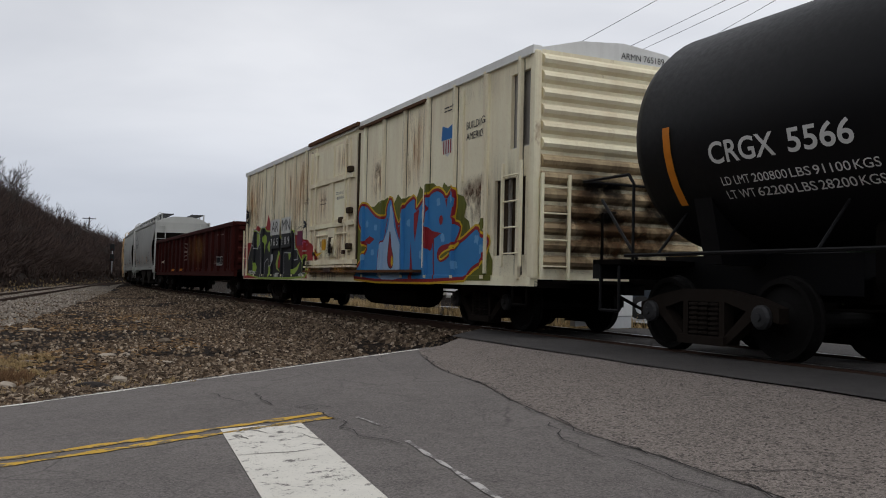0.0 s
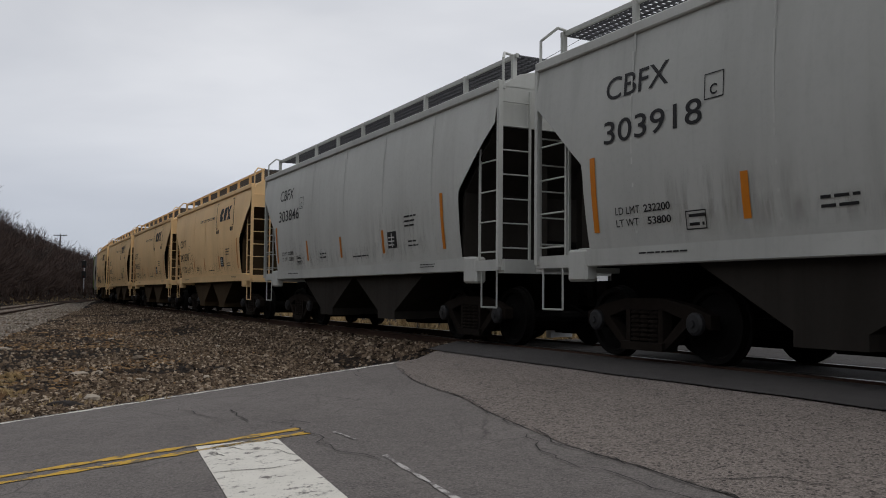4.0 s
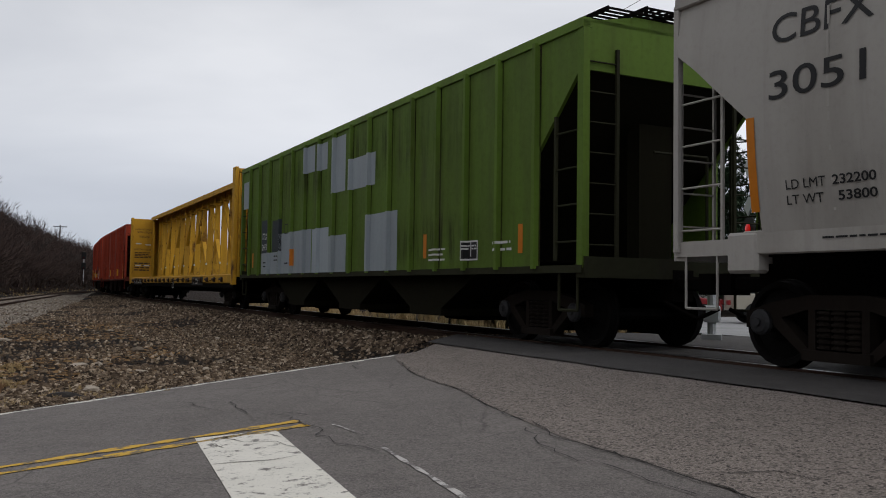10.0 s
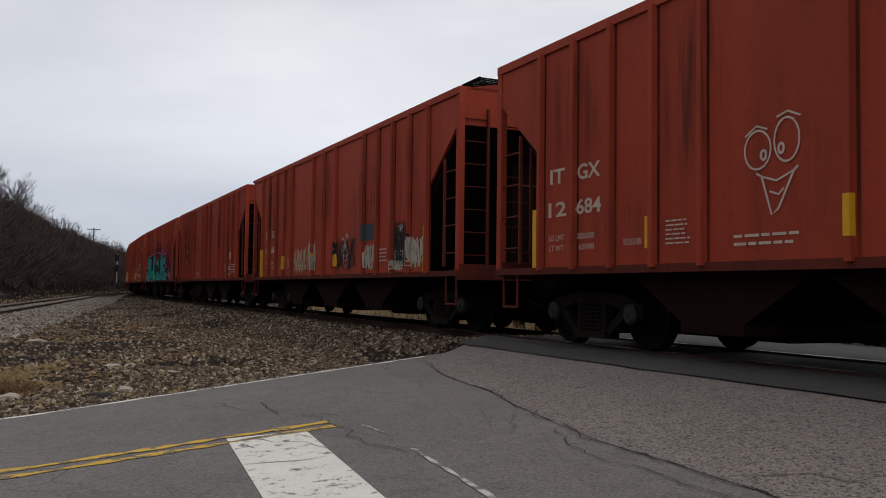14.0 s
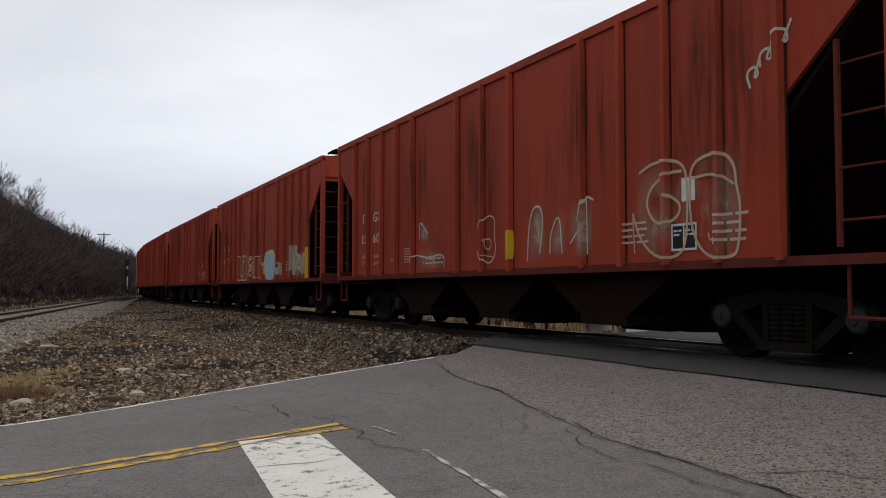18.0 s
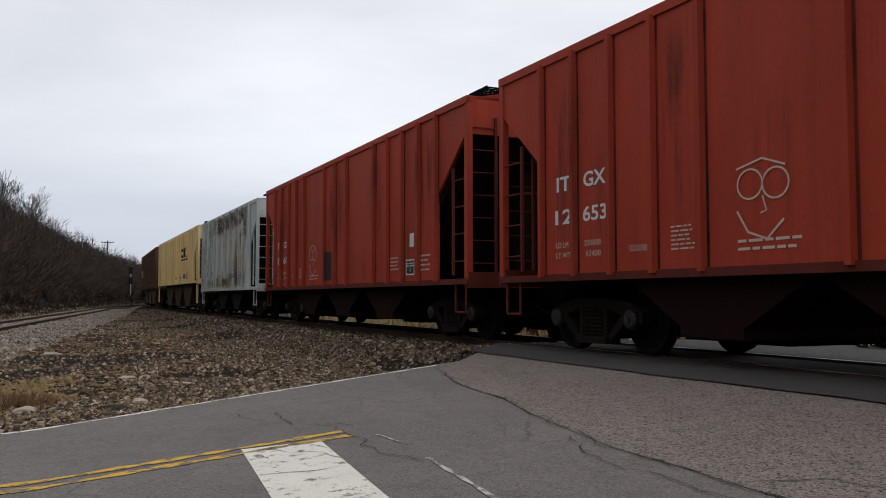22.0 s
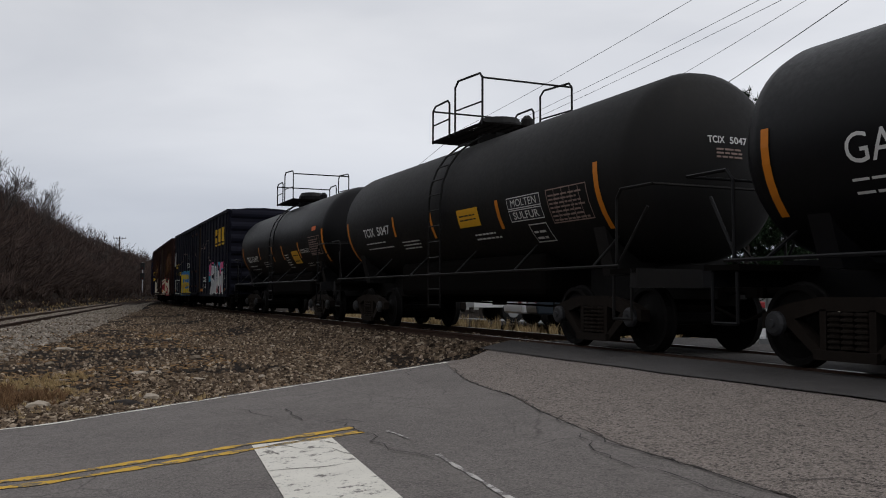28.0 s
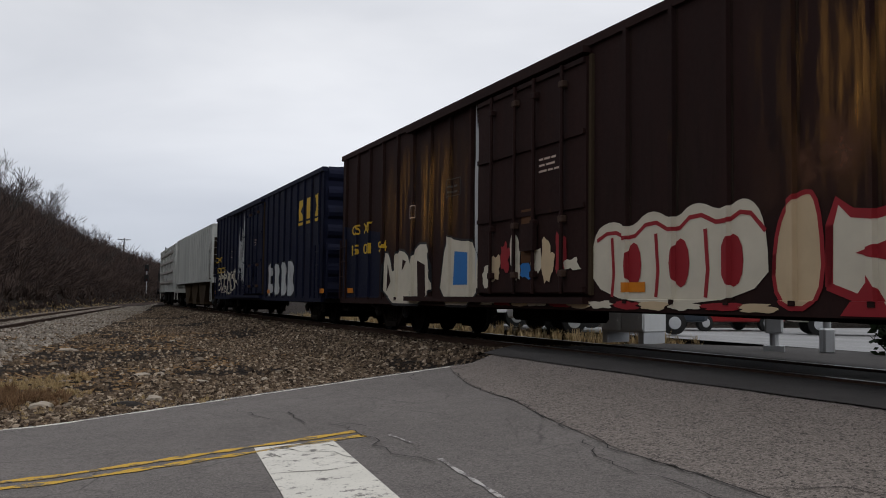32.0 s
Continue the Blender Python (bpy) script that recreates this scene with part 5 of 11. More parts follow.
def road_strip(name, n_list, u_low, u_high, mat, lift, label, wobble=0.0):
    """A band of paving from u_low to u_high(n), following the rise to the crossing."""
    bm = bmesh.new()
    cols = []
    for n in n_list:
        hi = u_high(n)
        count = 60
        cols.append([])
        for i in range(count + 1):
            u = u_low + (hi - u_low) * (1 - (1 - i / count) ** 1.8)
            nn = n + (wobble * noise.noise((u * 0.9, n * 0.2, 3)) if n in (n_list[0], n_list[-1]) else 0)
            if name == "road_patch":
                nn = max(nn, lerp_table(u, PATCH_EDGE) + 0.02 * noise.noise((u * 6, 1, 1)))
            p = un(u, nn, road_z(nn) + lift)
            cols[-1].append(bm.verts.new(p))
    for a, b in zip(cols, cols[1:]):
        for i in range(count):
            bm.faces.new((a[i], b[i], b[i + 1], a[i + 1]))
    bmesh.ops.recalc_face_normals(bm, faces=bm.faces[:])
    for f in bm.faces:
        if f.normal.z < 0:
            f.normal_flip()
    return tagged(part(name, bm, mat, None, "", True), label, "road", "", "structure")


road_strip("road", ROAD_NS + [3.6, 4.0, 4.4, 4.8], -70, lambda n: road_edge(n) + 0.12, M["road"], 0.0, "worn gray asphalt road with cracks and faded paint")
road_strip("road_patch", [3.1, 3.4, 3.7, 4.1, 4.5, 5.0, 5.4, 5.9], -70, lambda n: road_edge(n) + 0.05, M["road_b"], 0.005, "coarse weathered asphalt before the level crossing", 0.10)
road_strip("crossing", [5.68, 6.0, 6.4, 6.8, 7.12], -40, lambda n: 11.6 + (n - 5.7) * 1.2, M["road_c"], 0.016, "smooth dark asphalt beside the rails of the crossing", 0.06)
road_strip("crossing_gauge", [7.38, 7.7, 8.2, 8.58], -40, lambda n: 13.0, M["road_c"], 0.006, "dark asphalt between the rails")
road_strip("road_beyond", [8.84, 9.4, 10.3, 11, 12, 13.5], -40, lambda n: 13.2, M["road_c"], 0.01, "dark asphalt beyond the rails")
road_strip("parking_lot", [13.4, 15, 18, 22, 28, 36, 46], -60, lambda n: 30.0, M["lot"], 0.02, "pale concrete parking lot across the tracks")


def ribbon(name, pts, width, mat, lift, label, jag=0.0, seed=0, fade=0.0):
    """A flat strip on the road through (u, n) points."""
    rnd = random.Random(seed)
    fine = []
    for (u0, n0), (u1, n1) in zip(pts, pts[1:]):
        k = max(2, int(math.hypot(u1 - u0, n1 - n0) / (0.12 if jag else 0.4)))
        for i in range(k):
            f = i / k
            fine.append((u0 + (u1 - u0) * f + rnd.uniform(-jag, jag), n0 + (n1 - n0) * f + rnd.uniform(-jag, jag)))
    fine.append(pts[-1])
    bm = bmesh.new()
    rows = []
    for i, (u, n) in enumerate(fine):
        a, b = fine[max(0, i - 1)], fine[min(len(fine) - 1, i + 1)]
        du, dn = b[0] - a[0], b[1] - a[1]
        d = math.hypot(du, dn) or 1
        w = width / 2 * (rnd.uniform(0.35, 1.3) if jag else 1)
        rows.append([bm.verts.new(un(u - dn / d * s * w, n + du / d * s * w, road_z(n + du / d * s * w) + lift)) for s in (-1, 1)])
    for a, b in zip(rows, rows[1:]):
        bm.faces.new((a[0], a[1], b[1], b[0]))
    bmesh.ops.recalc_face_normals(bm, faces=bm.faces[:])
    for f in bm.faces:
        if f.normal.z < 0:
            f.normal_flip()
    return tagged(part(name, bm, mat), label, "road marking" if "line" in name or "bar" in name else "road crack", "", "structure")


ribbon("edge_line", [(-3 + 0, -30), (road_edge(-12), -12), (road_edge(0), 0), (road_edge(2), 2), (road_edge(4.6), 4.6)][1:], 0.065, M["line_w"], 0.005, "thin worn white line along the road's edge", 0.012, 3)
for off in (0.0, 0.20):
    ribbon("centre_line", [(3.75 + off, -14), (6.14 + off - 0.24, 0.0), (6.5 + off - 0.24, 2.1)], 0.115, M["line_y"], 0.005, "one of two faded yellow centre lines", 0.002, 5)
ribbon("stop_bar", [(6.24, 1.57), (3.9, 1.34), (2.2, 1.2)], 0.56, M["line_w"], 0.005, "broad cracked white stop bar")
ribbon("old_line", [(5.15, 2.23), (4.2, 2.13), (3.4, 2.04), (2.4, 1.96)], 0.034, M["line_old"], 0.0055, "thin remains of an old white line", 0.004, 8)
ribbon("old_line", [(6.15, 2.26), (5.75, 2.28)], 0.025, M["line_old"], 0.0055, "short scrap of an old white line", 0.012, 9)
BAR_SCARS = (((6.2, 1.42), (5.9, 1.55), (5.75, 1.72), (5.5, 1.78)), ((5.95, 1.36), (5.8, 1.38)), ((5.32, 1.22), (5.24, 1.5), (5.26, 1.70)), ((6.1, 1.75), (5.9, 1.80)))
for i, c in enumerate(BAR_SCARS):
    ribbon("bar_scar", c, 0.009, M["road"], 0.008, "flaked scar in the white paint", 0.03, i + 60)
CRACKS = (((9.57, 4.32), (8.34, 3.96), (7.43, 3.82), (7.05, 3.85), (6.48, 3.62), (5.56, 3.46), (4.81, 3.29), (4.33, 3.28), (3.5, 3.22), (2.4, 3.12), (0, 3.2)),
          ((5.16, 3.26), (4.61, 3.07), (4.12, 3.01), (3.66, 3.03), (3.2, 3.0)), ((6.84, 2.05), (6.46, 2.12), (5.8, 2.06), (5.34, 2.05), (5.04, 2.16)),
          ((8.24, 1.50), (7.95, 1.62), (7.65, 1.64), (7.4, 1.71)), ((7.75, 1.86), (7.45, 1.84), (7.05, 1.86)), ((7.75, 1.86), (7.78, 2.0)), ((6.95, 2.12), (6.62, 2.24)), ((10.0, 4.5), (9.3, 4.9), (8.6, 4.8)), ((9.9, 4.0), (9.5, 3.7), (9.1, 3.75)), ((3.5, 3.22), (3.3, 3.6), (3.0, 3.7)))
for i, c in enumerate(CRACKS):
    ribbon("crack", c, 0.009 if i else 0.011, M["crack"], 0.0105, "jagged crack in the asphalt", 0.05, i + 20)


# rails and ties
def rail_run(name, line, offset, mat, top_mat, label, drop=0.0):
    bm = bmesh.new()
    prof = ((-0.07, -0.165), (0.07, -0.165), (0.07, -0.15), (0.012, -0.13), (0.012, -0.045), (0.036, -0.035), (0.036, -0.005), (-0.036, -0.005), (-0.036, -0.035), (-0.012, -0.045), (-0.012, -0.13), (-0.07, -0.15))
    rings = []
    for x, y, th in line:
        cx, cy = x + math.cos(th) * offset, y + math.sin(th) * offset
        rings.append([bm.verts.new((cx + math.cos(th) * a, cy + math.sin(th) * a, z - drop)) for a, z in prof])
    n = len(prof)
    for r0, r1 in zip(rings, rings[1:]):
        for i in range(n):
            bm.faces.new((r0[i], r0[(i + 1) % n], r1[(i + 1) % n], r1[i]))
    bmesh.ops.recalc_face_normals(bm, faces=bm.faces[:])
    ob = tagged(part(name, bm, mat), label, "rail", "", "structure")
    bm = bmesh.new()
    rows = []
    for x, y, th in line:
        rows.append([bm.verts.new((x + math.cos(th) * (offset + a), y + math.sin(th) * (offset + a), -drop)) for a in (-0.03, 0.03)])
    for a, b in zip(rows, rows[1:]):
        bm.faces.new((a[0], a[1], b[1], b[0]))
    bmesh.ops.recalc_face_normals(bm, faces=bm.faces[:])
    part("rail_head", bm, top_mat, ob)
    return ob


for off in (-0.72, 0.72):
    rail_run("rail_main", MAIN, off, M["rustrail"], M["steel"], "rusty steel rail with a bright worn head")
    rail_run("rail_side", SIDE, off, M["rustrail"], M["rustrail"], "rusty steel rail of the side track", SIDE_DROP)


def ties(name, line, s0, s1, fun, label):
    bm = bmesh.new()
    s, rnd = s0, random.Random(4)
    while s < s1:
        x, y, th = fun(s)
        u, n = to_un(x, y)
        if u > 13.4 or name != "main":
            a = rnd.uniform(-0.02, 0.02)
            m = Matrix.Translation((x, y, -0.235 - (SIDE_DROP if name == "side" else 0))) @ Matrix.Rotation(th + a, 4, "Z")
            vs = [bm.verts.new(m @ Vector((i * 1.28, j * 0.11, k * 0.07))) for k in (-1, 1) for j in (-1, 1) for i in (-1, 1)]
            for f in ((0, 2, 3, 1), (4, 5, 7, 6), (0, 1, 5, 4), (2, 6, 7, 3), (0, 4, 6, 2), (1, 3, 7, 5)):
                bm.faces.new([vs[i] for i in f])
        s += 0.53
    return tagged(part("ties", bm, M["tie"]), label, "railway ties", "", "stuff")


ties("main", MAIN, 0.5, 170, rail_at, "dark timber ties half buried in ballast under the main track")
ties("side", SIDE, -20, 150, side_track, "dark timber ties under the side track")


def stones(name, count, place, size, label, seed, mat="stone", flat_=1.0):
    """Loose broken stones, each a skewed little wedge."""
    rnd = random.Random(seed)
    vs, fs = [], []
    base = ((-1, -1, -0.4), (1, -0.8, -0.5), (0.9, 1, -0.4), (-0.9, 0.8, -0.5), (-0.5, -0.6, 0.7), (0.6, -0.3, 0.9), (0.2, 0.7, 0.6))
    faces = ((0, 1, 5, 4), (1, 2, 6, 5), (2, 3, 6), (3, 0, 4, 6), (4, 5, 6))
    for _ in range(count):
        p = place(rnd)
        if p is None:
            continue
        x, y = p
        z = ground_fast(x, y)
        k = size * rnd.uniform(0.5, 1.35)
        a = rnd.uniform(0, 6.28)
        ca, sa = math.cos(a) * k, math.sin(a) * k
        flatk = k * rnd.uniform(0.65, 1.25) * flat_
        i = len(vs)
        for bx, by, bz in base:
            bx, by, bz = bx + rnd.uniform(-0.35, 0.35), by + rnd.uniform(-0.35, 0.35), bz + rnd.uniform(-0.2, 0.2)
            vs.append((x + bx * ca - by * sa, y + bx * sa + by * ca, z + bz * flatk + 0.25 * flatk))
        fs += [tuple(j + i for j in f) for f in faces]
    me = bpy.data.meshes.new(name)
    me.from_pydata(vs, [], fs)
    me.materials.append(M[mat])
    return tagged(new(name, me), label, "gravel", "", "stuff")


GRID = {}


def ground_fast(x, y):
    """Ground height on a coarse grid, kept for reuse."""
    gx, gy = math.floor(x / 0.5), math.floor(y / 0.5)
    h = []
    for i in (0, 1):
        for j in (0, 1):
            k = (gx + i, gy + j)
            if k not in GRID:
                GRID[k] = ground_z(k[0] * 0.5, k[1] * 0.5)
            h.append(GRID[k])
    fx, fy = x / 0.5 - gx, y / 0.5 - gy
    return (h[0] * (1 - fy) + h[1] * fy) * (1 - fx) + (h[2] * (1 - fy) + h[3] * fy) * fx


def gravel_spot(rnd):
    """Between the road's edge and the main track, thicker near."""
    u = 8.2 + 58 * rnd.random() ** 1.9
    n = rnd.uniform(-2.6 - (u - 8) * 0.06, 7.1)
    if u < road_edge(n) + 0.08 if n < 6.5 else u < 12.6:
        return None
    # a bare muddy stretch keeps few stones
    if noise.noise((u * 0.20, n * 0.40, 7.0)) + (0.45 if n < 3.0 and u > 13.5 else 0.0) > 0.18 and rnd.random() > 0.14:
        return None
    p = un(u, n)
    return p.x, p.y


stones("gravel", 165000, gravel_spot, 0.0265, "broken gray and tan ballast stones strewn over the ground", 11)


def leaf_spot(rnd):
    u = 8.6 + 26 * rnd.random() ** 1.5
    n = rnd.uniform(-2.5, 5.0)
    if u < road_edge(n) + 0.1 or noise.noise((u * 0.4, n * 0.4, 2.0)) < -0.05:
        return None
    p = un(u, n)
    return p.x, p.y


stones("leaves", 9000, leaf_spot, 0.040, "dead brown leaves and wood chips among the gravel", 13, "leaf", 0.35)


def bed_spot(rnd):
    s = 2 + 60 * rnd.random() ** 1.5
    x, y, th = rail_at(s)
    d = rnd.uniform(-2.3, 2.3)
    if to_un(x, y)[0] < 12.6:
        return None
    return x + math.cos(th) * d, y + math.sin(th) * d


stones("ballast", 22000, bed_spot, 0.038, "coarse stone ballast along the main track", 12)


def side_spot(rnd):
    x, y, th = side_track(-10 + 80 * rnd.random() ** 1.2)
    d = -1.9 + 5.4 * rnd.random() ** 1.5
    return x + math.cos(th) * d, y + math.sin(th) * d


stones("side_ballast", 24000, side_spot, 0.042, "pale gray stone ballast along the side track", 14, "pale_ballast")

# ---- the train: centre along the train, length, and kind of each car, in order of passing ----
def car_thing(name, label, category, group=""):
    return thing(name, label, category, group)


TRAIN = []


def roll_out(car, front, rear, truck_in=1.75):
    TRAIN.append((car, 0.92 * (front + rear) / 2, 0.92 * (rear - front) / 2 - truck_in))
    return car


def length(front, rear):
    return 0.92 * (rear - front)

SPRAY = {k: plain("spray_" + k, c, 0.65, vary=0.18, scale=2.5) for k, c in {
    "azure": (0.035, 0.20, 0.46), "blue": (0.02, 0.14, 0.38), "sky": (0.33, 0.48, 0.55), "teal": (0.010, 0.30, 0.245), "pink": (0.55, 0.10, 0.22), "purple": (0.15, 0.020, 0.060),
    "mustard": (0.52, 0.36, 0.012), "amber": (0.43, 0.25, 0.012), "flame": (0.30, 0.44, 0.62), "haze": (0.13, 0.33, 0.58), "crimson": (0.32, 0.018, 0.020), "deepteal": (0.006, 0.20, 0.165), "yellow": (0.58, 0.38, 0.015), "lime": (0.30, 0.42, 0.07), "olive": (0.12, 0.13, 0.018), "red": (0.25, 0.012, 0.018), "black": (0.012, 0.013, 0.016),
    "white": (0.60, 0.60, 0.57), "silver": (0.42, 0.43, 0.43), "cyan": (0.02, 0.25, 0.36), "orange": (0.62, 0.13, 0.03), "cream": (0.50, 0.38, 0.24), "bone": (0.55, 0.50, 0.40)}.items()}


def letters(skin, car, text, x0, x1, z0, h, mat, bold=0.02, name="lettering", label=""):
    w, f = word(text, h, x1 - x0, bold)
    skin.decal(name, at((w, f), x0, z0), mat, car, 0.008, label)


def stripe(skin, car, x, z0, z1, mat, w=0.10):
    skin.decal("reflector", blob([(x, z0), (x + w, z0), (x + w, z1), (x, z1)]), mat, car, 0.009, "upright reflective stripe")


def small_print(skin, car, x, z, w, h, rows, mat, seed=1):
    skin.decal("small_print", bars(x, z, w, h, rows, 0.36, seed), mat, car, 0.008)


def square(skin, car, x, z, w, h, mat, t=0.02):
    skin.decal("stencil_box", frame_of(x, z, w, h, t), mat, car, 0.008)


def lube_box(skin, car, x, z, w=0.42, h=0.30):
    """Black two-pane inspection stencil with a white border."""
    skin.decal("stencil_plate", blob([(x, z), (x + w, z), (x + w, z + h), (x, z + h)]), M["mark_black"], car, 0.007)
    skin.decal("stencil_frame", join(frame_of(x, z, w, h, 0.025), blob([(x + w / 2 - 0.012, z + 0.06), (x + w / 2 + 0.012, z + 0.06), (x + w / 2 + 0.012, z + h), (x + w / 2 - 0.012, z + h)]),
                                     bars(x + 0.04, z + h * 0.55, w * 0.38, h * 0.3, 2, 0.5, 7), bars(x + w * 0.55, z + h * 0.55, w * 0.38, h * 0.3, 2, 0.5, 9)), M["mark_white"], car, 0.011)


def smear(x0, x1, z0, z1, seed, n=26, rough=0.35):
    """An uneven rounded patch of sprayed colour."""
    n = max(n, 24)
    cx, cz, rx, rz = (x0 + x1) / 2, (z0 + z1) / 2, (x1 - x0) / 2, (z1 - z0) / 2
    pts = []
    for i in range(n):
        a = 2 * math.pi * i / n
        ca, sa = math.cos(a), math.sin(a)
        k = 1 - rough * (0.5 + 0.9 * noise.noise((ca * 1.6 + seed, sa * 1.6, seed * 0.37)) + 0.35 * noise.noise((ca * 5 + seed, sa * 5, 2.0)))
        r = 1 / (abs(ca) ** 3 + abs(sa) ** 3) ** (1 / 3)
        pts.append((cx + rx * ca * k * r, max(z0, min(z1, cz + rz * sa * k * r))))
    vs = [(cx, cz)] + pts
    return vs, [(0, i + 1, (i + 1) % n + 1) for i in range(n)]


def piece(skin, car, text, x0, x1, z0, z1, fill, edge, back=None, bold=0.05, edge_w=0.05, lift=0.010, lean=0.0, gap=0.92, wave=0.0, name="graffiti", label="sprayed letters"):
    """Fat sprayed letters, each with its outline, leaning over one another."""
    rnd = random.Random(hash_of(text))
    n = len(text)
    wide = [0.55 if c in "Iil1" else 1.0 for c in text]
    unit = (x1 - x0) / sum(wide)
    a = x0
    for i, c in enumerate(text):
        w = unit * wide[i] * 1.10
        top = z1 - (z1 - z0) * wave * 0.5 * rnd.random()
        foot = z0 + (z1 - z0) * wave * 0.12 * rnd.random()
        tilt = lean + wave * rnd.uniform(-0.35, 0.35)
        up = lift + i * 0.0026
        pad = edge_w * 0.9 * (z1 - z0)
        for grow, b, m, nm, e in ((pad, min(0.085, bold + edge_w * 0.6), edge, "graffiti_outline", 0.0), (0.0, min(0.055, bold * 0.6), fill, name, 0.0013)):
            vs, fs = word(c, top - foot + 2 * grow, w + 2 * grow, b)
            out = []
            for x, z in vs:
                f = (z - grow) / max(0.1, top - foot)
                out.append((a - 0.05 * w - grow + x + tilt * (z - grow) * 0.5 + wave * 0.10 * math.sin(f * 3.1 + i), max(z0 - 0.05, foot - grow + z)))
            skin.decal(nm, (out, fs), m, car, up + e, label if nm == name else "")
        a += unit * wide[i]


def hash_of(text):
    return sum(ord(c) * (i + 3) for i, c in enumerate(text))


def scrawl(skin, car, x0, x1, z0, z1, mat, seed, w=0.035, n=14, name="tag"):
    """A looping sprayed signature."""
    rnd = random.Random(seed)
    pts = []
    for i in range(n * 4):
        f = i / (n * 4 - 1)
        k = i * math.pi / 2.2
        pts.append((x0 + (x1 - x0) * (f + 0.10 * math.sin(k * 1.3)), z0 + (z1 - z0) * (0.5 + 0.45 * math.sin(k + rnd.uniform(-0.4, 0.4)))))
    skin.decal(name, stroke(pts, w), mat, car, 0.012, "looping sprayed tag")


def face_doodle(skin, car, x, z, w, h, mat):
    """A chalked cartoonish doodle: two round eyes over a pointed chin."""
    s = join(ringed(x + w * 0.27, z + h * 0.68, w * 0.20, h * 0.20, 0.022), ringed(x + w * 0.70, z + h * 0.74, w * 0.18, h * 0.22, 0.022),
             stroke([(x + w * 0.25, z + h * 0.44), (x + w * 0.33, z + h * 0.40), (x + w * 0.48, z), (x + w * 0.58, z + h * 0.06), (x + w * 0.80, z + h * 0.42), (x + w * 0.86, z + h * 0.46)], 0.025),
             stroke([(x + w * 0.33, z + h * 0.40), (x + w * 0.55, z + h * 0.34), (x + w * 0.80, z + h * 0.42)], 0.02), stroke([(x + w * 0.45, z + h * 0.24), (x + w * 0.58, z + h * 0.20), (x + w * 0.66, z + h * 0.26)], 0.02),
             ringed(x + w * 0.36, z + h * 0.62, w * 0.04, h * 0.05, 0.03, 8), ringed(x + w * 0.62, z + h * 0.66, w * 0.04, h * 0.05, 0.03, 8),
             stroke([(x + w * 0.08, z + h * 0.84), (x + w * 0.25, z + h * 0.93), (x + w * 0.42, z + h * 0.88)], 0.02), stroke([(x + w * 0.55, z + h * 0.98), (x + w * 0.72, z + h * 1.02), (x + w * 0.90, z + h * 0.95)], 0.02))
    skin.decal("doodle", s, mat, car, 0.012, "chalked doodle of round eyes and a chin")


def soiled(skin, car, rows, name="stain"):
    """Soft patches on a side: x0, x1, z0, z1, film."""
    for i, (x0, x1, z0, z1, film_) in enumerate(rows):
        skin.decal(name, blob([(x0, z0), (x1, z0), (x1, z1), (x0, z1)]), M[film_], car, 0.0035 + 0.0004 * i)


def drawn(skin, car, pts, fill, edge, w, lift, name="graffiti", label="", turns=2):
    """One sprayed form with its outline."""
    pts = rounded(list(pts), turns)
    skin.decal("graffiti_outline", stroke(pts + pts[:2], w), edge, car, lift + 0.002)
    skin.decal(name, shape(pts), fill, car, lift, label)


HOPPERS = "covered hoppers"
MARK = "mark_cream"


# tank car that leads
def leading_tank():
    car = car_thing("tank_car", "glossy black tank car with white lettering and orange stripe", "tank car", "tank cars")
    a, b = -17.0, -2.1
    L = length(a, b)
    k = tank_car(car, L, M["black"])
    letters(k, car, "CRGX", -4.94, -4.02, 2.085, 0.235, M["mark_white"], 0.016)
    letters(k, car, "5566", -3.86, -3.10, 2.085, 0.235, M["mark_white"], 0.016)
    for z, t in ((1.86, ("LD LMT", "200800", "LBS", "91100", "KGS")), (1.72, ("LT WT", "62200", "LBS", "28200", "KGS"))):
        x = -4.86
        for wd, w in zip(t, (0.40, 0.46, 0.25, 0.42, 0.28)):
            letters(k, car, wd, x, x + w, z, 0.085, M["mark_white"], 0.005)
            x += w + 0.035
    stripe(k, car, -5.65, 1.70, 2.58, M["reflect"], 0.12)
    stripe(k, car, 4.2, 1.70, 2.58, M["reflect"], 0.12)
    small_print(k, car, -0.8, 1.7, 1.2, 0.35, 4, M["mark_white"], 3)
    return roll_out(car, a, b, 1.55)


leading_tank()


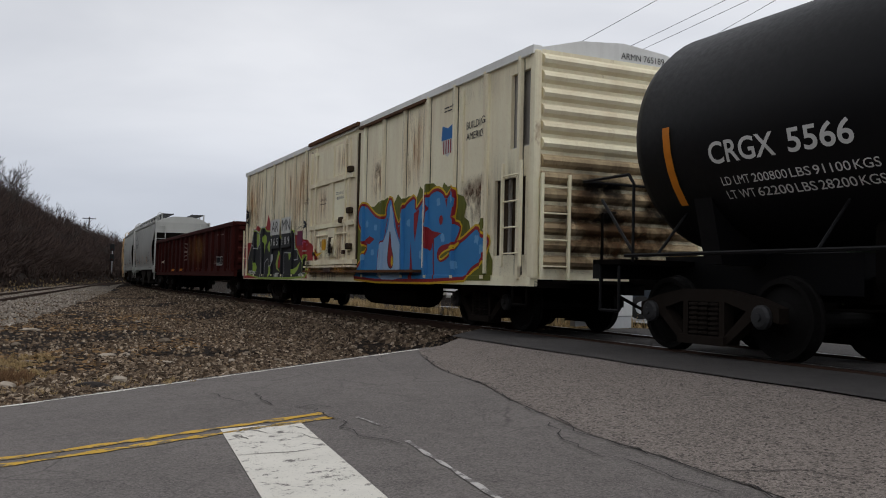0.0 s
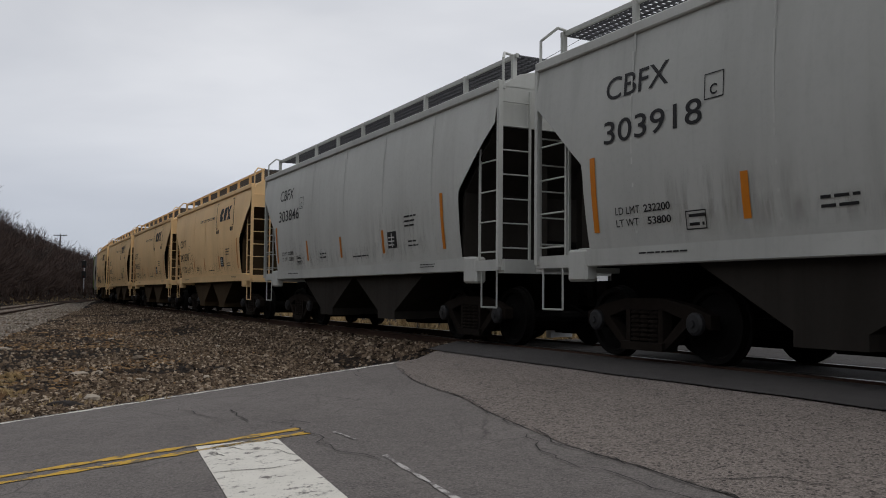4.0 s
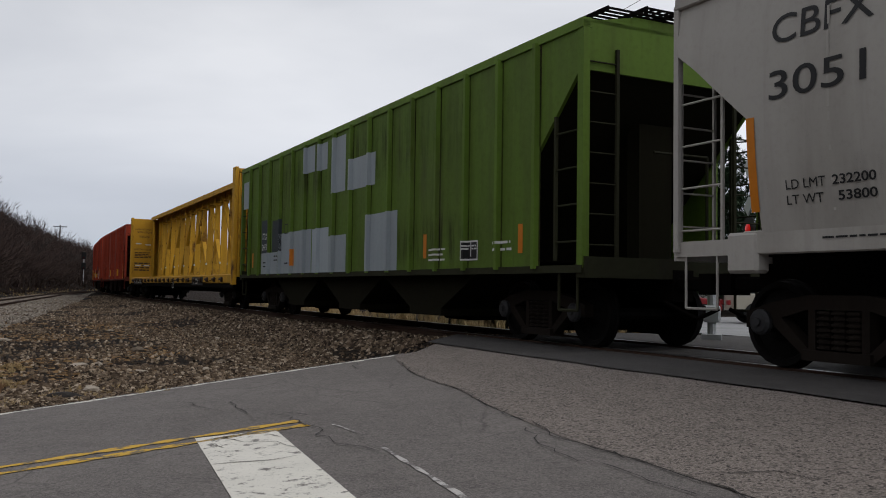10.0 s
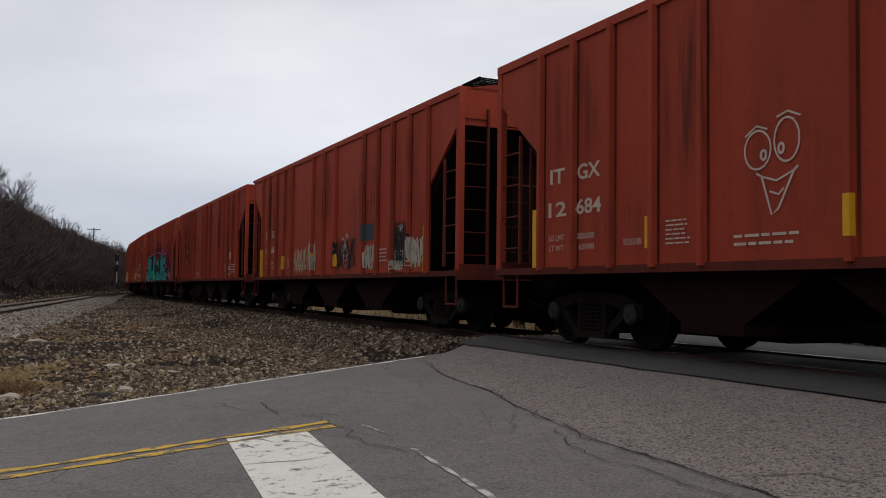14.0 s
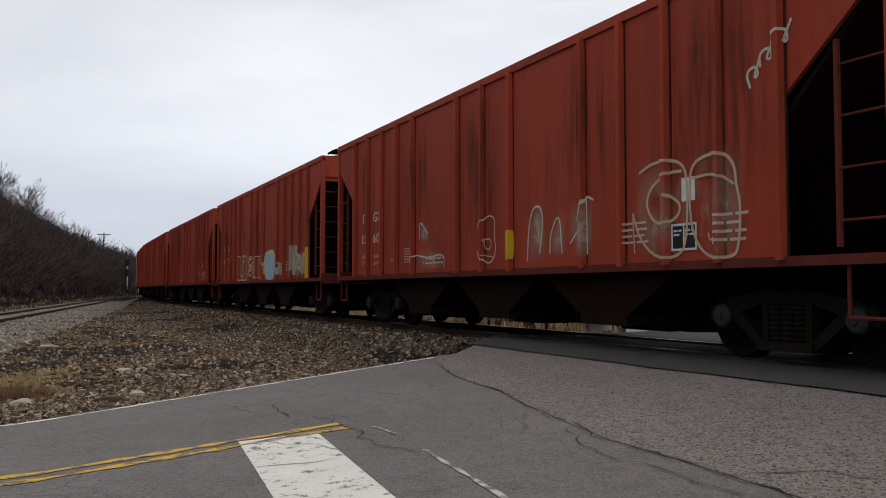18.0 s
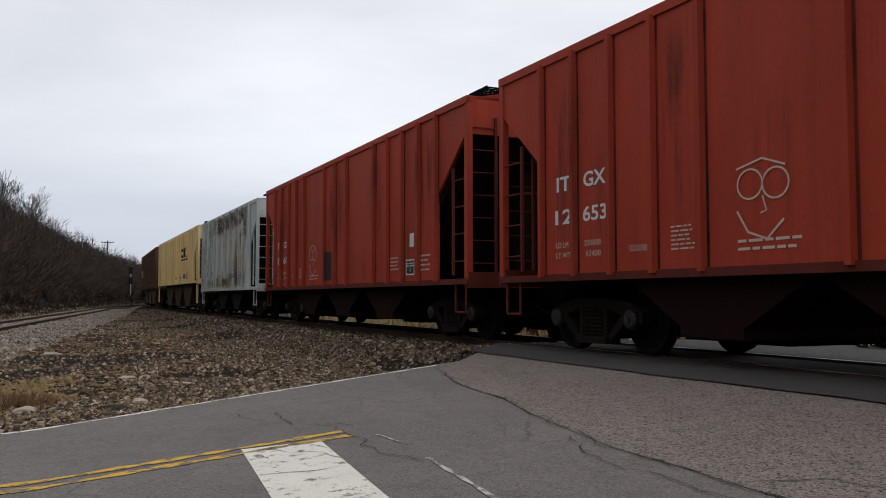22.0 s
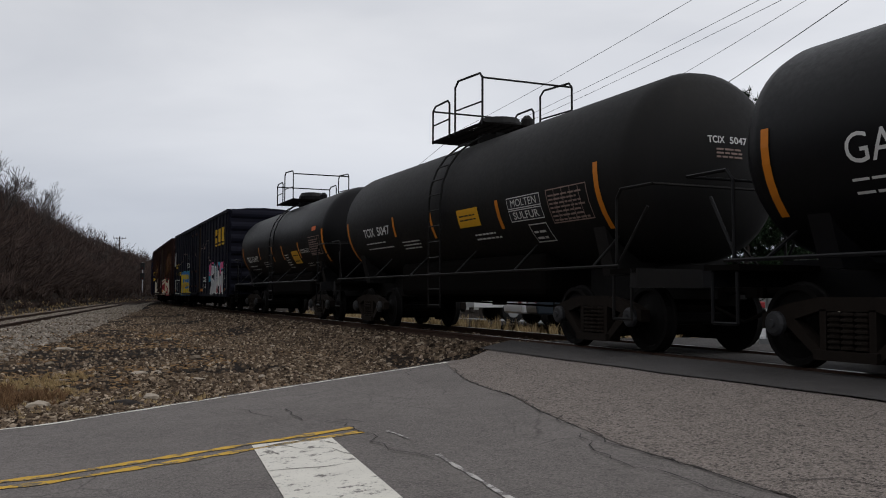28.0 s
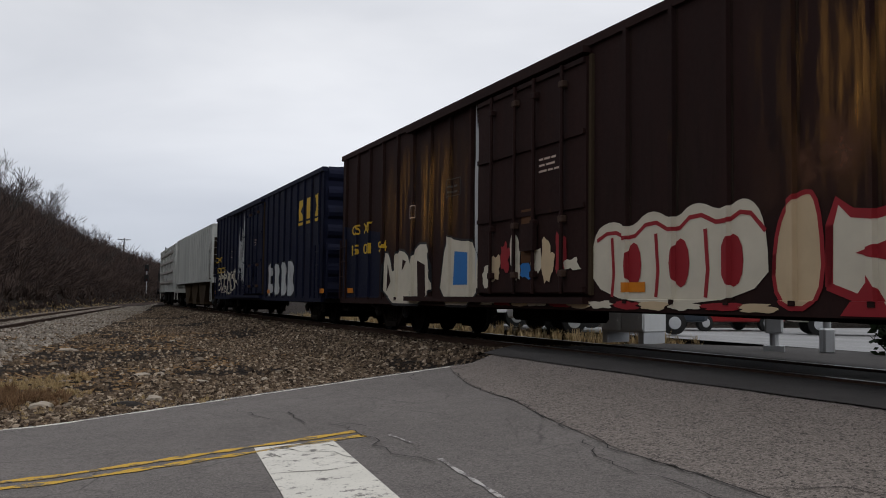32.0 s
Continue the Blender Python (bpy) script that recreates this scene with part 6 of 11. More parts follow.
def reefer_door(car, s):
    """A wide plug door: two sheets, a stout centre post, rails, lock rods, a gear plate with a hand wheel and stacked tracks below."""
    def slab(name, x0, x1, z0, z1, d0, d1, mat, parent):
        return part(name, boxes((x0, x1, *sorted((s * d0, s * d1)), z0, z1)), mat, parent)
    m = M["white"]
    dr = slab("door", -1.62, 1.72, 1.20, 3.88, 1.53, 1.588, m, car)
    for x0, x1, z0, z1 in ((-0.95, -0.02, 2.12, 2.96), (0.32, 1.24, 2.12, 2.96), (-0.95, -0.02, 3.12, 3.82), (0.32, 1.24, 3.12, 3.82), (-0.95, -0.06, 1.28, 1.90), (0.52, 1.24, 1.28, 1.90)):
        slab("door_panel", x0, x1, z0, z1, 1.588, 1.598, m, dr)
    slab("centre_post", 0.02, 0.27, 1.98, 3.84, 1.588, 1.628, m, dr)
    for x0 in (-1.56, 1.28):
        slab("door_stile", x0, x0 + 0.10, 1.20, 3.86, 1.588, 1.635, m, dr)
    for x in (-1.03, 1.16):
        part("lock_rod", rods(0.024, [(x, s * 1.64, 1.05), (x, s * 1.64, 3.94)], seg=8), m, dr)
        for z in (1.32, 2.0, 2.98, 3.74):
            slab("rod_guide", x - 0.055, x + 0.055, z, z + 0.09, 1.588, 1.672, M["rustrail"] if z == 1.32 else m, dr)
    for z in (1.955, 2.985):
        slab("door_rail", -1.50, 1.66, z, z + 0.10, 1.588, 1.645, m, dr)
    for x0, x1 in ((-0.95, -0.05), (0.55, 1.32)):
        part("lock_bar", rods(0.020, [(x0, s * 1.63, 1.79), (x1, s * 1.63, 1.785)], seg=8), m, dr)
    gear = slab("gear_plate", -0.02, 0.46, 1.27, 1.95, 1.588, 1.632, m, dr)
    wheel = lathe(bmesh.new(), [(0.03, 1.635), (0.105, 1.638), (0.115, 1.655), (0.105, 1.672), (0.035, 1.675), (0.02, 1.70)], "y", 18, (0.39, 0, 1.59))
    if s < 0:
        for v in wheel.verts:
            v.co.y = -v.co.y
        bmesh.ops.recalc_face_normals(wheel, faces=wheel.faces[:])
    part("hand_wheel", wheel, m, gear)
    part("lock_lever", boxes((0.24, 0.36, *sorted((s * 1.63, s * 1.70)), 1.36, 1.72)), M["soot_shade"], gear)
    for x, z in ((1.50, 2.20), (1.50, 3.10), (0.98, 2.02), (1.50, 1.42)):
        part("door_hanger", soft(boxes((x - 0.10, x + 0.10, *sorted((s * 1.59, s * 1.70)), z, z + 0.13)), 0.02, 1), M["soot_shade"], dr)
    for z0, z1, d, mat in ((1.10, 1.20, 1.66, m), (1.03, 1.075, 1.70, m), (0.915, 0.965, 1.72, M["rustpaint"])):
        slab("door_track", -1.72, 5.2 if z0 < 1.0 else 1.80, z0, z1, 1.55, d, mat, car)
    slab("track_stop", 0.06, 0.54, 0.925, 1.02, 1.55, 1.735, M["rustrail"], car)
    slab("door_gasket", -1.70, -1.625, 1.0, 3.92, 1.53, 1.56, M["soot_shade"], car)
    slab("door_gasket", 1.725, 1.79, 1.0, 3.92, 1.53, 1.56, M["soot_shade"], car)


def end_film(car, name, y0, y1, z0, z1, mat, half_len, ribs, sill, eave, lift):
    """A thin film of grime that follows the corrugated front end."""
    bm = bmesh.new()
    k = (eave - sill) / ribs * 0.40
    step = (eave - sill - 0.4) / (ribs - 1)
    rows = []
    n = int((z1 - z0) / 0.02)
    for i in range(n + 1):
        z = z0 + (z1 - z0) * i / n
        d = abs((z - sill - 0.25 + step / 2) % step - step / 2)
        out = 0.085 - 0.025 * d / (k * 0.5) if d < k * 0.5 else max(0.0, 0.06 * (1 - (d - k * 0.5) / (k * 0.5)))
        rows.append([bm.verts.new((half_len + out + lift, y, z)) for y in (y0, y1)])
    for a, b in zip(rows, rows[1:]):
        bm.faces.new((a[0], a[1], b[1], b[0]))
    return part(name, bm, mat, car)


def reefer():
    car = car_thing("refrigerator_car", "rust-streaked white refrigerator car with a blue and a green graffiti piece", "rail car", "train")
    a, b = -0.61, 18.88
    L = length(a, b)
    k, xs = box_car(car, L, M["white"], 4.10, 0.82, 1.53, 17, (-1.65, 1.75), 13, 0.27, M["whiter"], True, 0.055, 0.82, ((7.84, 8.76, 1.17, 2.31), (8.30, 8.90, 2.73, 3.84)), M["creamdirty"], True)
    h = L / 2
    reefer_door(car, -1)
    reefer_door(car, 1)
    for y0, y1, z0, z1, mat, up in ((-1.40, 1.40, 0.90, 2.75, "end_rust", 0.004), (-1.40, 1.40, 0.85, 1.9, "end_rust", 0.0055), (-1.38, 0.2, 0.9, 2.3, "end_rust", 0.0065), (-0.95, 0.15, 1.95, 2.35, "end_black", 0.008), (-0.85, 0.0, 1.55, 1.95, "end_black", 0.0095), (0.25, 1.1, 1.65, 2.1, "end_black", 0.0105)):
        end_film(car, "end_stain", y0, y1, z0, z1, M[mat], h, 13, 0.82, 4.10, up)
    lv, lf = word("ARMN 765189", 0.095, 0.80, 0.008)
    bm = bmesh.new()
    lv = [bm.verts.new((h + 0.008, y - 0.05, z + 4.135)) for y, z in lv]
    for f in lf:
        bm.faces.new([lv[i] for i in f])
    part("end_lettering", bm, M["mark_black"], car)
    part("vent_louvre", boxes((8.26, 8.88, -1.50, -1.47, 2.70, 2.75), (8.55, 8.58, -1.50, -1.47, 2.72, 3.86)), M["whiter"], car)
    part("recess_panel", boxes((8.2, 8.9, -1.46, -1.43, 2.7, 3.9)), M["gray2"], car)
    part("radiator_panel", boxes((7.78, 8.82, -1.46, -1.43, 1.12, 2.36)), M["soot_shade"], car)
    part("screen_divider", boxes((8.22, 8.27, -1.50, -1.46, 1.15, 2.33)), M["gray2"], car)
    part("engine_unit", soft(boxes((7.9, 8.6, -1.2, -0.6, 1.2, 2.2)), 0.05, 1), M["under"], car)
    ladder(car, "ladder", M["white"], (8.25, -1.62), (8.78, -1.62), 1.0, 2.52, 4)
    for s in (-1, 1):
        part("corner_post", soft(boxes((h - 0.10, h + 0.05, *sorted((s * 1.43, s * 1.56)), 0.82, 4.08)), 0.04, 2), M["white"], car)
    part("door_hood", boxes((-1.8, 1.85, -1.63, -1.50, 4.07, 4.15)), M["rustpaint"], car)
    part("door_rail", boxes((1.85, 5.3, -1.60, -1.53, 3.98, 4.03)), M["rustpaint"], car)
    part("underslung_tank", lathe(bmesh.new(), [(0.10, -1.5), (0.30, -1.45), (0.30, 1.45), (0.10, 1.5)], "x", 16, (2.6, -0.85, 0.55)), M["under"], car)
    letters(k, car, "BUILDING", 6.86, 7.58, 3.24, 0.12, M["mark_black"], 0.012)
    letters(k, car, "AMERICA", 6.86, 7.55, 3.06, 0.12, M["mark_black"], 0.012)
    sx, sz = 5.90, 2.88
    k.decal("shield", blob([(sx + 0.26, sz), (sx + 0.44, sz + 0.10), (sx + 0.52, sz + 0.36), (sx + 0.48, sz + 0.56), (sx + 0.26, sz + 0.50), (sx + 0.04, sz + 0.56), (sx, sz + 0.36), (sx + 0.08, sz + 0.10)]), SPRAY["white"], car, 0.008, "red, white and blue shield emblem")
    k.decal("shield_chief", blob([(sx + 0.01, sz + 0.30), (sx + 0.51, sz + 0.30), (sx + 0.48, sz + 0.55), (sx + 0.26, sz + 0.49), (sx + 0.04, sz + 0.55)]), SPRAY["blue"], car, 0.011)
    k.decal("shield_stripes", join(*[blob([(sx + 0.09 + i * 0.09, sz + 0.06), (sx + 0.13 + i * 0.09, sz + 0.06), (sx + 0.13 + i * 0.09, sz + 0.29), (sx + 0.09 + i * 0.09, sz + 0.29)]) for i in range(4)]), SPRAY["red"], car, 0.011)
    soiled(k, car, ((4.3, 5.10, 2.5, 4.05, "rust_run"), (5.0, 5.5, 2.6, 4.0, "rust_run"), (2.6, 3.1, 2.5, 3.2, "rust_cloud"), (-8.6, -7.6, 2.2, 4.05, "rust_run"), (-5.9, -5.2, 2.6, 4.05, "rust_run"), (-2.8, -1.9, 1.9, 4.05, "rust_run"), (4.15, 5.30, 2.35, 4.05, "rust_run"), (2.45, 3.25, 2.3, 3.5, "rust_run"), (-3.3, -2.0, 1.9, 4.05, "rust_run"), (-8.9, -6.8, 2.0, 4.05, "rust_run"), (6.6, 7.8, 1.7, 2.5, "rust_cloud"), (-8.9, 8.9, 0.80, 1.25, "dirt_run"),
                    (-8.9, -1.7, 0.8, 2.9, "dirt_run"), (1.8, 8.9, 0.8, 2.2, "dirt_run"), (-7.4, -6.4, 2.4, 4.05, "rust_run"), (-4.2, -3.2, 2.4, 4.05, "rust_run"), (-6.6, -4.6, 2.5, 4.0, "dust_run"), (0.2, 1.7, 2.6, 4.0, "rust_run"), (5.5, 8.9, 3.6, 4.08, "dust_run"), (7.6, 8.9, 0.85, 2.9, "dirt_run")))
    part("door_panel", boxes((5.25, 5.32, -1.575, -1.53, 1.0, 4.0), (7.58, 7.64, -1.575, -1.53, 0.9, 4.0), (6.72, 6.77, -1.57, -1.53, 2.4, 3.9)), M["white"], car)
    # blue piece: a ragged olive cloud, blue letters edged in red and yellow, a pale flame
    k.decal("graffiti_cloud", shape([(1.67, 1.87), (1.69, 0.76), (7.82, 0.79), (7.83, 1.1), (7.71, 1.25), (7.73, 1.44), (7.57, 1.57), (7.63, 1.76), (7.46, 1.75), (7.33, 1.67), (7.07, 1.61), (7.02, 1.74), (6.84, 1.82), (6.92, 2.02), (6.81, 2.16), (6.56, 2.22), (6.35, 2.38), (6.2, 2.37), (6.04, 2.46), (5.96, 2.34), (5.8, 2.39), (5.63, 2.48),
                                     (5.41, 2.49), (5.18, 2.4), (5.04, 2.48), (4.9, 2.29), (4.54, 2.34), (4.22, 2.29), (3.99, 2.42), (3.76, 2.22), (3.45, 2.4), (3.06, 2.3), (3.0, 2.36), (2.72, 2.26), (2.36, 2.3)]), SPRAY["olive"], car, 0.008)
    body = [(1.82, 2.27), (1.98, 2.35), (2.29, 2.33), (2.51, 2.22), (2.87, 2.05), (3.2, 2.0), (3.43, 2.02), (3.4, 2.18), (3.65, 2.43), (3.82, 2.07), (4.08, 1.77), (4.24, 2.03), (4.32, 2.14), (4.49, 2.23), (4.85, 2.32), (4.85, 2.03), (5.09, 2.16), (5.32, 2.3), (5.39, 2.25), (5.59, 2.34), (5.8, 2.36), (6.0, 2.3), (6.16, 2.17), (6.31, 2.27), (6.46, 2.34), (6.56, 2.09), (6.44, 1.76), (6.74, 1.69), (6.69, 1.56), (6.49, 1.37)]
    body += [(6.81, 1.44), (7.1, 1.56), (7.31, 1.64), (7.43, 1.53), (7.68, 1.44), (7.71, 1.39), (7.6, 1.25), (7.58, 1.1), (7.28, 1.02), (7.1, 0.95), (6.87, 0.78), (1.69, 0.76), (1.69, 0.97), (2.08, 1.2), (2.45, 1.47), (2.1, 1.56), (2.07, 1.77), (1.78, 1.99)]
    soft_body = rounded(body, 1)
    k.decal("graffiti", shape(soft_body), SPRAY["azure"], car, 0.012, "bright blue sprayed piece edged in red and yellow")
    k.decal("graffiti_outline", stroke(soft_body + soft_body[:2], 0.13), SPRAY["yellow"], car, 0.0105)
    k.decal("graffiti_outline", stroke(soft_body + soft_body[:2], 0.055), SPRAY["red"], car, 0.0135)
    k.decal("graffiti_gap", join(*[shape(q) for q in ([(2.52, 1.67), (2.8, 1.6), (2.52, 1.5), (2.15, 1.56)], [(3.8, 2.11), (4.09, 1.77), (4.26, 2.03), (4.19, 1.69), (4.13, 1.53), (3.94, 1.78)], [(4.8, 2.0), (5.04, 2.07), (4.95, 1.76), (4.87, 1.48), (4.8, 1.71)],
                                                      [(5.32, 1.76), (5.63, 1.64), (6.0, 1.59), (5.68, 1.5), (5.62, 1.35), (5.55, 1.29), (5.37, 1.36), (5.32, 1.61)], [(6.12, 2.16), (6.21, 2.17), (6.17, 2.01)], [(4.67, 1.49), (4.74, 1.13), (4.81, 0.77), (4.63, 0.77), (4.67, 1.2)])],
                                 shape([(5.97 + 0.075 * math.cos(q * 0.524), 1.815 + 0.085 * math.sin(q * 0.524)) for q in range(12)]), stroke([(5.68, 1.5), (5.69, 1.1), (5.74, 0.78)], 0.04), stroke([(2.97, 0.9), (3.02, 1.36), (3.34, 1.58), (3.5, 1.98)], 0.03), stroke([(5.36, 2.28), (5.42, 2.05), (5.36, 1.8)], 0.035)), SPRAY["red"], car, 0.0150)
    k.decal("graffiti_flame", shape(rounded([(3.64, 2.34), (3.8, 2.0), (3.85, 1.79), (4.06, 1.56), (4.26, 1.32), (4.32, 0.95), (4.29, 0.78), (3.02, 0.78), (2.98, 1.11), (3.05, 1.36), (3.34, 1.57), (3.58, 1.81)], 1)), SPRAY["flame"], car, 0.0165, "pale blue sprayed flame")
    drawn(k, car, [(3.65, 1.8), (3.74, 1.37), (3.86, 1.23), (3.83, 1.02), (3.72, 0.99), (3.57, 1.06), (3.54, 1.24), (3.61, 1.52)], SPRAY["red"], SPRAY["black"], 0.02, 0.018)
    k.decal("graffiti_flame", shape(rounded([(3.77, 1.29), (3.86, 1.12), (3.81, 1.03), (3.72, 1.07)])), SPRAY["yellow"], car, 0.021)
    drawn(k, car, [(5.84, 1.17), (5.88, 1.31), (6.04, 1.37), (6.49, 1.40), (6.80, 1.45), (6.49, 1.28), (6.04, 1.08)], SPRAY["red"], SPRAY["red"], 0.03, 0.0160)
    drawn(k, car, [(5.91, 1.16), (6.04, 1.25), (6.42, 1.33), (6.76, 1.43), (6.49, 1.31), (6.04, 1.13)], SPRAY["olive"], SPRAY["yellow"], 0.035, 0.0185)
    for i, (rx, rz) in enumerate(((2.05, 1.15), (2.25, 1.85), (2.6, 1.25), (2.75, 1.75), (4.45, 1.75), (5.05, 1.15), (5.1, 1.85), (5.75, 2.05), (5.95, 1.42), (6.30, 2.05), (6.45, 0.95), (7.2, 1.35), (7.45, 1.2))):
        k.decal("spray_spot", smear(rx, rx + 0.20, rz, rz + 0.17, i, 9, 0.4), SPRAY["haze"], car, 0.0145)
    # green and black piece
    k.decal("graffiti_cloud", shape([(-8.9, 0.74), (-8.92, 1.58), (-8.54, 1.87), (-7.94, 1.85), (-7.79, 2.12), (-7.29, 2.37), (-6.86, 2.24), (-6.21, 2.29), (-6.0, 2.62), (-5.77, 2.41), (-5.62, 2.13), (-5.48, 1.99), (-3.31, 1.83), (-3.13, 1.93), (-2.44, 1.8), (-1.72, 1.71), (-1.66, 0.95), (-1.85, 0.89), (-1.85, 0.77)]), SPRAY["crimson"], car, 0.008, "red sprayed cloud")
    drawn(k, car, [(-8.41, 0.75), (-8.51, 1.25), (-8.28, 1.55), (-8.0, 1.79), (-7.88, 2.13), (-7.5, 2.24), (-7.06, 2.11), (-6.8, 2.28), (-6.36, 2.27), (-6.17, 2.14), (-5.66, 2.12), (-5.48, 1.95), (-3.31, 1.83), (-3.32, 2.09), (-3.13, 2.0), (-3.06, 1.57), (-2.82, 1.52), (-2.71, 1.41), (-2.42, 1.23), (-2.26, 1.26), (-2.16, 1.35), (-1.96, 1.36), (-1.81, 1.31), (-1.82, 1.05), (-1.88, 0.93), (-2.0, 0.77)],
          SPRAY["black"], SPRAY["lime"], 0.05, 0.0105, "graffiti", "black sprayed letters with lime green fills", 1)
    for q in ([(-7.28, 2.13), (-6.95, 2.06), (-6.99, 1.83), (-7.19, 1.6), (-7.33, 1.8)], [(-7.99, 1.44), (-7.84, 1.19), (-7.45, 1.23), (-7.23, 1.09), (-7.37, 0.94), (-7.67, 0.99)], [(-6.39, 2.06), (-6.16, 2.0), (-6.06, 1.82), (-6.25, 1.74), (-6.33, 1.48), (-6.45, 1.93)],
                                                       [(-5.79, 1.85), (-5.6, 1.66), (-5.77, 1.5), (-6.0, 1.66)], [(-4.7, 1.54), (-4.57, 1.45), (-4.76, 1.26), (-4.79, 1.06), (-4.52, 0.94), (-4.91, 1.02), (-5.0, 1.18)], [(-4.47, 1.6), (-4.36, 1.95), (-4.38, 1.48), (-4.5, 1.49)], [(-3.69, 1.45), (-3.3, 1.44), (-3.62, 1.23)],
              [(-3.23, 1.0), (-2.87, 1.07), (-2.53, 1.2), (-2.75, 1.0), (-3.1, 0.86), (-3.23, 0.9)], [(-2.16, 1.32), (-2.09, 1.38), (-2.2, 0.8), (-2.31, 0.76)], [(-2.03, 1.32), (-1.83, 1.31), (-1.88, 0.93), (-2.08, 0.8), (-2.05, 1.06)], [(-5.8, 1.11), (-5.55, 1.11), (-5.57, 0.85), (-5.84, 0.77)]):
        k.decal("graffiti_fill", shape(q), SPRAY["lime"], car, 0.0135)
    k.decal("graffiti_fill", shape(rounded([(-4.61, 1.41), (-4.46, 1.37), (-4.53, 1.09), (-4.68, 1.02), (-4.79, 1.1)])), SPRAY["crimson"], car, 0.0145)
    for q in ([(-8.51, 1.25), (-8.0, 1.79), (-7.79, 2.17), (-7.5, 2.24), (-7.02, 2.11), (-6.94, 1.78), (-7.25, 1.65), (-7.58, 1.67), (-7.91, 1.78)], [(-6.73, 0.76), (-6.81, 1.22), (-6.95, 2.06), (-6.8, 2.28), (-6.36, 2.27)], [(-6.3, 0.76), (-6.28, 1.21), (-5.95, 1.33), (-5.86, 1.29), (-5.85, 1.11), (-5.36, 1.12), (-5.34, 1.44)],
                                                               [(-4.37, 0.76), (-4.38, 1.17), (-4.49, 1.33)], [(-4.08, 0.76), (-4.14, 1.47), (-3.3, 1.44)], [(-3.13, 2.0), (-3.08, 1.53), (-2.86, 1.52), (-2.76, 1.27), (-3.11, 1.25)], [(-2.42, 1.2), (-2.26, 1.24), (-2.23, 0.93), (-2.29, 0.76)]):
        k.decal("graffiti_line", stroke(q, 0.035), SPRAY["silver"], car, 0.0155)
    plate = Skin(lambda x, z: 1.592)
    for x0, x1 in ((-5.5, -4.5), (-4.3, -3.35)):
        plate.decal("mark_panel", blob([(x0, 1.98), (x1, 1.98), (x1, 2.42), (x0, 2.42)]), SPRAY["white"], car, 0.004)
        plate.decal("mark_panel", blob([(x0, 1.60), (x1, 1.60), (x1, 1.98), (x0, 1.98)]), SPRAY["black"], car, 0.004)
    for t, x0, x1 in (("765", -5.42, -4.64), ("189", -4.20, -3.46)):
        w, f = word(t, 0.21, x1 - x0, 0.0, 0.0, 1.75)
        plate.decal("lettering", at((w, f), x0, 1.68), M["mark_white"], car, 0.008)
    w, f = word("AR", 0.30, 0.72, 0.02)
    plate.decal("lettering", at((w, f), -5.34, 2.06), M["mark_black"], car, 0.008)
    w, f = word("MN", 0.30, 0.80, 0.02)
    plate.decal("lettering", at((w, f), -4.22, 2.06), M["mark_black"], car, 0.008)
    scrawl(k, car, -8.8, -8.2, 2.3, 3.0, SPRAY["black"], 4, 0.02)
    scrawl(k, car, -8.3, -7.4, 0.86, 1.0, SPRAY["white"], 6, 0.02)
    door = Skin(lambda x, z: 1.602)
    soiled(door, car, ((-1.6, -0.4, 1.15, 1.9, "rust_run"), (0.4, 1.7, 1.2, 1.95, "rust_run"), (-1.0, 0.0, 2.1, 2.95, "rust_run"), (0.3, 1.3, 3.1, 3.85, "rust_run"), (-1.6, 1.7, 1.18, 1.55, "dirt_run"), (-1.6, 1.7, 1.55, 2.1, "dust_run")))
    gear = Skin(lambda x, z: 1.706)
    soiled(gear, car, ((0.10, 0.50, 1.18, 1.68, "smudge"), (0.16, 0.46, 1.24, 1.60, "smudge")))
    low = Skin(lambda x, z: 1.737)
    soiled(low, car, ((-1.7, -0.2, 0.88, 1.10, "rust_run"), (0.4, 1.8, 0.88, 1.10, "rust_run"), (-1.7, -0.9, 0.95, 1.25, "smudge"), (-1.7, 1.8, 0.72, 1.0, "dirt_run")))
    for t, x0, x1, z in (("DOOR OPENING", -0.70, -0.24, 2.61), ("CLOSE AND LOCK DOOR", 0.46, 1.16, 2.68), ("BEFORE MOVING CAR", 0.52, 1.12, 2.57)):
        letters(door, car, t, x0, x1, z, 0.062 if x0 > 0 else 0.055, M["mark_black"], 0.0)
    small_print(door, car, -0.72, 2.53, 0.48, 0.05, 1, M["mark_black"], 5)
    door.decal("placard", blob([(-0.53, 1.44), (-0.23, 1.44), (-0.23, 1.70), (-0.53, 1.70)]), M["reflect_y"], car, 0.006)
    door.decal("label_plate", blob([(-0.68, 1.52), (-0.55, 1.52), (-0.55, 1.66), (-0.68, 1.66)]), SPRAY["cream"], car, 0.006)
    door.decal("graffiti_cloud", shape([(-1.60, 1.21), (-1.60, 1.72), (-1.43, 1.65), (-1.2, 1.60), (-0.94, 1.45), (-0.71, 1.32), (-0.88, 1.25), (-1.1, 1.21)]), SPRAY["crimson"], car, 0.036, "red sprayed cloud")
    door.decal("graffiti_wisp", shape([(-1.05, 1.50), (-0.86, 1.36), (-0.34, 1.40), (-0.62, 1.33), (-0.83, 1.30), (-0.98, 1.38)]), SPRAY["yellow"], car, 0.037)
    letters(k, car, "ANTI PILFERAGE", -2.24, -1.78, 2.74, 0.055, M["mark_black"], 0.0)
    letters(k, car, "DEVICE", -2.12, -1.90, 2.65, 0.055, M["mark_black"], 0.0)
    k.decal("tag", ringed(-2.24, 2.14, 0.14, 0.15, 0.025, 16), M["slate"], car, 0.012)
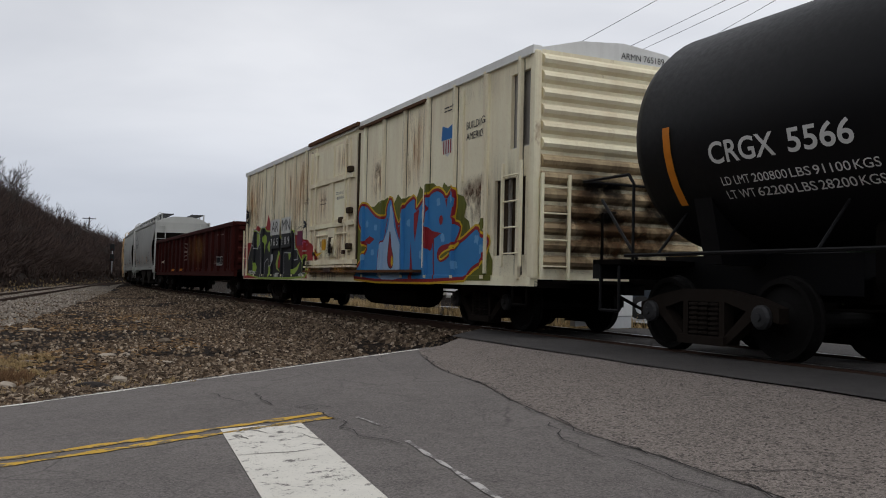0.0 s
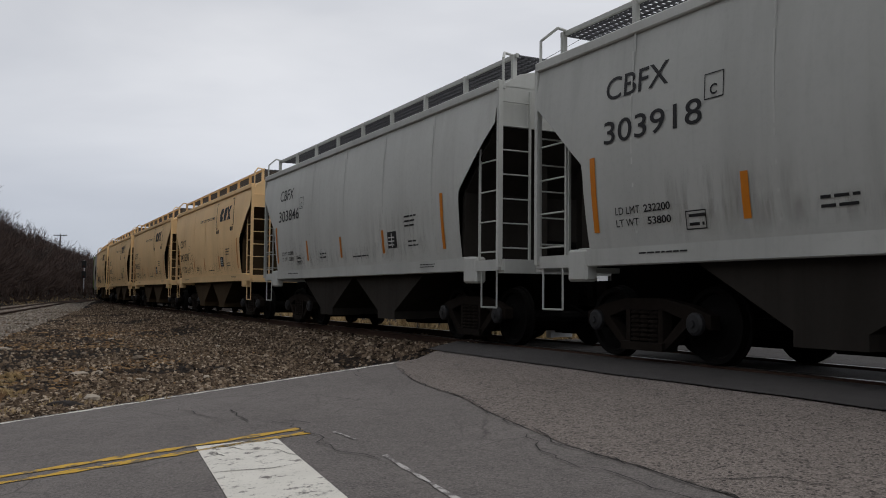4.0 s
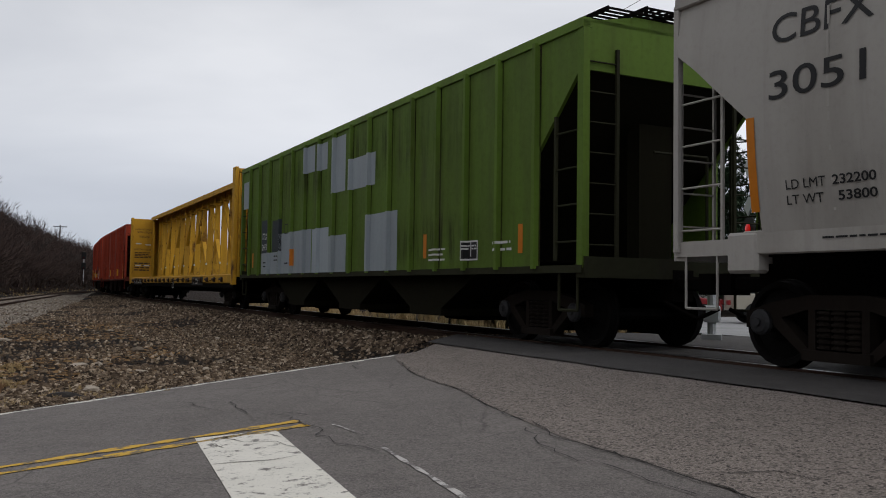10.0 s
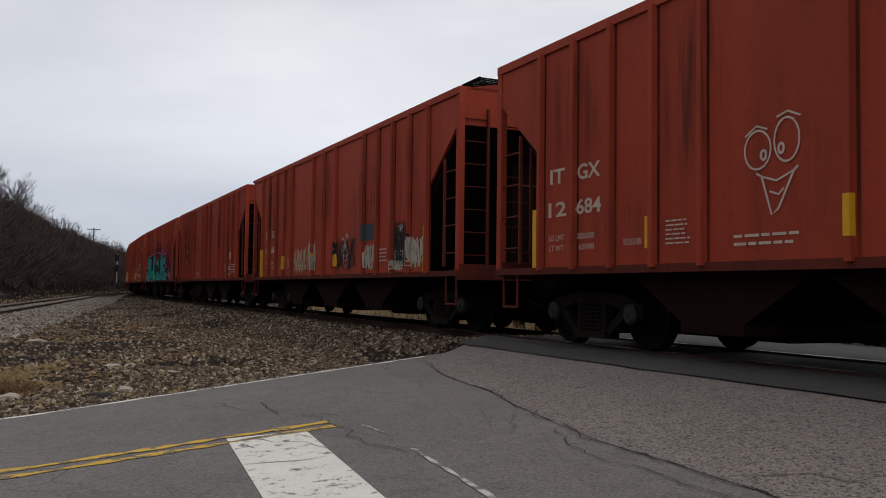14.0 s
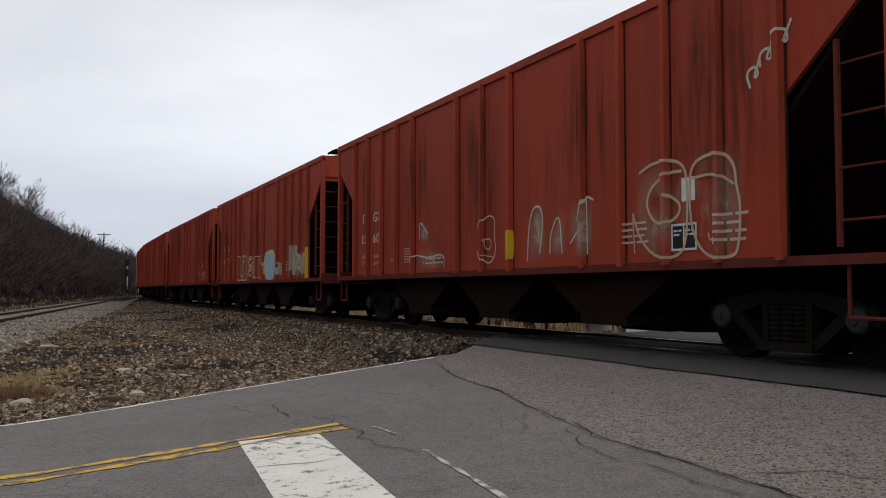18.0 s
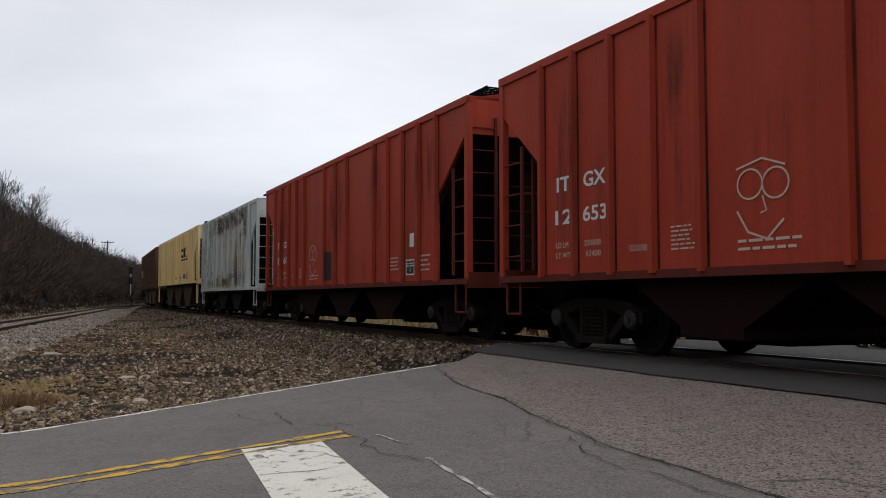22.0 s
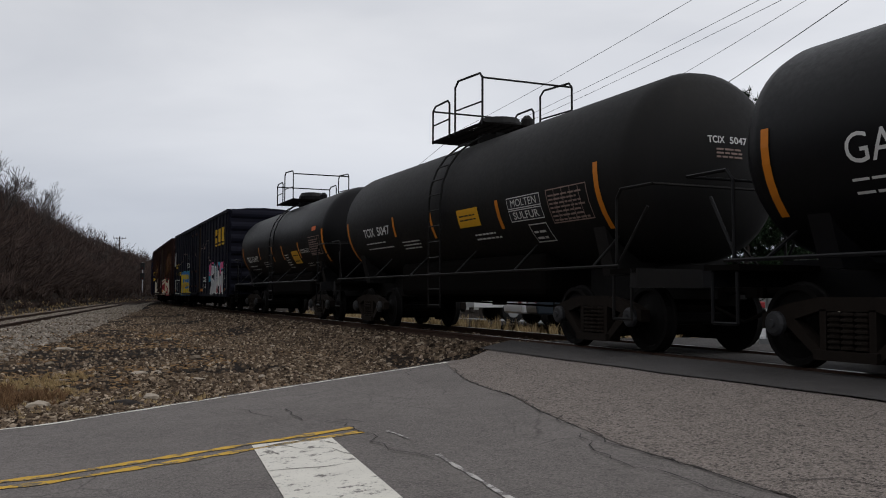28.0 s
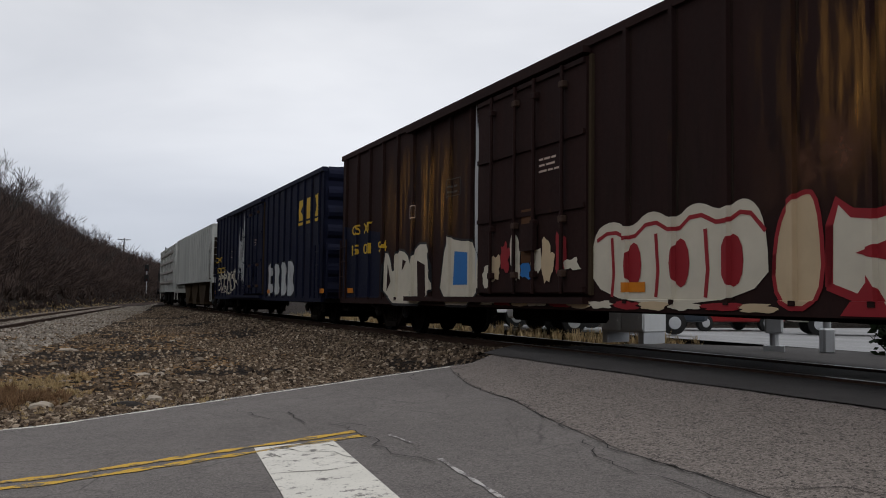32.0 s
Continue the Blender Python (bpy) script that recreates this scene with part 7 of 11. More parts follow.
    k.decal("tag", stroke(bent([(-2.88, 2.04), (-2.82, 2.14), (-2.74, 2.06), (-2.80, 2.02), (-2.66, 2.12), (-2.55, 2.10), (-2.42, 2.09)]), 0.018), M["slate"], car, 0.012)
    k.decal("card_board", blob([(-2.87, 1.62), (-2.38, 1.62), (-2.38, 2.0), (-2.87, 2.0)]), SPRAY["purple"], car, 0.016, "dark red routing board")
    k.decal("tag", stroke(bent([(-2.28, 1.62), (-2.20, 1.70), (-2.12, 1.62), (-2.22, 1.54), (-2.30, 1.56), (-2.08, 1.74), (-2.02, 1.58), (-1.98, 1.66), (-1.88, 1.60)]), 0.022), SPRAY["pink"], car, 0.017)
    k.decal("tag", stroke([(-2.26, 1.46), (-1.98, 1.47)], 0.02), SPRAY["white"], car, 0.017)
    for x0, x1, sd in ((-2.58, -2.03, 51), (-5.09, -4.65, 52)):
        scrawl(k, car, x0, x1, 0.78, 0.92, SPRAY["white"], sd, 0.02, 12)
    small_print(k, car, 6.0, 3.66, 0.6, 0.12, 2, M["mark_black"], 8)
    return roll_out(car, a, b, 2.4)


reefer()


def open_gondola():
    car = car_thing("gondola_car", "dark maroon open gondola car with heavy side posts", "gondola car", "train")
    a, b = 20.7, 43.25
    L = length(a, b)
    k, xs = gondola(car, L, M["maroon"])
    soiled(k, car, ((-8.0, -2.0, 1.05, 2.4, "dirt_run"), (0.5, 5.0, 1.2, 2.55, "rust_run"), (3.5, 9.5, 1.05, 2.0, "dirt_run")))
    k.decal("emblem", join(ringed(-0.1, 1.85, 0.38, 0.40, 0.04, 24), ringed(-0.1, 1.85, 0.24, 0.25, 0.03, 20), blob([(-0.38, 1.80), (0.18, 1.80), (0.18, 1.90), (-0.38, 1.90)])), M["mark_dim"], car, 0.01, "round faded white railway emblem")
    k.decal("stencil_plate", blob([(7.58, 1.19), (8.22, 1.19), (8.22, 1.50), (7.58, 1.50)]), M["mark_black"], car, 0.007)
    k.decal("stencil_frame", join(frame_of(7.58, 1.19, 0.64, 0.32, 0.025), frame_of(7.58, 1.26, 0.32, 0.24, 0.02)), M["mark_white"], car, 0.010)
    for x, z in ((2.80, 0.99), (5.85, 1.0), (-1.3, 1.0), (-4.0, 1.0)):
        k.decal("reflector", blob([(x, z), (x + 0.45, z), (x + 0.45, z + 0.10), (x, z + 0.10)]), M["reflect"], car, 0.009, "orange reflective bar")
    letters(k, car, "SP", -8.44, -8.05, 1.72, 0.24, M[MARK], 0.01)
    letters(k, car, "365", -8.5, -7.9, 1.38, 0.20, M[MARK], 0.01)
    letters(k, car, "471", -7.7, -7.2, 1.38, 0.20, M[MARK], 0.01)
    small_print(k, car, 5.9, 1.18, 0.32, 0.10, 2, M["mark_dim"], 4)
    small_print(k, car, 7.6, 2.30, 0.9, 0.06, 1, M["mark_dim"], 5)
    small_print(k, car, 6.7, 1.25, 0.4, 0.12, 2, M["mark_dim"], 6)
    return roll_out(car, a, b, 2.2)


open_gondola()


def silo_car(a, b, mat, mark, number, ink, label, logo=False, tags=()):
    car = car_thing("covered_hopper", label, "hopper car", HOPPERS)
    L = length(a, b)
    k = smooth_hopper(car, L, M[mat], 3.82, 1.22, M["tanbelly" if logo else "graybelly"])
    h = L / 2
    soiled(k, car, ((-4.8, 4.8, 1.36, 1.75, "dust_run"), (0.6, 4.6, 1.3, 2.4, "dust_run"), (-4.4, -1.2, 1.3, 2.2, "dust_run")) if mat != "gray2" else ((-4.8, 4.8, 1.36, 2.0, "dirt_run"),))
    z0 = 3.06 if not logo else 2.47
    ink_m = M[ink]
    letters(k, car, mark, -4.58, -3.50, z0, 0.27, ink_m, 0.005)
    letters(k, car, number, -4.60, -2.98, z0 - 0.52, 0.27, ink_m, 0.005)
    z1 = 1.66 if logo else 1.70
    letters(k, car, "LD LMT", -4.45, -4.02, z1, 0.085, ink_m)
    letters(k, car, "232200", -3.95, -3.52, z1, 0.085, ink_m)
    letters(k, car, "LT WT", -4.45, -4.05, z1 - 0.14, 0.085, ink_m)
    letters(k, car, "53800", -3.90, -3.52, z1 - 0.14, 0.085, ink_m)
    square(k, car, -2.95, z0 - 0.26 if logo else 2.76, 0.27, 0.27, ink_m, 0.012)
    letters(k, car, "C", -2.87, -2.77, z0 - 0.22 if logo else 2.80, 0.11, ink_m)
    refl = M["reflect"]
    for x, za, zb in ((-4.88, 1.52, 2.42), (-2.05 if logo else -2.5, 1.52, 1.98), (-0.3, 1.52, 1.95), (1.95, 1.52, 1.95), (4.42, 1.50, 2.40)):
        stripe(k, car, x, za, zb, refl, 0.10)
    k.decal("stencil_plate", blob([(2.22, 1.60), (2.62, 1.60), (2.62, 1.90), (2.22, 1.90)]), M["mark_black"], car, 0.007)
    k.decal("stencil_lines", join(blob([(2.40, 1.62), (2.425, 1.62), (2.425, 1.88), (2.40, 1.88)]), bars(2.25, 1.65, 0.33, 0.2, 3, 0.3, 3)), M["mark_white"], car, 0.011)
    for x, z, w, hh, n, sd in ((3.0, 1.95, 0.5, 0.24, 3, 2), (3.1, 1.6, 0.45, 0.15, 2, 3), (-1.6, 1.55, 0.5, 0.16, 2, 4), (0.4, 1.5, 0.9, 0.08, 1, 5), (-3.25, 1.50, 0.25, 0.18, 2, 6)):
        small_print(k, car, x, z, w, hh, n, ink_m, sd)
    square(k, car, -3.3, 1.46, 0.3, 0.2, ink_m, 0.012)
    sillskin = Skin(lambda x, z: 1.47)
    small_print(sillskin, car, -4.1, 1.24, 0.9, 0.05, 1, ink_m, 12)
    small_print(sillskin, car, 3.5, 1.22, 0.7, 0.08, 2, ink_m, 13)
    if logo:
        # the railway's emblem as plain shapes: brackets, three slabs and round dots
        k.decal("emblem", join(stroke([(1.72, 3.66), (1.55, 3.66), (1.66, 2.84), (1.82, 2.84)], 0.05), stroke([(3.68, 3.66), (3.86, 3.66), (4.02, 2.84), (3.86, 2.84)], 0.05),
                               blob([(2.16, 3.04), (2.50, 3.04), (2.56, 3.14), (2.38, 3.22), (2.58, 3.32), (2.56, 3.44), (2.24, 3.44), (2.10, 3.26)]), blob([(2.64, 3.04), (2.92, 3.04), (3.02, 3.20), (3.06, 3.44), (2.76, 3.44), (2.66, 3.28)]),
                               blob([(3.08, 3.04), (3.26, 3.04), (3.30, 3.18)]), blob([(3.34, 3.04), (3.56, 3.04), (3.38, 3.26), (3.60, 3.46), (3.38, 3.46), (3.28, 3.34), (3.20, 3.46), (3.04, 3.46), (3.20, 3.22)]),
                               *[smear(x, x + 0.14, 2.66, 2.80, 2, 12, 0.02) for x in (1.72, 1.92, 3.62, 3.82)]), M["mark_black"], car, 0.008, "black railway emblem of brackets, slabs and dots")
        letters(k, car, "how tomorrow moves", -0.95, 1.30, 3.18, 0.14, M["slate"], 0.0)
    for kind in tags:
        if kind == "script":
            k.decal("graffiti_outline", at(word("MECP", 0.40, 1.3, 0.03, 0.2), -1.35, 1.58), SPRAY["black"], car, 0.011, "black sprayed letters")
            scrawl(k, car, -3.2, -1.6, 1.55, 1.95, SPRAY["black"], 12, 0.06)
            scrawl(k, car, -1.3, -0.2, 1.45, 1.60, SPRAY["black"], 13, 0.05)
        elif kind == "sketch":
            for q in ([(-2.7, 1.95), (-2.55, 2.08), (-2.3, 2.14), (-2.12, 2.1), (-2.2, 1.9), (-2.35, 1.75)], [(-2.72, 1.8), (-2.5, 1.84), (-2.3, 1.98), (-2.14, 2.04)], [(-2.68, 1.7), (-2.5, 1.62), (-2.3, 1.7), (-2.16, 1.86)], [(-2.6, 1.9), (-2.45, 1.74), (-2.4, 1.6), (-2.3, 1.54)], [(-2.74, 1.94), (-2.62, 1.72), (-2.55, 1.58)]):
                k.decal("scratched_sketch", stroke(q, 0.012), M["soot_shade"], car, 0.009, "thin scratched sketch")
    return roll_out(car, a, b, 1.7)


silo_car(44.46, 58.0, "gray", "CBFX", "303918", "mark_black", "light gray smooth-sided covered hopper car with roof walkway")
silo_car(58.96, 72.48, "gray", "CBFX", "303846", "mark_black", "light gray smooth-sided covered hopper car with black lettering")
silo_car(73.94, 86.88, "tan", "CSXT", "243530", "mark_black", "tan smooth-sided covered hopper car with a scratched sketch", True, ("sketch",))
silo_car(88.31, 101.15, "tan", "CSXT", "243655", "mark_black", "clean tan smooth-sided covered hopper car with roof walkway", True)
silo_car(102.37, 115.9, "tan", "CSXT", "243692", "mark_black", "tan smooth-sided covered hopper car with black emblem", True)
silo_car(117.46, 130.23, "tan", "CSXT", "243549", "mark_black", "tan smooth-sided covered hopper car with black graffiti", True, ("script",))
silo_car(131.68, 144.7, "gray2", "CBFX", "305111", "mark_black", "dirty gray smooth-sided covered hopper car with dull lettering")


def green_hopper():
    car = car_thing("covered_hopper", "faded green covered hopper car with gray patches of paint", "hopper car", HOPPERS)
    a, b = 146.36, 164.63
    L = length(a, b)
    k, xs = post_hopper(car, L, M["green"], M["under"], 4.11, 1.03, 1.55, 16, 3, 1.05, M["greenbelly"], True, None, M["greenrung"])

    def patch(x0, x1, z0, z1, mat):
        k.decal("paint_patch", blob([(x0, z0), (x1, z0), (x1, z1), (x0, z1)]), M[mat], car, 0.006)
    soiled(k, car, ((0.4, 7.0, 1.06, 2.0, "dirt_run"), (-7.8, 7.8, 2.6, 4.05, "dirt_run"), (3.0, 5.2, 1.2, 3.2, "dust_run"), (-6.5, -3.0, 2.0, 3.8, "dust_run")))
    for row in ((-4.45, -2.0, 1.06, 2.07, "patch"), (-1.95, -0.85, 1.06, 2.05, "patch"), (-0.85, 0.22, 1.06, 1.84, "patch"), (1.38, 2.80, 1.06, 2.15, "patch"),
                (-2.60, -1.85, 3.37, 3.98, "patch"), (-1.70, -1.0, 3.33, 3.93, "patch"), (-0.75, 0.12, 2.75, 3.93, "patch"), (0.30, 1.73, 2.72, 3.35, "patch"),
                (-6.18, -4.45, 1.06, 1.62, "patch"), (-6.18, -5.40, 1.62, 2.50, "slate"), (-5.18, -4.32, 1.63, 2.44, "slate"), (-8.2, -7.35, 2.95, 3.72, "patch")):
        patch(*row)
    for t, x0, x1, z, h in (("ITLX", -6.06, -5.58, 1.98, 0.17), ("24116", -6.10, -5.52, 1.70, 0.17)):
        w, f = word(t, h, x1 - x0, 0.02)
        k.decal("lettering", at((w, f), x0, z), M["mark_white"], car, 0.011)
    small_print(k, car, -6.0, 1.25, 0.5, 0.2, 2, M["mark_black"], 3)
    small_print(k, car, -5.0, 1.40, 0.5, 0.2, 2, M["mark_black"], 4)
    small_print(k, car, -4.05, 1.30, 0.6, 0.1, 1, M["mark_black"], 5)
    square(k, car, -4.1, 2.05, 0.28, 0.24, M["mark_black"], 0.02)
    lube_box(k, car, 5.35, 1.18)
    for x in (-7.1, -3.4, 3.9, 6.9):
        stripe(k, car, x, 1.25, 1.65, M["reflect"], 0.12)
    small_print(k, car, 4.1, 1.2, 0.7, 0.25, 3, M["mark_white"], 6)
    small_print(k, car, 6.2, 1.3, 0.6, 0.2, 2, M["mark_white"], 7)
    return roll_out(car, a, b)


green_hopper()


def lumber_flat():
    car = car_thing("centerbeam_flatcar", "empty rust-chipped yellow centerbeam lumber flatcar with bulkheads", "flat car", "train")
    a, b = 166.07, 192.13
    L = length(a, b)
    h = L / 2
    k = centre_beam(car, L, M["yellow"])
    # instructions on the inner faces of the bulkheads
    for e in (-1, 1):
        x = e * (h - 0.13)
        for y0, rows in ((-1.35, (("LOADING AND UNLOADING", 3.72, 0.10, 1.05), ("INSTRUCTIONS", 3.56, 0.10, 0.75), ("WARNING", 3.30, 0.13, 0.55), ("AVOID TIPPING ACCIDENTS", 2.62, 0.09, 1.05))),):
            for text, z, hh, w in rows:
                vs, fs = word(text, hh, w, 0.02)
                bm = bmesh.new()
                mid_y = y0 + 0.55 - w / 2
                vv = [bm.verts.new((x - e * 0.006, (mid_y + p) if e < 0 else (mid_y + w - p), z + q)) for p, q in vs]
                for f in fs:
                    bm.faces.new([vv[i] for i in f])
                part("lettering", bm, M["mark_black"], car)
        vs, fs = join(bars(-1.3, 2.2, 1.0, 0.35, 4, 0.5, 3), bars(-1.3, 1.5, 1.0, 0.5, 4, 0.5, 4), bars(0.3, 1.3, 1.0, 2.2, 16, 0.5, 5))
        bm = bmesh.new()
        vv = [bm.verts.new((x - e * 0.006, p, q)) for p, q in vs]
        for f in fs:
            bm.faces.new([vv[i] for i in f])
        part("small_print", bm, M["mark_black"], car)
        vs, fs = join(*[blob([(-1.25 + dx, z), (-0.95 + dx, z), (-0.95 + dx, z + 0.06), (-1.25 + dx, z + 0.06)]) for dx, z in ((0, 2.95), (0.5, 2.9), (0, 1.75), (0.45, 1.75))])
        bm = bmesh.new()
        vv = [bm.verts.new((x - e * 0.010, p, q)) for p, q in vs]
        for f in fs:
            bm.faces.new([vv[i] for i in f])
        part("tape_strip", bm, M["mark_white"], car)
    panel = Skin(lambda x, z: 0.05)
    for text, z, hh in (("LOADING AND", 3.50, 0.10), ("UNLOADING", 3.36, 0.10), ("INSTRUCTIONS", 3.22, 0.10), ("SAFETY FIRST", 2.62, 0.10), ("WARNING", 1.86, 0.12), ("DO NOT MOVE", 1.73, 0.09), ("CAR UNLESS", 1.61, 0.09), ("TIEDOWNS ARE", 1.49, 0.09), ("SECURED IN", 1.37, 0.09), ("KEYSLOTS", 1.25, 0.09)):
        w, f = word(text, hh, min(0.98, len(text) * 0.085), 0.02)
        panel.decal("lettering", at((w, f), -h + 0.16, z), M["mark_black"], car, 0.006)
    small_print(panel, car, -h + 0.16, 2.78, 0.9, 0.36, 4, M["mark_black"], 21)
    small_print(panel, car, -h + 0.16, 2.02, 0.9, 0.55, 6, M["mark_black"], 22)
    for x0, x1 in ((-h + 1.6, -h + 4.6), (5.6, 7.6)):
        k.decal("name_panel", blob([(x0, 0.74), (x1, 0.74), (x1, 1.04), (x0, 1.04)]), M["mark_black"], car, 0.006)
    for t, x0, x1 in (("TTZX", -h + 1.9, -h + 2.8), ("864762", -h + 3.1, -h + 4.4), ("TTZX", 5.9, 6.8)):
        w, f = word(t, 0.18, x1 - x0, 0.02)
        k.decal("lettering", at((w, f), x0, 0.80), M["mark_white"], car, 0.010)
    letters(k, car, "NSH76A", 4.3, 5.1, 0.84, 0.12, M["mark_black"])
    k.decal("data_plate", blob([(1.5, 0.62), (1.9, 0.62), (1.9, 0.98), (1.5, 0.98)]), M["mark_black"], car, 0.02)
    k.decal("data_frame", frame_of(1.5, 0.62, 0.4, 0.36, 0.03), M["mark_white"], car, 0.024)
    small_print(k, car, -2.0, 0.84, 0.9, 0.14, 2, M["mark_black"], 8)
    return roll_out(car, a, b, 2.3)


lumber_flat()

PS_POSTS = (-6.06, -5.24, -4.42, -3.60, -2.78, -0.90, 0.0, 0.90, 2.78, 3.60, 4.42, 5.24, 6.06)


def red_hopper(a, b, mat, left, number, label, art=()):
    car = car_thing("covered_hopper", label, "hopper car", HOPPERS)
    L = length(a, b)
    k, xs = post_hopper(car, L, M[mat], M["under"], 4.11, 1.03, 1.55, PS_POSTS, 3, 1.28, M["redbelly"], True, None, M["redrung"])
    soil_rnd = random.Random(int(a))
    soiled(k, car, [(x, x + soil_rnd.uniform(1.0, 3.0), 1.06, soil_rnd.uniform(1.9, 4.0), "fade_run") for x in (-5.8, -2.2, 1.0, 3.8)]
           + [(x, x + soil_rnd.uniform(0.8, 2.2), soil_rnd.uniform(1.1, 2.2), 4.05, "dirt_run") for x in (-6.0, -3.6, -0.8, 2.2, 4.4)])
    ink = M["mark_white"] if mat == "red" else M[MARK]
    letters(k, car, "IT", -5.76, -5.40, 2.19, 0.20, ink, 0.02)
    letters(k, car, "GX", -5.10, -4.60, 2.19, 0.20, ink, 0.02)
    letters(k, car, left, -5.80, -5.36, 1.74, 0.20, ink, 0.02)
    letters(k, car, number, -5.12, -4.58, 1.74, 0.20, ink, 0.02)
    for text, x0, x1, z in (("LD LMT", -5.78, -5.40, 1.42), ("LT WT", -5.78, -5.42, 1.28), ("200600", -5.10, -4.72, 1.42), ("62400", -5.06, -4.72, 1.28), ("SCU3-85", -4.12, -3.78, 1.30)):
        letters(k, car, text, x0, x1, z, 0.075, M[MARK], 0.0)
    for x, z, w, hh, n, sd in ((-3.35, 1.28, 0.42, 0.30, 6, 4), (3.75, 1.30, 0.5, 0.3, 4, 5),
                               (5.35, 1.25, 0.5, 0.35, 4, 6), (-2.3, 1.22, 1.0, 0.16, 2, 7)):
        small_print(k, car, x, z, w, hh, n, M[MARK], sd)
    lube_box(k, car, 4.62, 1.18)
    k.decal("paper_tag", blob([(4.80, 1.72), (5.02, 1.72), (5.02, 1.98), (4.80, 1.98)]), M["mark_white"], car, 0.009)
    for kind in art:
        if kind == "stripes":
            for x, z1 in ((-6.22, 1.88), (-3.72, 1.62), (-0.95, 1.62), (0.95, 1.62), (3.50, 1.62), (6.05, 1.88)):
                stripe(k, car, x, 1.06 if z1 > 1.7 else 1.25, z1, M["reflect_y"], 0.11)
        elif kind == "doodle":
            face_doodle(k, car, -2.2, 1.50, 0.85, 0.95, M[MARK])
        elif kind == "small_doodle":
            k.decal("doodle", join(ringed(-2.12, 1.88, 0.17, 0.15, 0.02), ringed(-1.78, 1.86, 0.17, 0.15, 0.02), stroke([(-2.3, 1.62), (-2.15, 1.40), (-1.9, 1.32), (-1.68, 1.50)], 0.025), stroke([(-1.95, 1.75), (-1.90, 1.60), (-1.98, 1.58)], 0.02),
                                   stroke([(-2.3, 2.05), (-1.95, 2.12), (-1.65, 2.02)], 0.02)), M[MARK], car, 0.012, "small chalked doodle of two eyes and a grin")
        elif kind == "panel":
            k.decal("paint_patch", blob([(-0.86, 1.17), (-0.33, 1.17), (-0.33, 1.86), (-0.86, 1.90)]), SPRAY["black"], car, 0.007)
        elif kind == "tags":
            for x0, x1, z1, m, sd in ((-2.6, -1.5, 1.8, "cream", 1), (-1.3, -0.7, 1.95, "bone", 2), (0.9, 2.3, 1.9, "black", 3), (2.9, 3.5, 1.7, "bone", 4), (4.5, 5.0, 1.3, "bone", 5), (5.3, 6.0, 1.75, "bone", 6), (4.6, 5.3, 2.1, "black", 8)):
                scrawl(k, car, x0, x1, 1.10, z1, SPRAY[m], sd, 0.04)
            k.decal("paint_patch", blob([(2.80, 1.75), (3.45, 1.75), (3.45, 2.1), (2.80, 2.1)]), M["slate"], car, 0.007)
            face_doodle(k, car, 1.3, 1.20, 0.6, 0.75, SPRAY["bone"])
        elif kind == "teal":
            soiled(k, car, ((-5.0, -1.2, 1.6, 2.9, "purple_mist"), (-1.5, 2.0, 2.0, 3.3, "purple_mist"), (3.0, 5.4, 1.0, 3.1, "purple_mist"), (2.6, 5.6, 1.0, 2.6, "purple_mist")), "graffiti_mist")
            back = [(-5.98, 1.04), (-5.61, 1.41), (-5.08, 2.1), (-4.66, 2.21), (-4.13, 2.86), (-3.8, 2.83), (-3.63, 2.5), (-3.39, 2.73), (-2.92, 2.53), (-2.49, 2.67), (-2.07, 2.66), (-1.68, 2.3), (-1.3, 2.28), (-0.86, 2.01), (-0.55, 2.4), (-0.32, 2.47), (-0.38, 2.66), (0.12, 2.64), (0.11, 2.38), (0.52, 2.36), (0.58, 2.59), (1.09, 2.56), (1.13, 2.37), (1.35, 2.35), (1.53, 2.58), (1.71, 2.66)]
            back += [(2.06, 2.64), (2.28, 2.7), (2.49, 2.68), (2.69, 2.6), (2.86, 2.44), (2.86, 2.51), (3.34, 2.48), (3.51, 2.45), (3.5, 1.77), (3.87, 1.78), (3.98, 1.73), (4.81, 1.12), (4.75, 1.04)]
            k.decal("graffiti_shadow", shape(back), SPRAY["black"], car, 0.010, "black shadow of the sprayed letters")
            k.decal("graffiti_outline", stroke(back[1:-1], 0.085), SPRAY["pink"], car, 0.0115, "pink edge round the sprayed letters")
            forms = ([(-5.61, 1.03), (-5.43, 1.35), (-5.61, 1.47), (-4.86, 1.84), (-4.42, 2.69), (-4.08, 2.79), (-4.08, 2.03), (-3.75, 2.06), (-3.7, 2.41), (-3.46, 2.33), (-3.51, 1.64), (-3.63, 1.03)], [(-3.46, 2.38), (-3.15, 2.6), (-2.99, 2.34), (-3.18, 1.87), (-3.09, 1.52), (-2.77, 1.6), (-2.6, 2.02), (-2.38, 1.95), (-2.49, 1.4), (-2.6, 1.12), (-3.04, 1.04), (-3.46, 1.14), (-3.56, 1.64)],
                     [(-2.49, 2.29), (-2.21, 2.51), (-1.87, 2.53), (-1.62, 2.39), (-1.74, 2.08), (-2.07, 1.84), (-1.68, 1.54), (-1.4, 1.18), (-1.4, 1.03), (-2.39, 1.03), (-2.56, 1.4)], [(-1.68, 1.9), (-1.39, 2.14), (-1.07, 2.15), (-0.89, 2.01), (-1.0, 1.81), (-1.4, 1.7), (-1.31, 1.35), (-0.95, 1.42), (-0.61, 1.49), (-0.48, 1.23), (-0.57, 1.03), (-1.22, 1.03), (-1.59, 1.18), (-1.78, 1.55)])
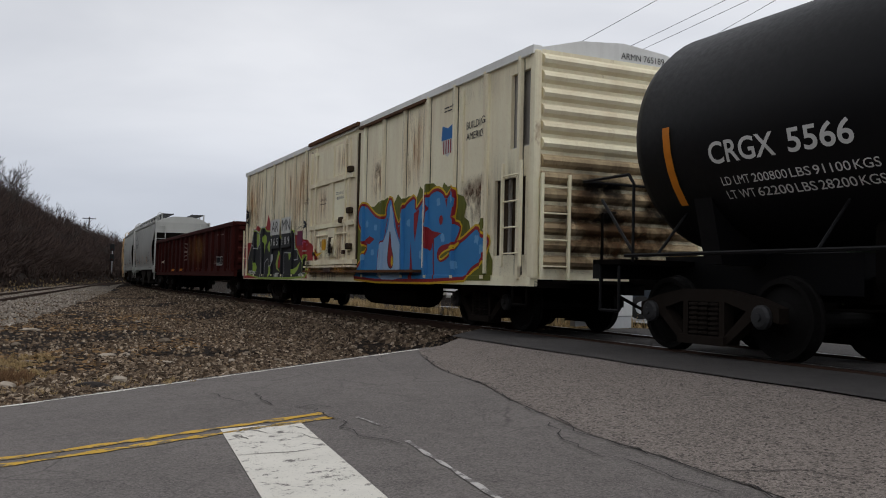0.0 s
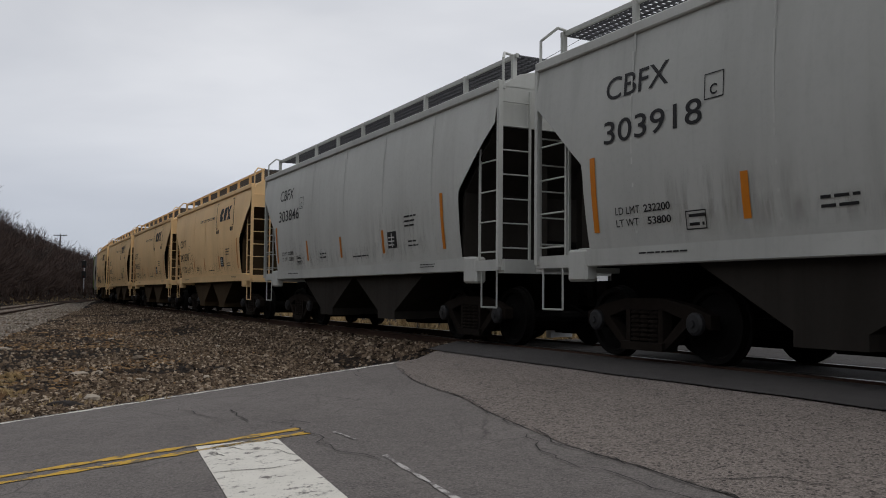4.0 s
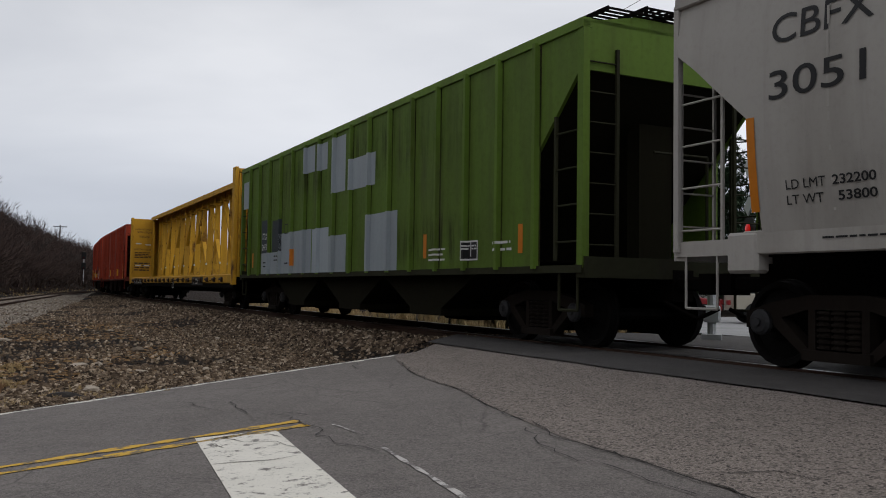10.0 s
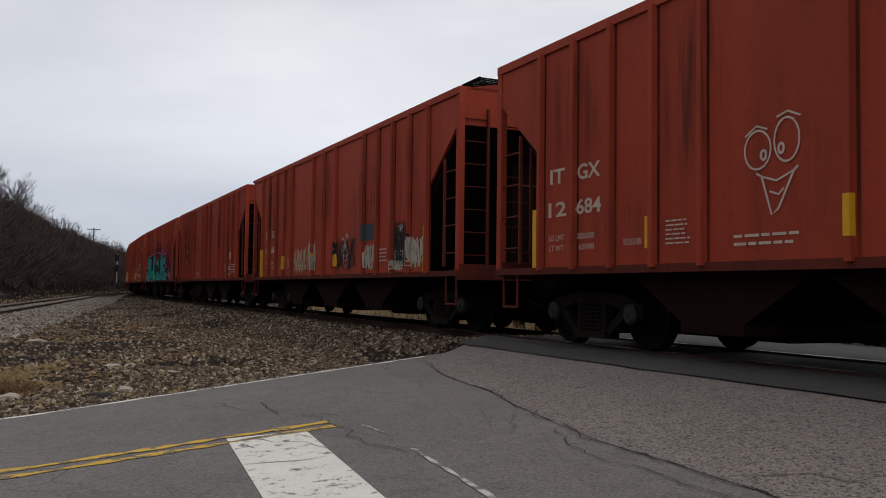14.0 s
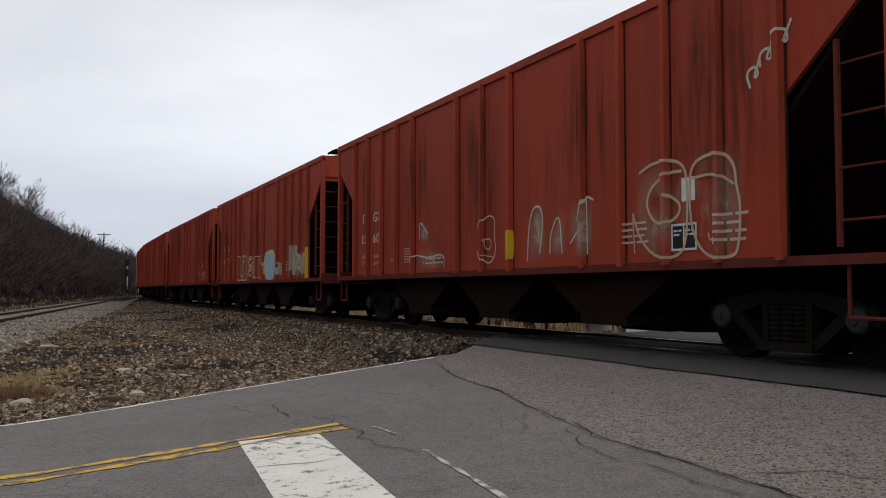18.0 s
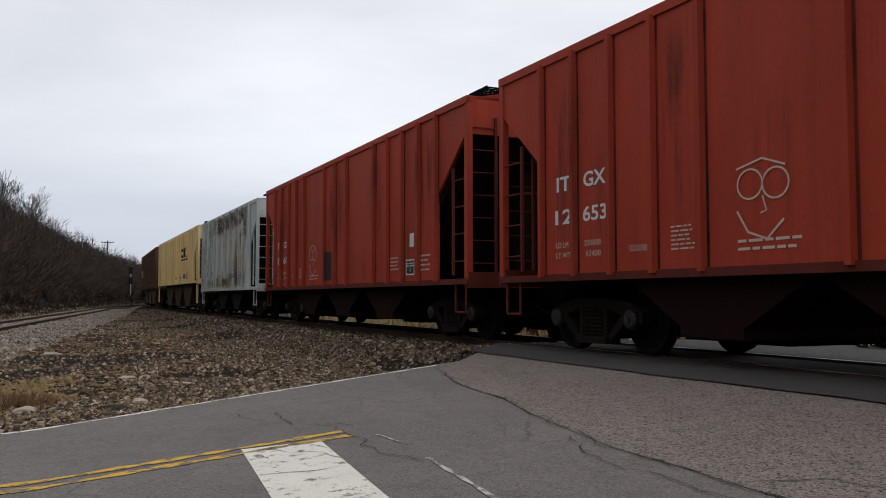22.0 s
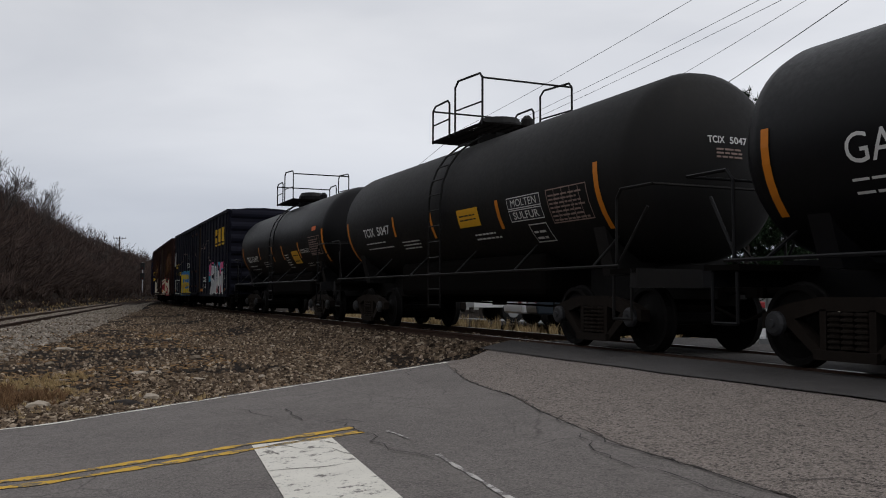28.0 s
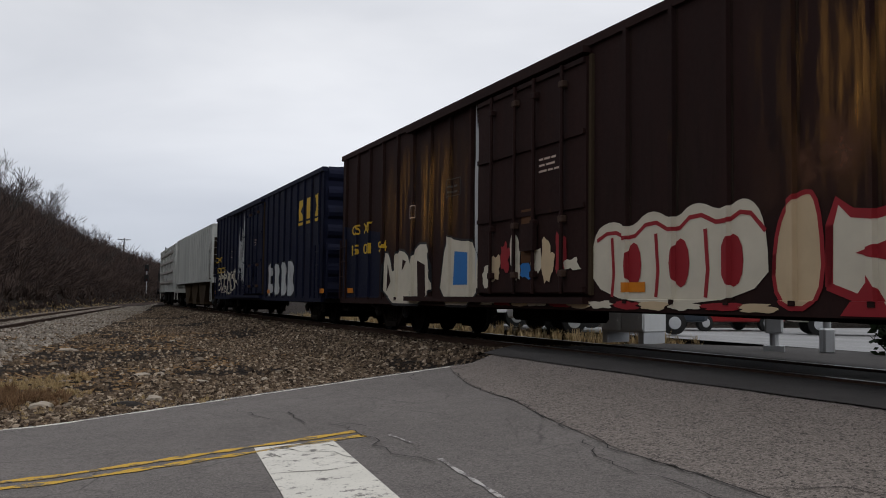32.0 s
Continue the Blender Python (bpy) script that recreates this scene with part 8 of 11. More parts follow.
            forms += ([(-0.52, 2.39), (-0.32, 2.29), (-0.44, 1.81), (-0.28, 1.63), (-0.45, 1.31), (-0.53, 1.03), (-0.78, 1.03), (-0.78, 1.49), (-0.64, 1.99)], [(-0.04, 2.18), (0.26, 2.34), (0.66, 2.25), (0.75, 2.09), (0.47, 2.01), (0.37, 1.86), (0.75, 1.75), (0.88, 1.56), (0.74, 1.26), (0.46, 1.04), (-0.29, 1.04), (-0.33, 1.55), (0.18, 1.56), (0.33, 1.63), (0.03, 1.81)],
                      [(0.96, 2.07), (1.09, 2.28), (1.34, 2.28), (1.56, 2.08), (1.58, 1.72), (1.52, 1.44), (1.33, 1.17), (1.01, 1.03), (0.6, 1.03), (0.81, 1.26), (1.01, 1.55)], [(1.07, 1.03), (1.45, 1.24), (1.69, 1.36), (2.03, 1.38), (2.25, 1.3), (2.19, 1.17), (2.03, 1.03)])
            forms += ([(1.41, 2.24), (1.59, 2.49), (1.71, 2.55), (1.88, 2.35), (1.91, 1.97), (2.13, 2.08), (2.28, 2.0), (2.2, 1.71), (2.31, 1.46), (2.2, 1.34), (1.98, 1.52), (1.81, 1.43), (1.6, 1.62), (1.58, 2.0)], [(2.34, 1.36), (2.61, 1.38), (2.9, 1.24), (3.13, 1.03), (2.65, 1.03), (2.4, 1.03)], [(2.11, 2.54), (2.2, 2.61), (2.38, 2.61), (2.54, 2.54), (2.56, 2.46), (2.46, 2.4), (2.27, 2.4), (2.14, 2.46)])
            forms += ([(2.45, 2.11), (2.63, 2.32), (2.78, 2.34), (2.89, 2.28), (2.97, 2.42), (3.23, 2.41), (3.19, 1.9), (3.01, 1.86), (2.87, 1.93), (2.82, 1.78), (3.1, 1.75), (3.14, 1.63), (2.81, 1.5), (3.05, 1.39), (3.27, 1.52), (3.45, 1.69), (4.19, 1.12), (4.3, 1.03), (3.13, 1.03), (2.9, 1.24), (2.61, 1.38), (2.36, 1.53), (2.57, 1.77)],)
            for q, form in enumerate(forms):
                drawn(k, car, form, SPRAY["teal"], SPRAY["black"], 0.045, 0.0135 + q * 0.0006, "graffiti", "teal sprayed letter with a black edge", 1)
                mid_x = sum(x for x, z in form) / len(form)
                low_z, top_z = min(z for x, z in form), max(z for x, z in form)
                k.decal("graffiti_shade", smear(mid_x - 0.22, mid_x + 0.22, low_z + 0.03, low_z + (top_z - low_z) * 0.40, 60 + q, 16, 0.4), SPRAY["deepteal"], car, 0.0145 + q * 0.0006)
            k.decal("graffiti_gap", join(shape(rounded([(1.22, 1.62), (1.20, 1.9), (1.27, 2.05), (1.34, 1.85), (1.30, 1.65)])), shape([(2.34 + 0.10 * math.cos(q * 0.524), 2.505 + 0.045 * math.sin(q * 0.524)) for q in range(12)]), shape([(-5.0, 1.30), (-4.85, 1.75), (-4.75, 1.3)]), shape(rounded([(-1.3, 1.85), (-1.15, 2.0), (-1.08, 1.9)]))), SPRAY["black"], car, 0.0225)
            for x, z, rx, rz in ((1.60, 1.16, 0.33, 0.13), (3.97, 1.22, 0.20, 0.17), (0.22, 1.18, 0.16, 0.13), (-4.39, 1.16, 0.12, 0.11), (-2.82, 1.13, 0.12, 0.08), (-2.18, 1.14, 0.11, 0.09)):
                k.decal("spray_bubble", stroke([(x + rx * (1 + 0.16 * math.sin(q * 2.1)) * math.cos(q * 0.349), z + rz * (1 + 0.16 * math.sin(q * 2.1)) * math.sin(q * 0.349)) for q in range(19)], 0.022), SPRAY["flame"], car, 0.0235)
                k.decal("spray_bubble", bars(x - rx * 0.6, z - rz * 0.5, rx * 1.2, rz, 2, 0.4, 3), SPRAY["deepteal"], car, 0.0235)
            for x, z in ((1.32, 2.31), (-0.12, 1.74), (3.45, 1.70)):
                k.decal("spray_sparkle", shape([(x - 0.14, z), (x - 0.02, z + 0.02), (x, z + 0.12), (x + 0.02, z + 0.02), (x + 0.14, z), (x + 0.02, z - 0.02), (x, z - 0.12), (x - 0.02, z - 0.02)]), SPRAY["white"], car, 0.0245, "small white sprayed star")
            scrawl(k, car, 5.35, 5.70, 1.15, 2.35, M["slate"], 31, 0.011, 7)
        elif kind == "outline":
            soiled(k, car, ((3.95, 4.95, 1.05, 2.3, "spray_film"), (4.85, 5.75, 1.05, 2.3, "spray_film"), (1.3, 1.95, 1.1, 2.05, "spray_film"), (2.0, 2.45, 1.2, 1.9, "spray_film"), (2.5, 3.1, 1.15, 2.0, "spray_film"), (2.6, 3.05, 1.15, 1.9, "spray_film"), (-2.6, -2.1, 1.6, 2.0, "spray_film"), (-2.8, -1.5, 1.1, 1.5, "spray_film"), (3.85, 4.3, 1.3, 1.8, "spray_film")), "graffiti_mist")
            hollow = (([(4.81, 2.06), (4.56, 2.07), (4.24, 1.92), (4.17, 1.7), (4.37, 1.48), (4.72, 1.53), (4.8, 1.7), (4.55, 1.83)], 0.035, "cream"), ([(4.05, 2.12), (4.29, 2.21), (4.64, 2.21), (4.85, 2.12), (4.90, 1.91), (4.89, 1.36), (4.79, 1.12), (4.36, 1.10), (4.04, 1.35), (3.92, 1.66)], 0.034, "cream"),
                      ([(4.93, 1.74), (4.95, 2.1), (5.21, 2.19), (5.48, 2.17), (5.62, 2.03), (5.64, 1.83)], 0.036, "cream"), ([(5.64, 1.83), (5.70, 1.62), (5.67, 1.16), (5.56, 1.08), (5.19, 1.09), (4.97, 1.36), (4.93, 1.74)], 0.034, "cream"), ([(4.97, 1.96), (5.36, 1.98), (5.61, 1.83)], 0.030, "cream"), ([(5.22, 1.35), (5.25, 1.25), (5.32, 1.34), (5.38, 1.22)], 0.016, "bone"), ([(3.92, 1.66), (3.95, 1.18)], 0.022, "cream"),
                      ([(1.42, 1.16), (1.45, 1.63), (1.57, 1.93), (1.80, 1.94), (1.86, 1.68), (1.76, 1.26)], 0.030, "bone"), ([(2.04, 1.25), (2.05, 1.53), (2.29, 1.83), (2.35, 1.24)], 0.026, "bone"), ([(2.55, 1.36), (2.83, 1.61), (2.91, 1.98), (3.10, 1.90)], 0.026, "bone"), ([(2.94, 1.96), (2.96, 1.21)], 0.028, "bone"),
                      ([(-0.09, 1.57), (-0.02, 1.83), (0.18, 1.93), (0.43, 1.87), (0.39, 1.62), (0.46, 1.31), (0.23, 1.14), (-0.03, 1.25), (-0.09, 1.57)], 0.022, "bone"), ([(0.05, 1.55), (0.30, 1.55), (0.28, 1.38), (0.08, 1.40), (0.05, 1.55)], 0.022, "cream"), ([(0.02, 1.30), (0.36, 1.26)], 0.018, "cream"), ([(-2.58, 1.7), (-2.58, 2.06), (-2.20, 1.77)], 0.026, "bone"), ([(-2.95, 1.15), (-2.88, 1.43), (-2.2, 1.32), (-1.48, 1.40), (-1.48, 1.14)], 0.024, "bone"),
                      ([(5.86, 2.76), (5.80, 2.92), (5.92, 2.98), (5.98, 2.88), (5.90, 2.84), (5.99, 3.04)], 0.030, "bone"), ([(6.00, 2.94), (5.98, 3.08), (6.12, 3.12), (6.16, 3.00), (6.06, 3.00), (6.18, 3.18)], 0.030, "bone"), ([(6.20, 3.06), (6.18, 3.22), (6.32, 3.26), (6.36, 3.12), (6.28, 3.12), (6.40, 3.32)], 0.030, "bone"))
            for pts, w, ink_ in hollow:
                k.decal("graffiti", stroke(bent(pts), w), SPRAY[ink_], car, 0.012, "thin hollow pale sprayed stroke")
            k.decal("graffiti", smear(0.79, 1.04, 1.19, 1.66, 41, 12, 0.1), SPRAY["yellow"], car, 0.011, "small yellow sprayed block")
        elif kind == "pale":
            piece(k, car, "Lil", -2.85, -1.7, 1.10, 1.95, M[mat], SPRAY["bone"], None, 0.0, 0.05, 0.010, 0, 0.9, 0.15, "graffiti", "pale outlined letters")
            piece(k, car, "VaTi", -1.5, 0.75, 1.15, 1.85, M[mat], SPRAY["bone"], None, 0.0, 0.045, 0.010, 0, 1.0, 0.2, "graffiti", "pale outlined letters")
            k.decal("graffiti_cloud", smear(0.85, 2.60, 1.06, 1.98, 33, 34, 0.22), SPRAY["bone"], car, 0.009)
            k.decal("graffiti", smear(0.98, 2.50, 1.07, 1.90, 34, 30, 0.25), SPRAY["sky"], car, 0.012, "pale blue sprayed patch")
            scrawl(k, car, 4.3, 4.9, 1.1, 2.05, SPRAY["bone"], 23, 0.05)
            scrawl(k, car, 5.2, 5.8, 1.1, 1.8, SPRAY["bone"], 24, 0.05)
            scrawl(k, car, 2.85, 3.4, 1.15, 1.6, SPRAY["bone"], 25, 0.04)
    return roll_out(car, a, b)


red_hopper(194.02, 209.79, "red2", "12", "684", "oxide-red covered hopper car with a chalk doodle and yellow stripes", ("stripes", "doodle"))
red_hopper(211.2, 227.39, "red2", "12", "661", "oxide-red covered hopper car with many small tags", ("stripes", "tags"))
red_hopper(228.62, 244.8, "red", "12", "647", "plain oxide-red covered hopper car with white lettering")
red_hopper(245.93, 262.08, "red2", "12", "644", "oxide-red covered hopper car with a large teal graffiti piece", ("teal",))
red_hopper(263.08, 279.43, "red2", "12", "601", "oxide-red covered hopper car with pale outlined graffiti", ("outline",))
red_hopper(280.89, 296.94, "red2", "12", "701", "oxide-red covered hopper car with white tags and a pale blue patch", ("stripes", "pale"))
red_hopper(298.1, 314.31, "red", "12", "692", "clean oxide-red covered hopper car with white lettering")
red_hopper(315.62, 331.73, "red", "12", "653", "oxide-red covered hopper car with a small chalk doodle", ("small_doodle",))
red_hopper(332.95, 349.0, "red", "12", "65", "oxide-red covered hopper car with a black painted panel", ("small_doodle", "panel"))


def chalky_hopper():
    car = car_thing("covered_hopper", "chalky pale gray covered hopper car with rust stains", "hopper car", HOPPERS)
    a, b = 350.51, 363.27
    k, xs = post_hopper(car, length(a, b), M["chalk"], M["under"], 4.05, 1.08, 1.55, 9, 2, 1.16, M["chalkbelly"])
    soiled(k, car, ((-4.6, 4.6, 3.3, 4.05, "rust_cloud"), (-4.4, 4.4, 1.1, 1.7, "rust_cloud"), (0.8, 4.4, 1.2, 3.2, "rust_run"), (-4.4, -2.6, 1.2, 3.4, "rust_run"), (2.6, 4.4, 2.4, 3.9, "rust_cloud"), (-2.6, 2.4, 3.1, 4.05, "rust_cloud"), (2.2, 4.4, 3.4, 4.05, "rust_cloud"), (-4.2, -2.2, 2.6, 3.8, "dirt_run"), (-1.5, 4.4, 1.1, 2.3, "dirt_run"), (-0.6, 1.0, 2.2, 3.6, "rust_run"), (-4.4, 4.4, 1.1, 1.5, "rust_run")))
    letters(k, car, "RMGX", -4.46, -3.66, 1.95, 0.20, M["mark_black"], 0.02)
    letters(k, car, "33", -4.26, -3.80, 1.64, 0.18, M["mark_black"], 0.02)
    letters(k, car, "92", -3.15, -2.72, 1.64, 0.18, M["mark_black"], 0.02)
    for x, z, w, h, n in ((-4.2, 1.25, 0.5, 0.22, 3), (-3.1, 1.25, 0.5, 0.25, 3), (-0.8, 1.2, 0.8, 0.3, 5), (2.6, 1.2, 0.6, 0.3, 4)):
        small_print(k, car, x, z, w, h, n, M["slate"], int(x * 10) + 60)
    lube_box(k, car, 1.6, 1.45, 0.4, 0.4)
    return roll_out(car, a, b)


chalky_hopper()


def cream_hopper():
    car = car_thing("covered_hopper", "cream covered hopper car with deep, dirty, darkly shaded belly and black lettering", "hopper car", HOPPERS)
    a, b = 364.5, 383.66
    k, xs = post_hopper(car, length(a, b), M["cream"], M["under"], 4.12, 1.52, 1.55, 19, 3, 1.27, M["soot_shade"])
    for t, x0, x1, z in (("CS", -6.60, -6.18, 2.82), ("XT", -5.80, -5.38, 2.82), ("25", -6.60, -6.18, 2.38), ("24", -5.80, -5.38, 2.38), ("79", -4.90, -4.50, 2.38)):
        letters(k, car, t, x0, x1, z, 0.18, M["mark_black"], 0.015)
    square(k, car, -4.1, 2.62, 0.3, 0.24, M["mark_black"], 0.014)
    # emblem as plain slabs with a bar beneath
    for i, pts in enumerate(([(0.06, 0.0), (0.42, 0.0), (0.42, 0.12), (0.20, 0.22), (0.42, 0.34), (0.40, 0.46), (0.06, 0.46), (0.0, 0.23)], [(0.02, 0.0), (0.40, 0.0), (0.42, 0.20), (0.40, 0.46), (0.04, 0.46), (0.0, 0.28)],
                             [(0.0, 0.0), (0.44, 0.0), (0.30, 0.23), (0.44, 0.46), (0.0, 0.46), (0.14, 0.23)])):
        k.decal("emblem", join(blob([(3.02 + i * 0.82 + x, 2.82 + z) for x, z in pts]), blob([(3.0 + i * 0.82, 2.66), (3.48 + i * 0.82, 2.66), (3.48 + i * 0.82, 2.74), (3.0 + i * 0.82, 2.74)])), M["mark_black"], car, 0.010, "black railway emblem of three slabs")
    for x, z0, z1 in ((-7.5, 1.62, 2.45), (-5.25, 1.62, 2.1), (-1.78, 1.58, 2.08), (1.52, 1.62, 2.06), (7.3, 1.62, 2.45)):
        stripe(k, car, x, z0, z1, M["reflect_y"], 0.12)
    k.decal("placard", ringed(2.62, 1.72, 0.28, 0.28, 0.02, 4), M["mark_black"], car, 0.010)
    scrawl(k, car, 2.50, 2.75, 1.58, 1.86, M["slate"], 5, 0.02, 5)
    for x, z, w, h, n in ((-6.6, 1.65, 0.4, 0.4, 4), (-5.8, 1.75, 0.4, 0.2, 2), (-1.2, 1.75, 0.4, 0.2, 3), (0.6, 1.75, 0.4, 0.15, 3), (5.0, 1.7, 0.5, 0.3, 4), (6.2, 1.65, 0.5, 0.3, 4)):
        small_print(k, car, x, z, w, h, n, M["mark_black"], int(x * 10) + 80)
    lube_box(k, car, 3.95, 1.70, 0.35, 0.3)
    roll_out(car, a, b)
    car = car_thing("covered_hopper", "rusty brown covered hopper car with stained side posts", "hopper car", HOPPERS)
    a, b = 385.25, 403.97
    k, xs = post_hopper(car, length(a, b), M["brown"], M["under"], 4.10, 1.45, 1.55, 19, 3, 1.27, M["brown"])
    small_print(k, car, -6.5, 2.4, 1.2, 0.6, 3, M[MARK], 4)
    lube_box(k, car, 4.9, 1.65, 0.35, 0.3)
    return roll_out(car, a, b)


cream_hopper()


def sulfur_tank(a, b, mat, mark, num, label, plate, top_brown=False, R=1.30, axis=2.49):
    car = car_thing("tank_car", label, "tank car", "tank cars")
    k = tank_car(car, length(a, b), M[mat], R, axis, 13.0, 0.62)
    w = M["mark_white"]
    big = mark == "GATX"
    z0, hh = (1.99, 0.29) if big else (2.08, 0.20)
    m0, m1, n0, n1 = {"GATX": (-4.76, -3.66, -3.45, -2.15), "TCIX": (-4.62, -3.86, -3.68, -2.86), "TILX": (-4.95, -4.18, -4.06, -2.98)}[mark]
    if mark == "TILX":
        z0 = 1.94
    letters(k, car, mark, m0, m1, z0, hh, w, 0.02)
    letters(k, car, num, n0, n1, z0, hh, w, 0.02)
    for text, y0, y1, z, th_ in ((mark, -0.34, -0.08, 2.72, 0.095), (num, 0.0, 0.30, 2.72, 0.095)):
        head_decal(car, "lettering", at(word(text, th_, y1 - y0, 0.02), y0, z), w, R, axis, 6.5, 0.62)
    head_decal(car, "small_print", bars(-0.22, 2.53, 0.48, 0.15, 3, 0.5, 11), M["mark_dim"], R, axis, 6.5, 0.62)
    for z, sd in ((z0 - 0.16, 1), (z0 - 0.28, 2)):
        small_print(k, car, m0, z, 1.7, 0.07, 1, w, sd)
    ends = (-5.60, 5.86) if mark == "TILX" else (-5.82, 5.28)
    for x, za, zb in ((ends[0], 1.58, 2.50), (-0.55 if plate else -1.05, 1.85, 2.35), (3.08 if mark == "TILX" else 2.30 if plate else 1.98, 1.85, 2.32), (ends[1], 1.66, 2.56), (-2.62, 2.00, 2.42), *(((0.92, 1.87, 2.32),) if mark == "TILX" else ())):
        stripe(k, car, x, za, zb, M["reflect"], 0.11)
    if mark == "TCIX":
        k.decal("placard", blob([(0.75, 1.96), (1.62, 1.96), (1.62, 2.28), (0.75, 2.28)]), M["reflect_y"], car, 0.010, "yellow warning placard")
        small_print(k, car, 0.83, 2.00, 0.72, 0.22, 3, M["mark_black"], 6)
        for text, z in (("MOLTEN", 2.16), ("SULFUR", 1.96)):
            k.decal("name_panel", blob([(2.72, z - 0.035), (3.78, z - 0.035), (3.78, z + 0.15), (2.72, z + 0.15)]), SPRAY["black"], car, 0.006)
            square(k, car, 2.72, z - 0.035, 1.06, 0.185, w, 0.014)
            letters(k, car, text, 2.84, 3.66, z, 0.115, w, 0.012)
        table = (3.98, 1.82, 1.10, 0.50)
        note = (3.20, 1.58, 0.55, 0.28)
    elif mark == "TILX":
        k.decal("placard", blob([(2.12, 1.70), (2.95, 1.70), (2.95, 2.08), (2.12, 2.08)]), M["reflect_y"], car, 0.010, "yellow warning placard")
        small_print(k, car, 2.20, 1.76, 0.66, 0.26, 3, M["mark_black"], 6)
        letters(k, car, "MOLTEN SULFUR", 3.26, 4.32, 1.98, 0.12, w, 0.010)
        k.decal("hazard_plate", blob([(4.86, 2.56), (5.29, 2.56), (5.29, 2.68), (4.86, 2.68)]), SPRAY["orange"], car, 0.010, "orange plate with a hazard number")
        letters(k, car, "2448", 4.93, 5.22, 2.58, 0.08, M["mark_black"], 0.0)
        head_decal(car, "hazard_plate", blob([(-0.18, 2.85), (0.16, 2.85), (0.16, 2.97), (-0.18, 2.97)]), SPRAY["orange"], R, axis, 6.5, 0.62, "orange plate with a hazard number")
        small_print(k, car, 1.15, 1.60, 0.62, 0.46, 6, w, 8)
        small_print(k, car, 3.45, 1.60, 0.70, 0.12, 2, w, 9)
        table = (4.43, 1.88, 1.20, 0.52)
        note = (4.32, 1.40, 0.54, 0.28)
    else:
        table = (3.72, 1.84, 1.5, 0.48)
        note = (2.75, 1.58, 0.7, 0.30)
    tx0, tz0, tw, th0 = table
    vs = join(frame_of(tx0, tz0, tw, th0, 0.016), bars(tx0 + 0.05, tz0 + 0.03, tw - 0.1, th0 - 0.08, 7, 0.42, 5), *[blob([(tx0 + i * tw / 5, tz0), (tx0 + i * tw / 5 + 0.012, tz0), (tx0 + i * tw / 5 + 0.012, tz0 + th0), (tx0 + i * tw / 5, tz0 + th0)]) for i in range(1, 5)])
    k.decal("test_table", vs, M["mark_dim"] if plate else w, car, 0.010, "white table of inspection dates")
    for x, z, ww, h, n, sd in ((-2.35 if plate else -1.9, 1.72, 1.2, 0.2, 3, 3), (1.2, 1.72, 1.0, 0.15, 2, 4)):
        if mark != "TILX" or x < 0:
            small_print(k, car, x, z, ww, h, n, w, sd)
    square(k, car, *note, w, 0.016)
    small_print(k, car, note[0] + 0.06, note[1] + 0.05, note[2] - 0.12, note[3] - 0.1, 2, w, 7)
    if top_brown:
        part("stain_band", lathe(bmesh.new(), [(R + 0.002, -1.15), (R + 0.006, -1.1), (R + 0.006, 0.55), (R + 0.002, 0.6)], "x", 48, (0, 0, axis)), M["brown"], car, "brown spill stain round the manway", True)
        k.decal("placard", frame_of(1.6, 2.05, 1.6, 0.45, 0.03), M["mark_gold"], car, 0.010)
        small_print(k, car, 1.7, 2.12, 1.4, 0.3, 3, M["mark_gold"], 9)
    return roll_out(car, a, b, 1.55)


sulfur_tank(405.31, 419.32, "black", "GATX", "30534", "glossy black tank car stained brown round its manway", False, True, 1.20, 2.36)
sulfur_tank(420.66, 434.67, "dusty", "TCIX", "5047", "dusty black tank car with white stencils and yellow placard", True)
sulfur_tank(436.01, 450.02, "black", "TILX", "150477", "black tank car with white stencils and orange stripes", True)


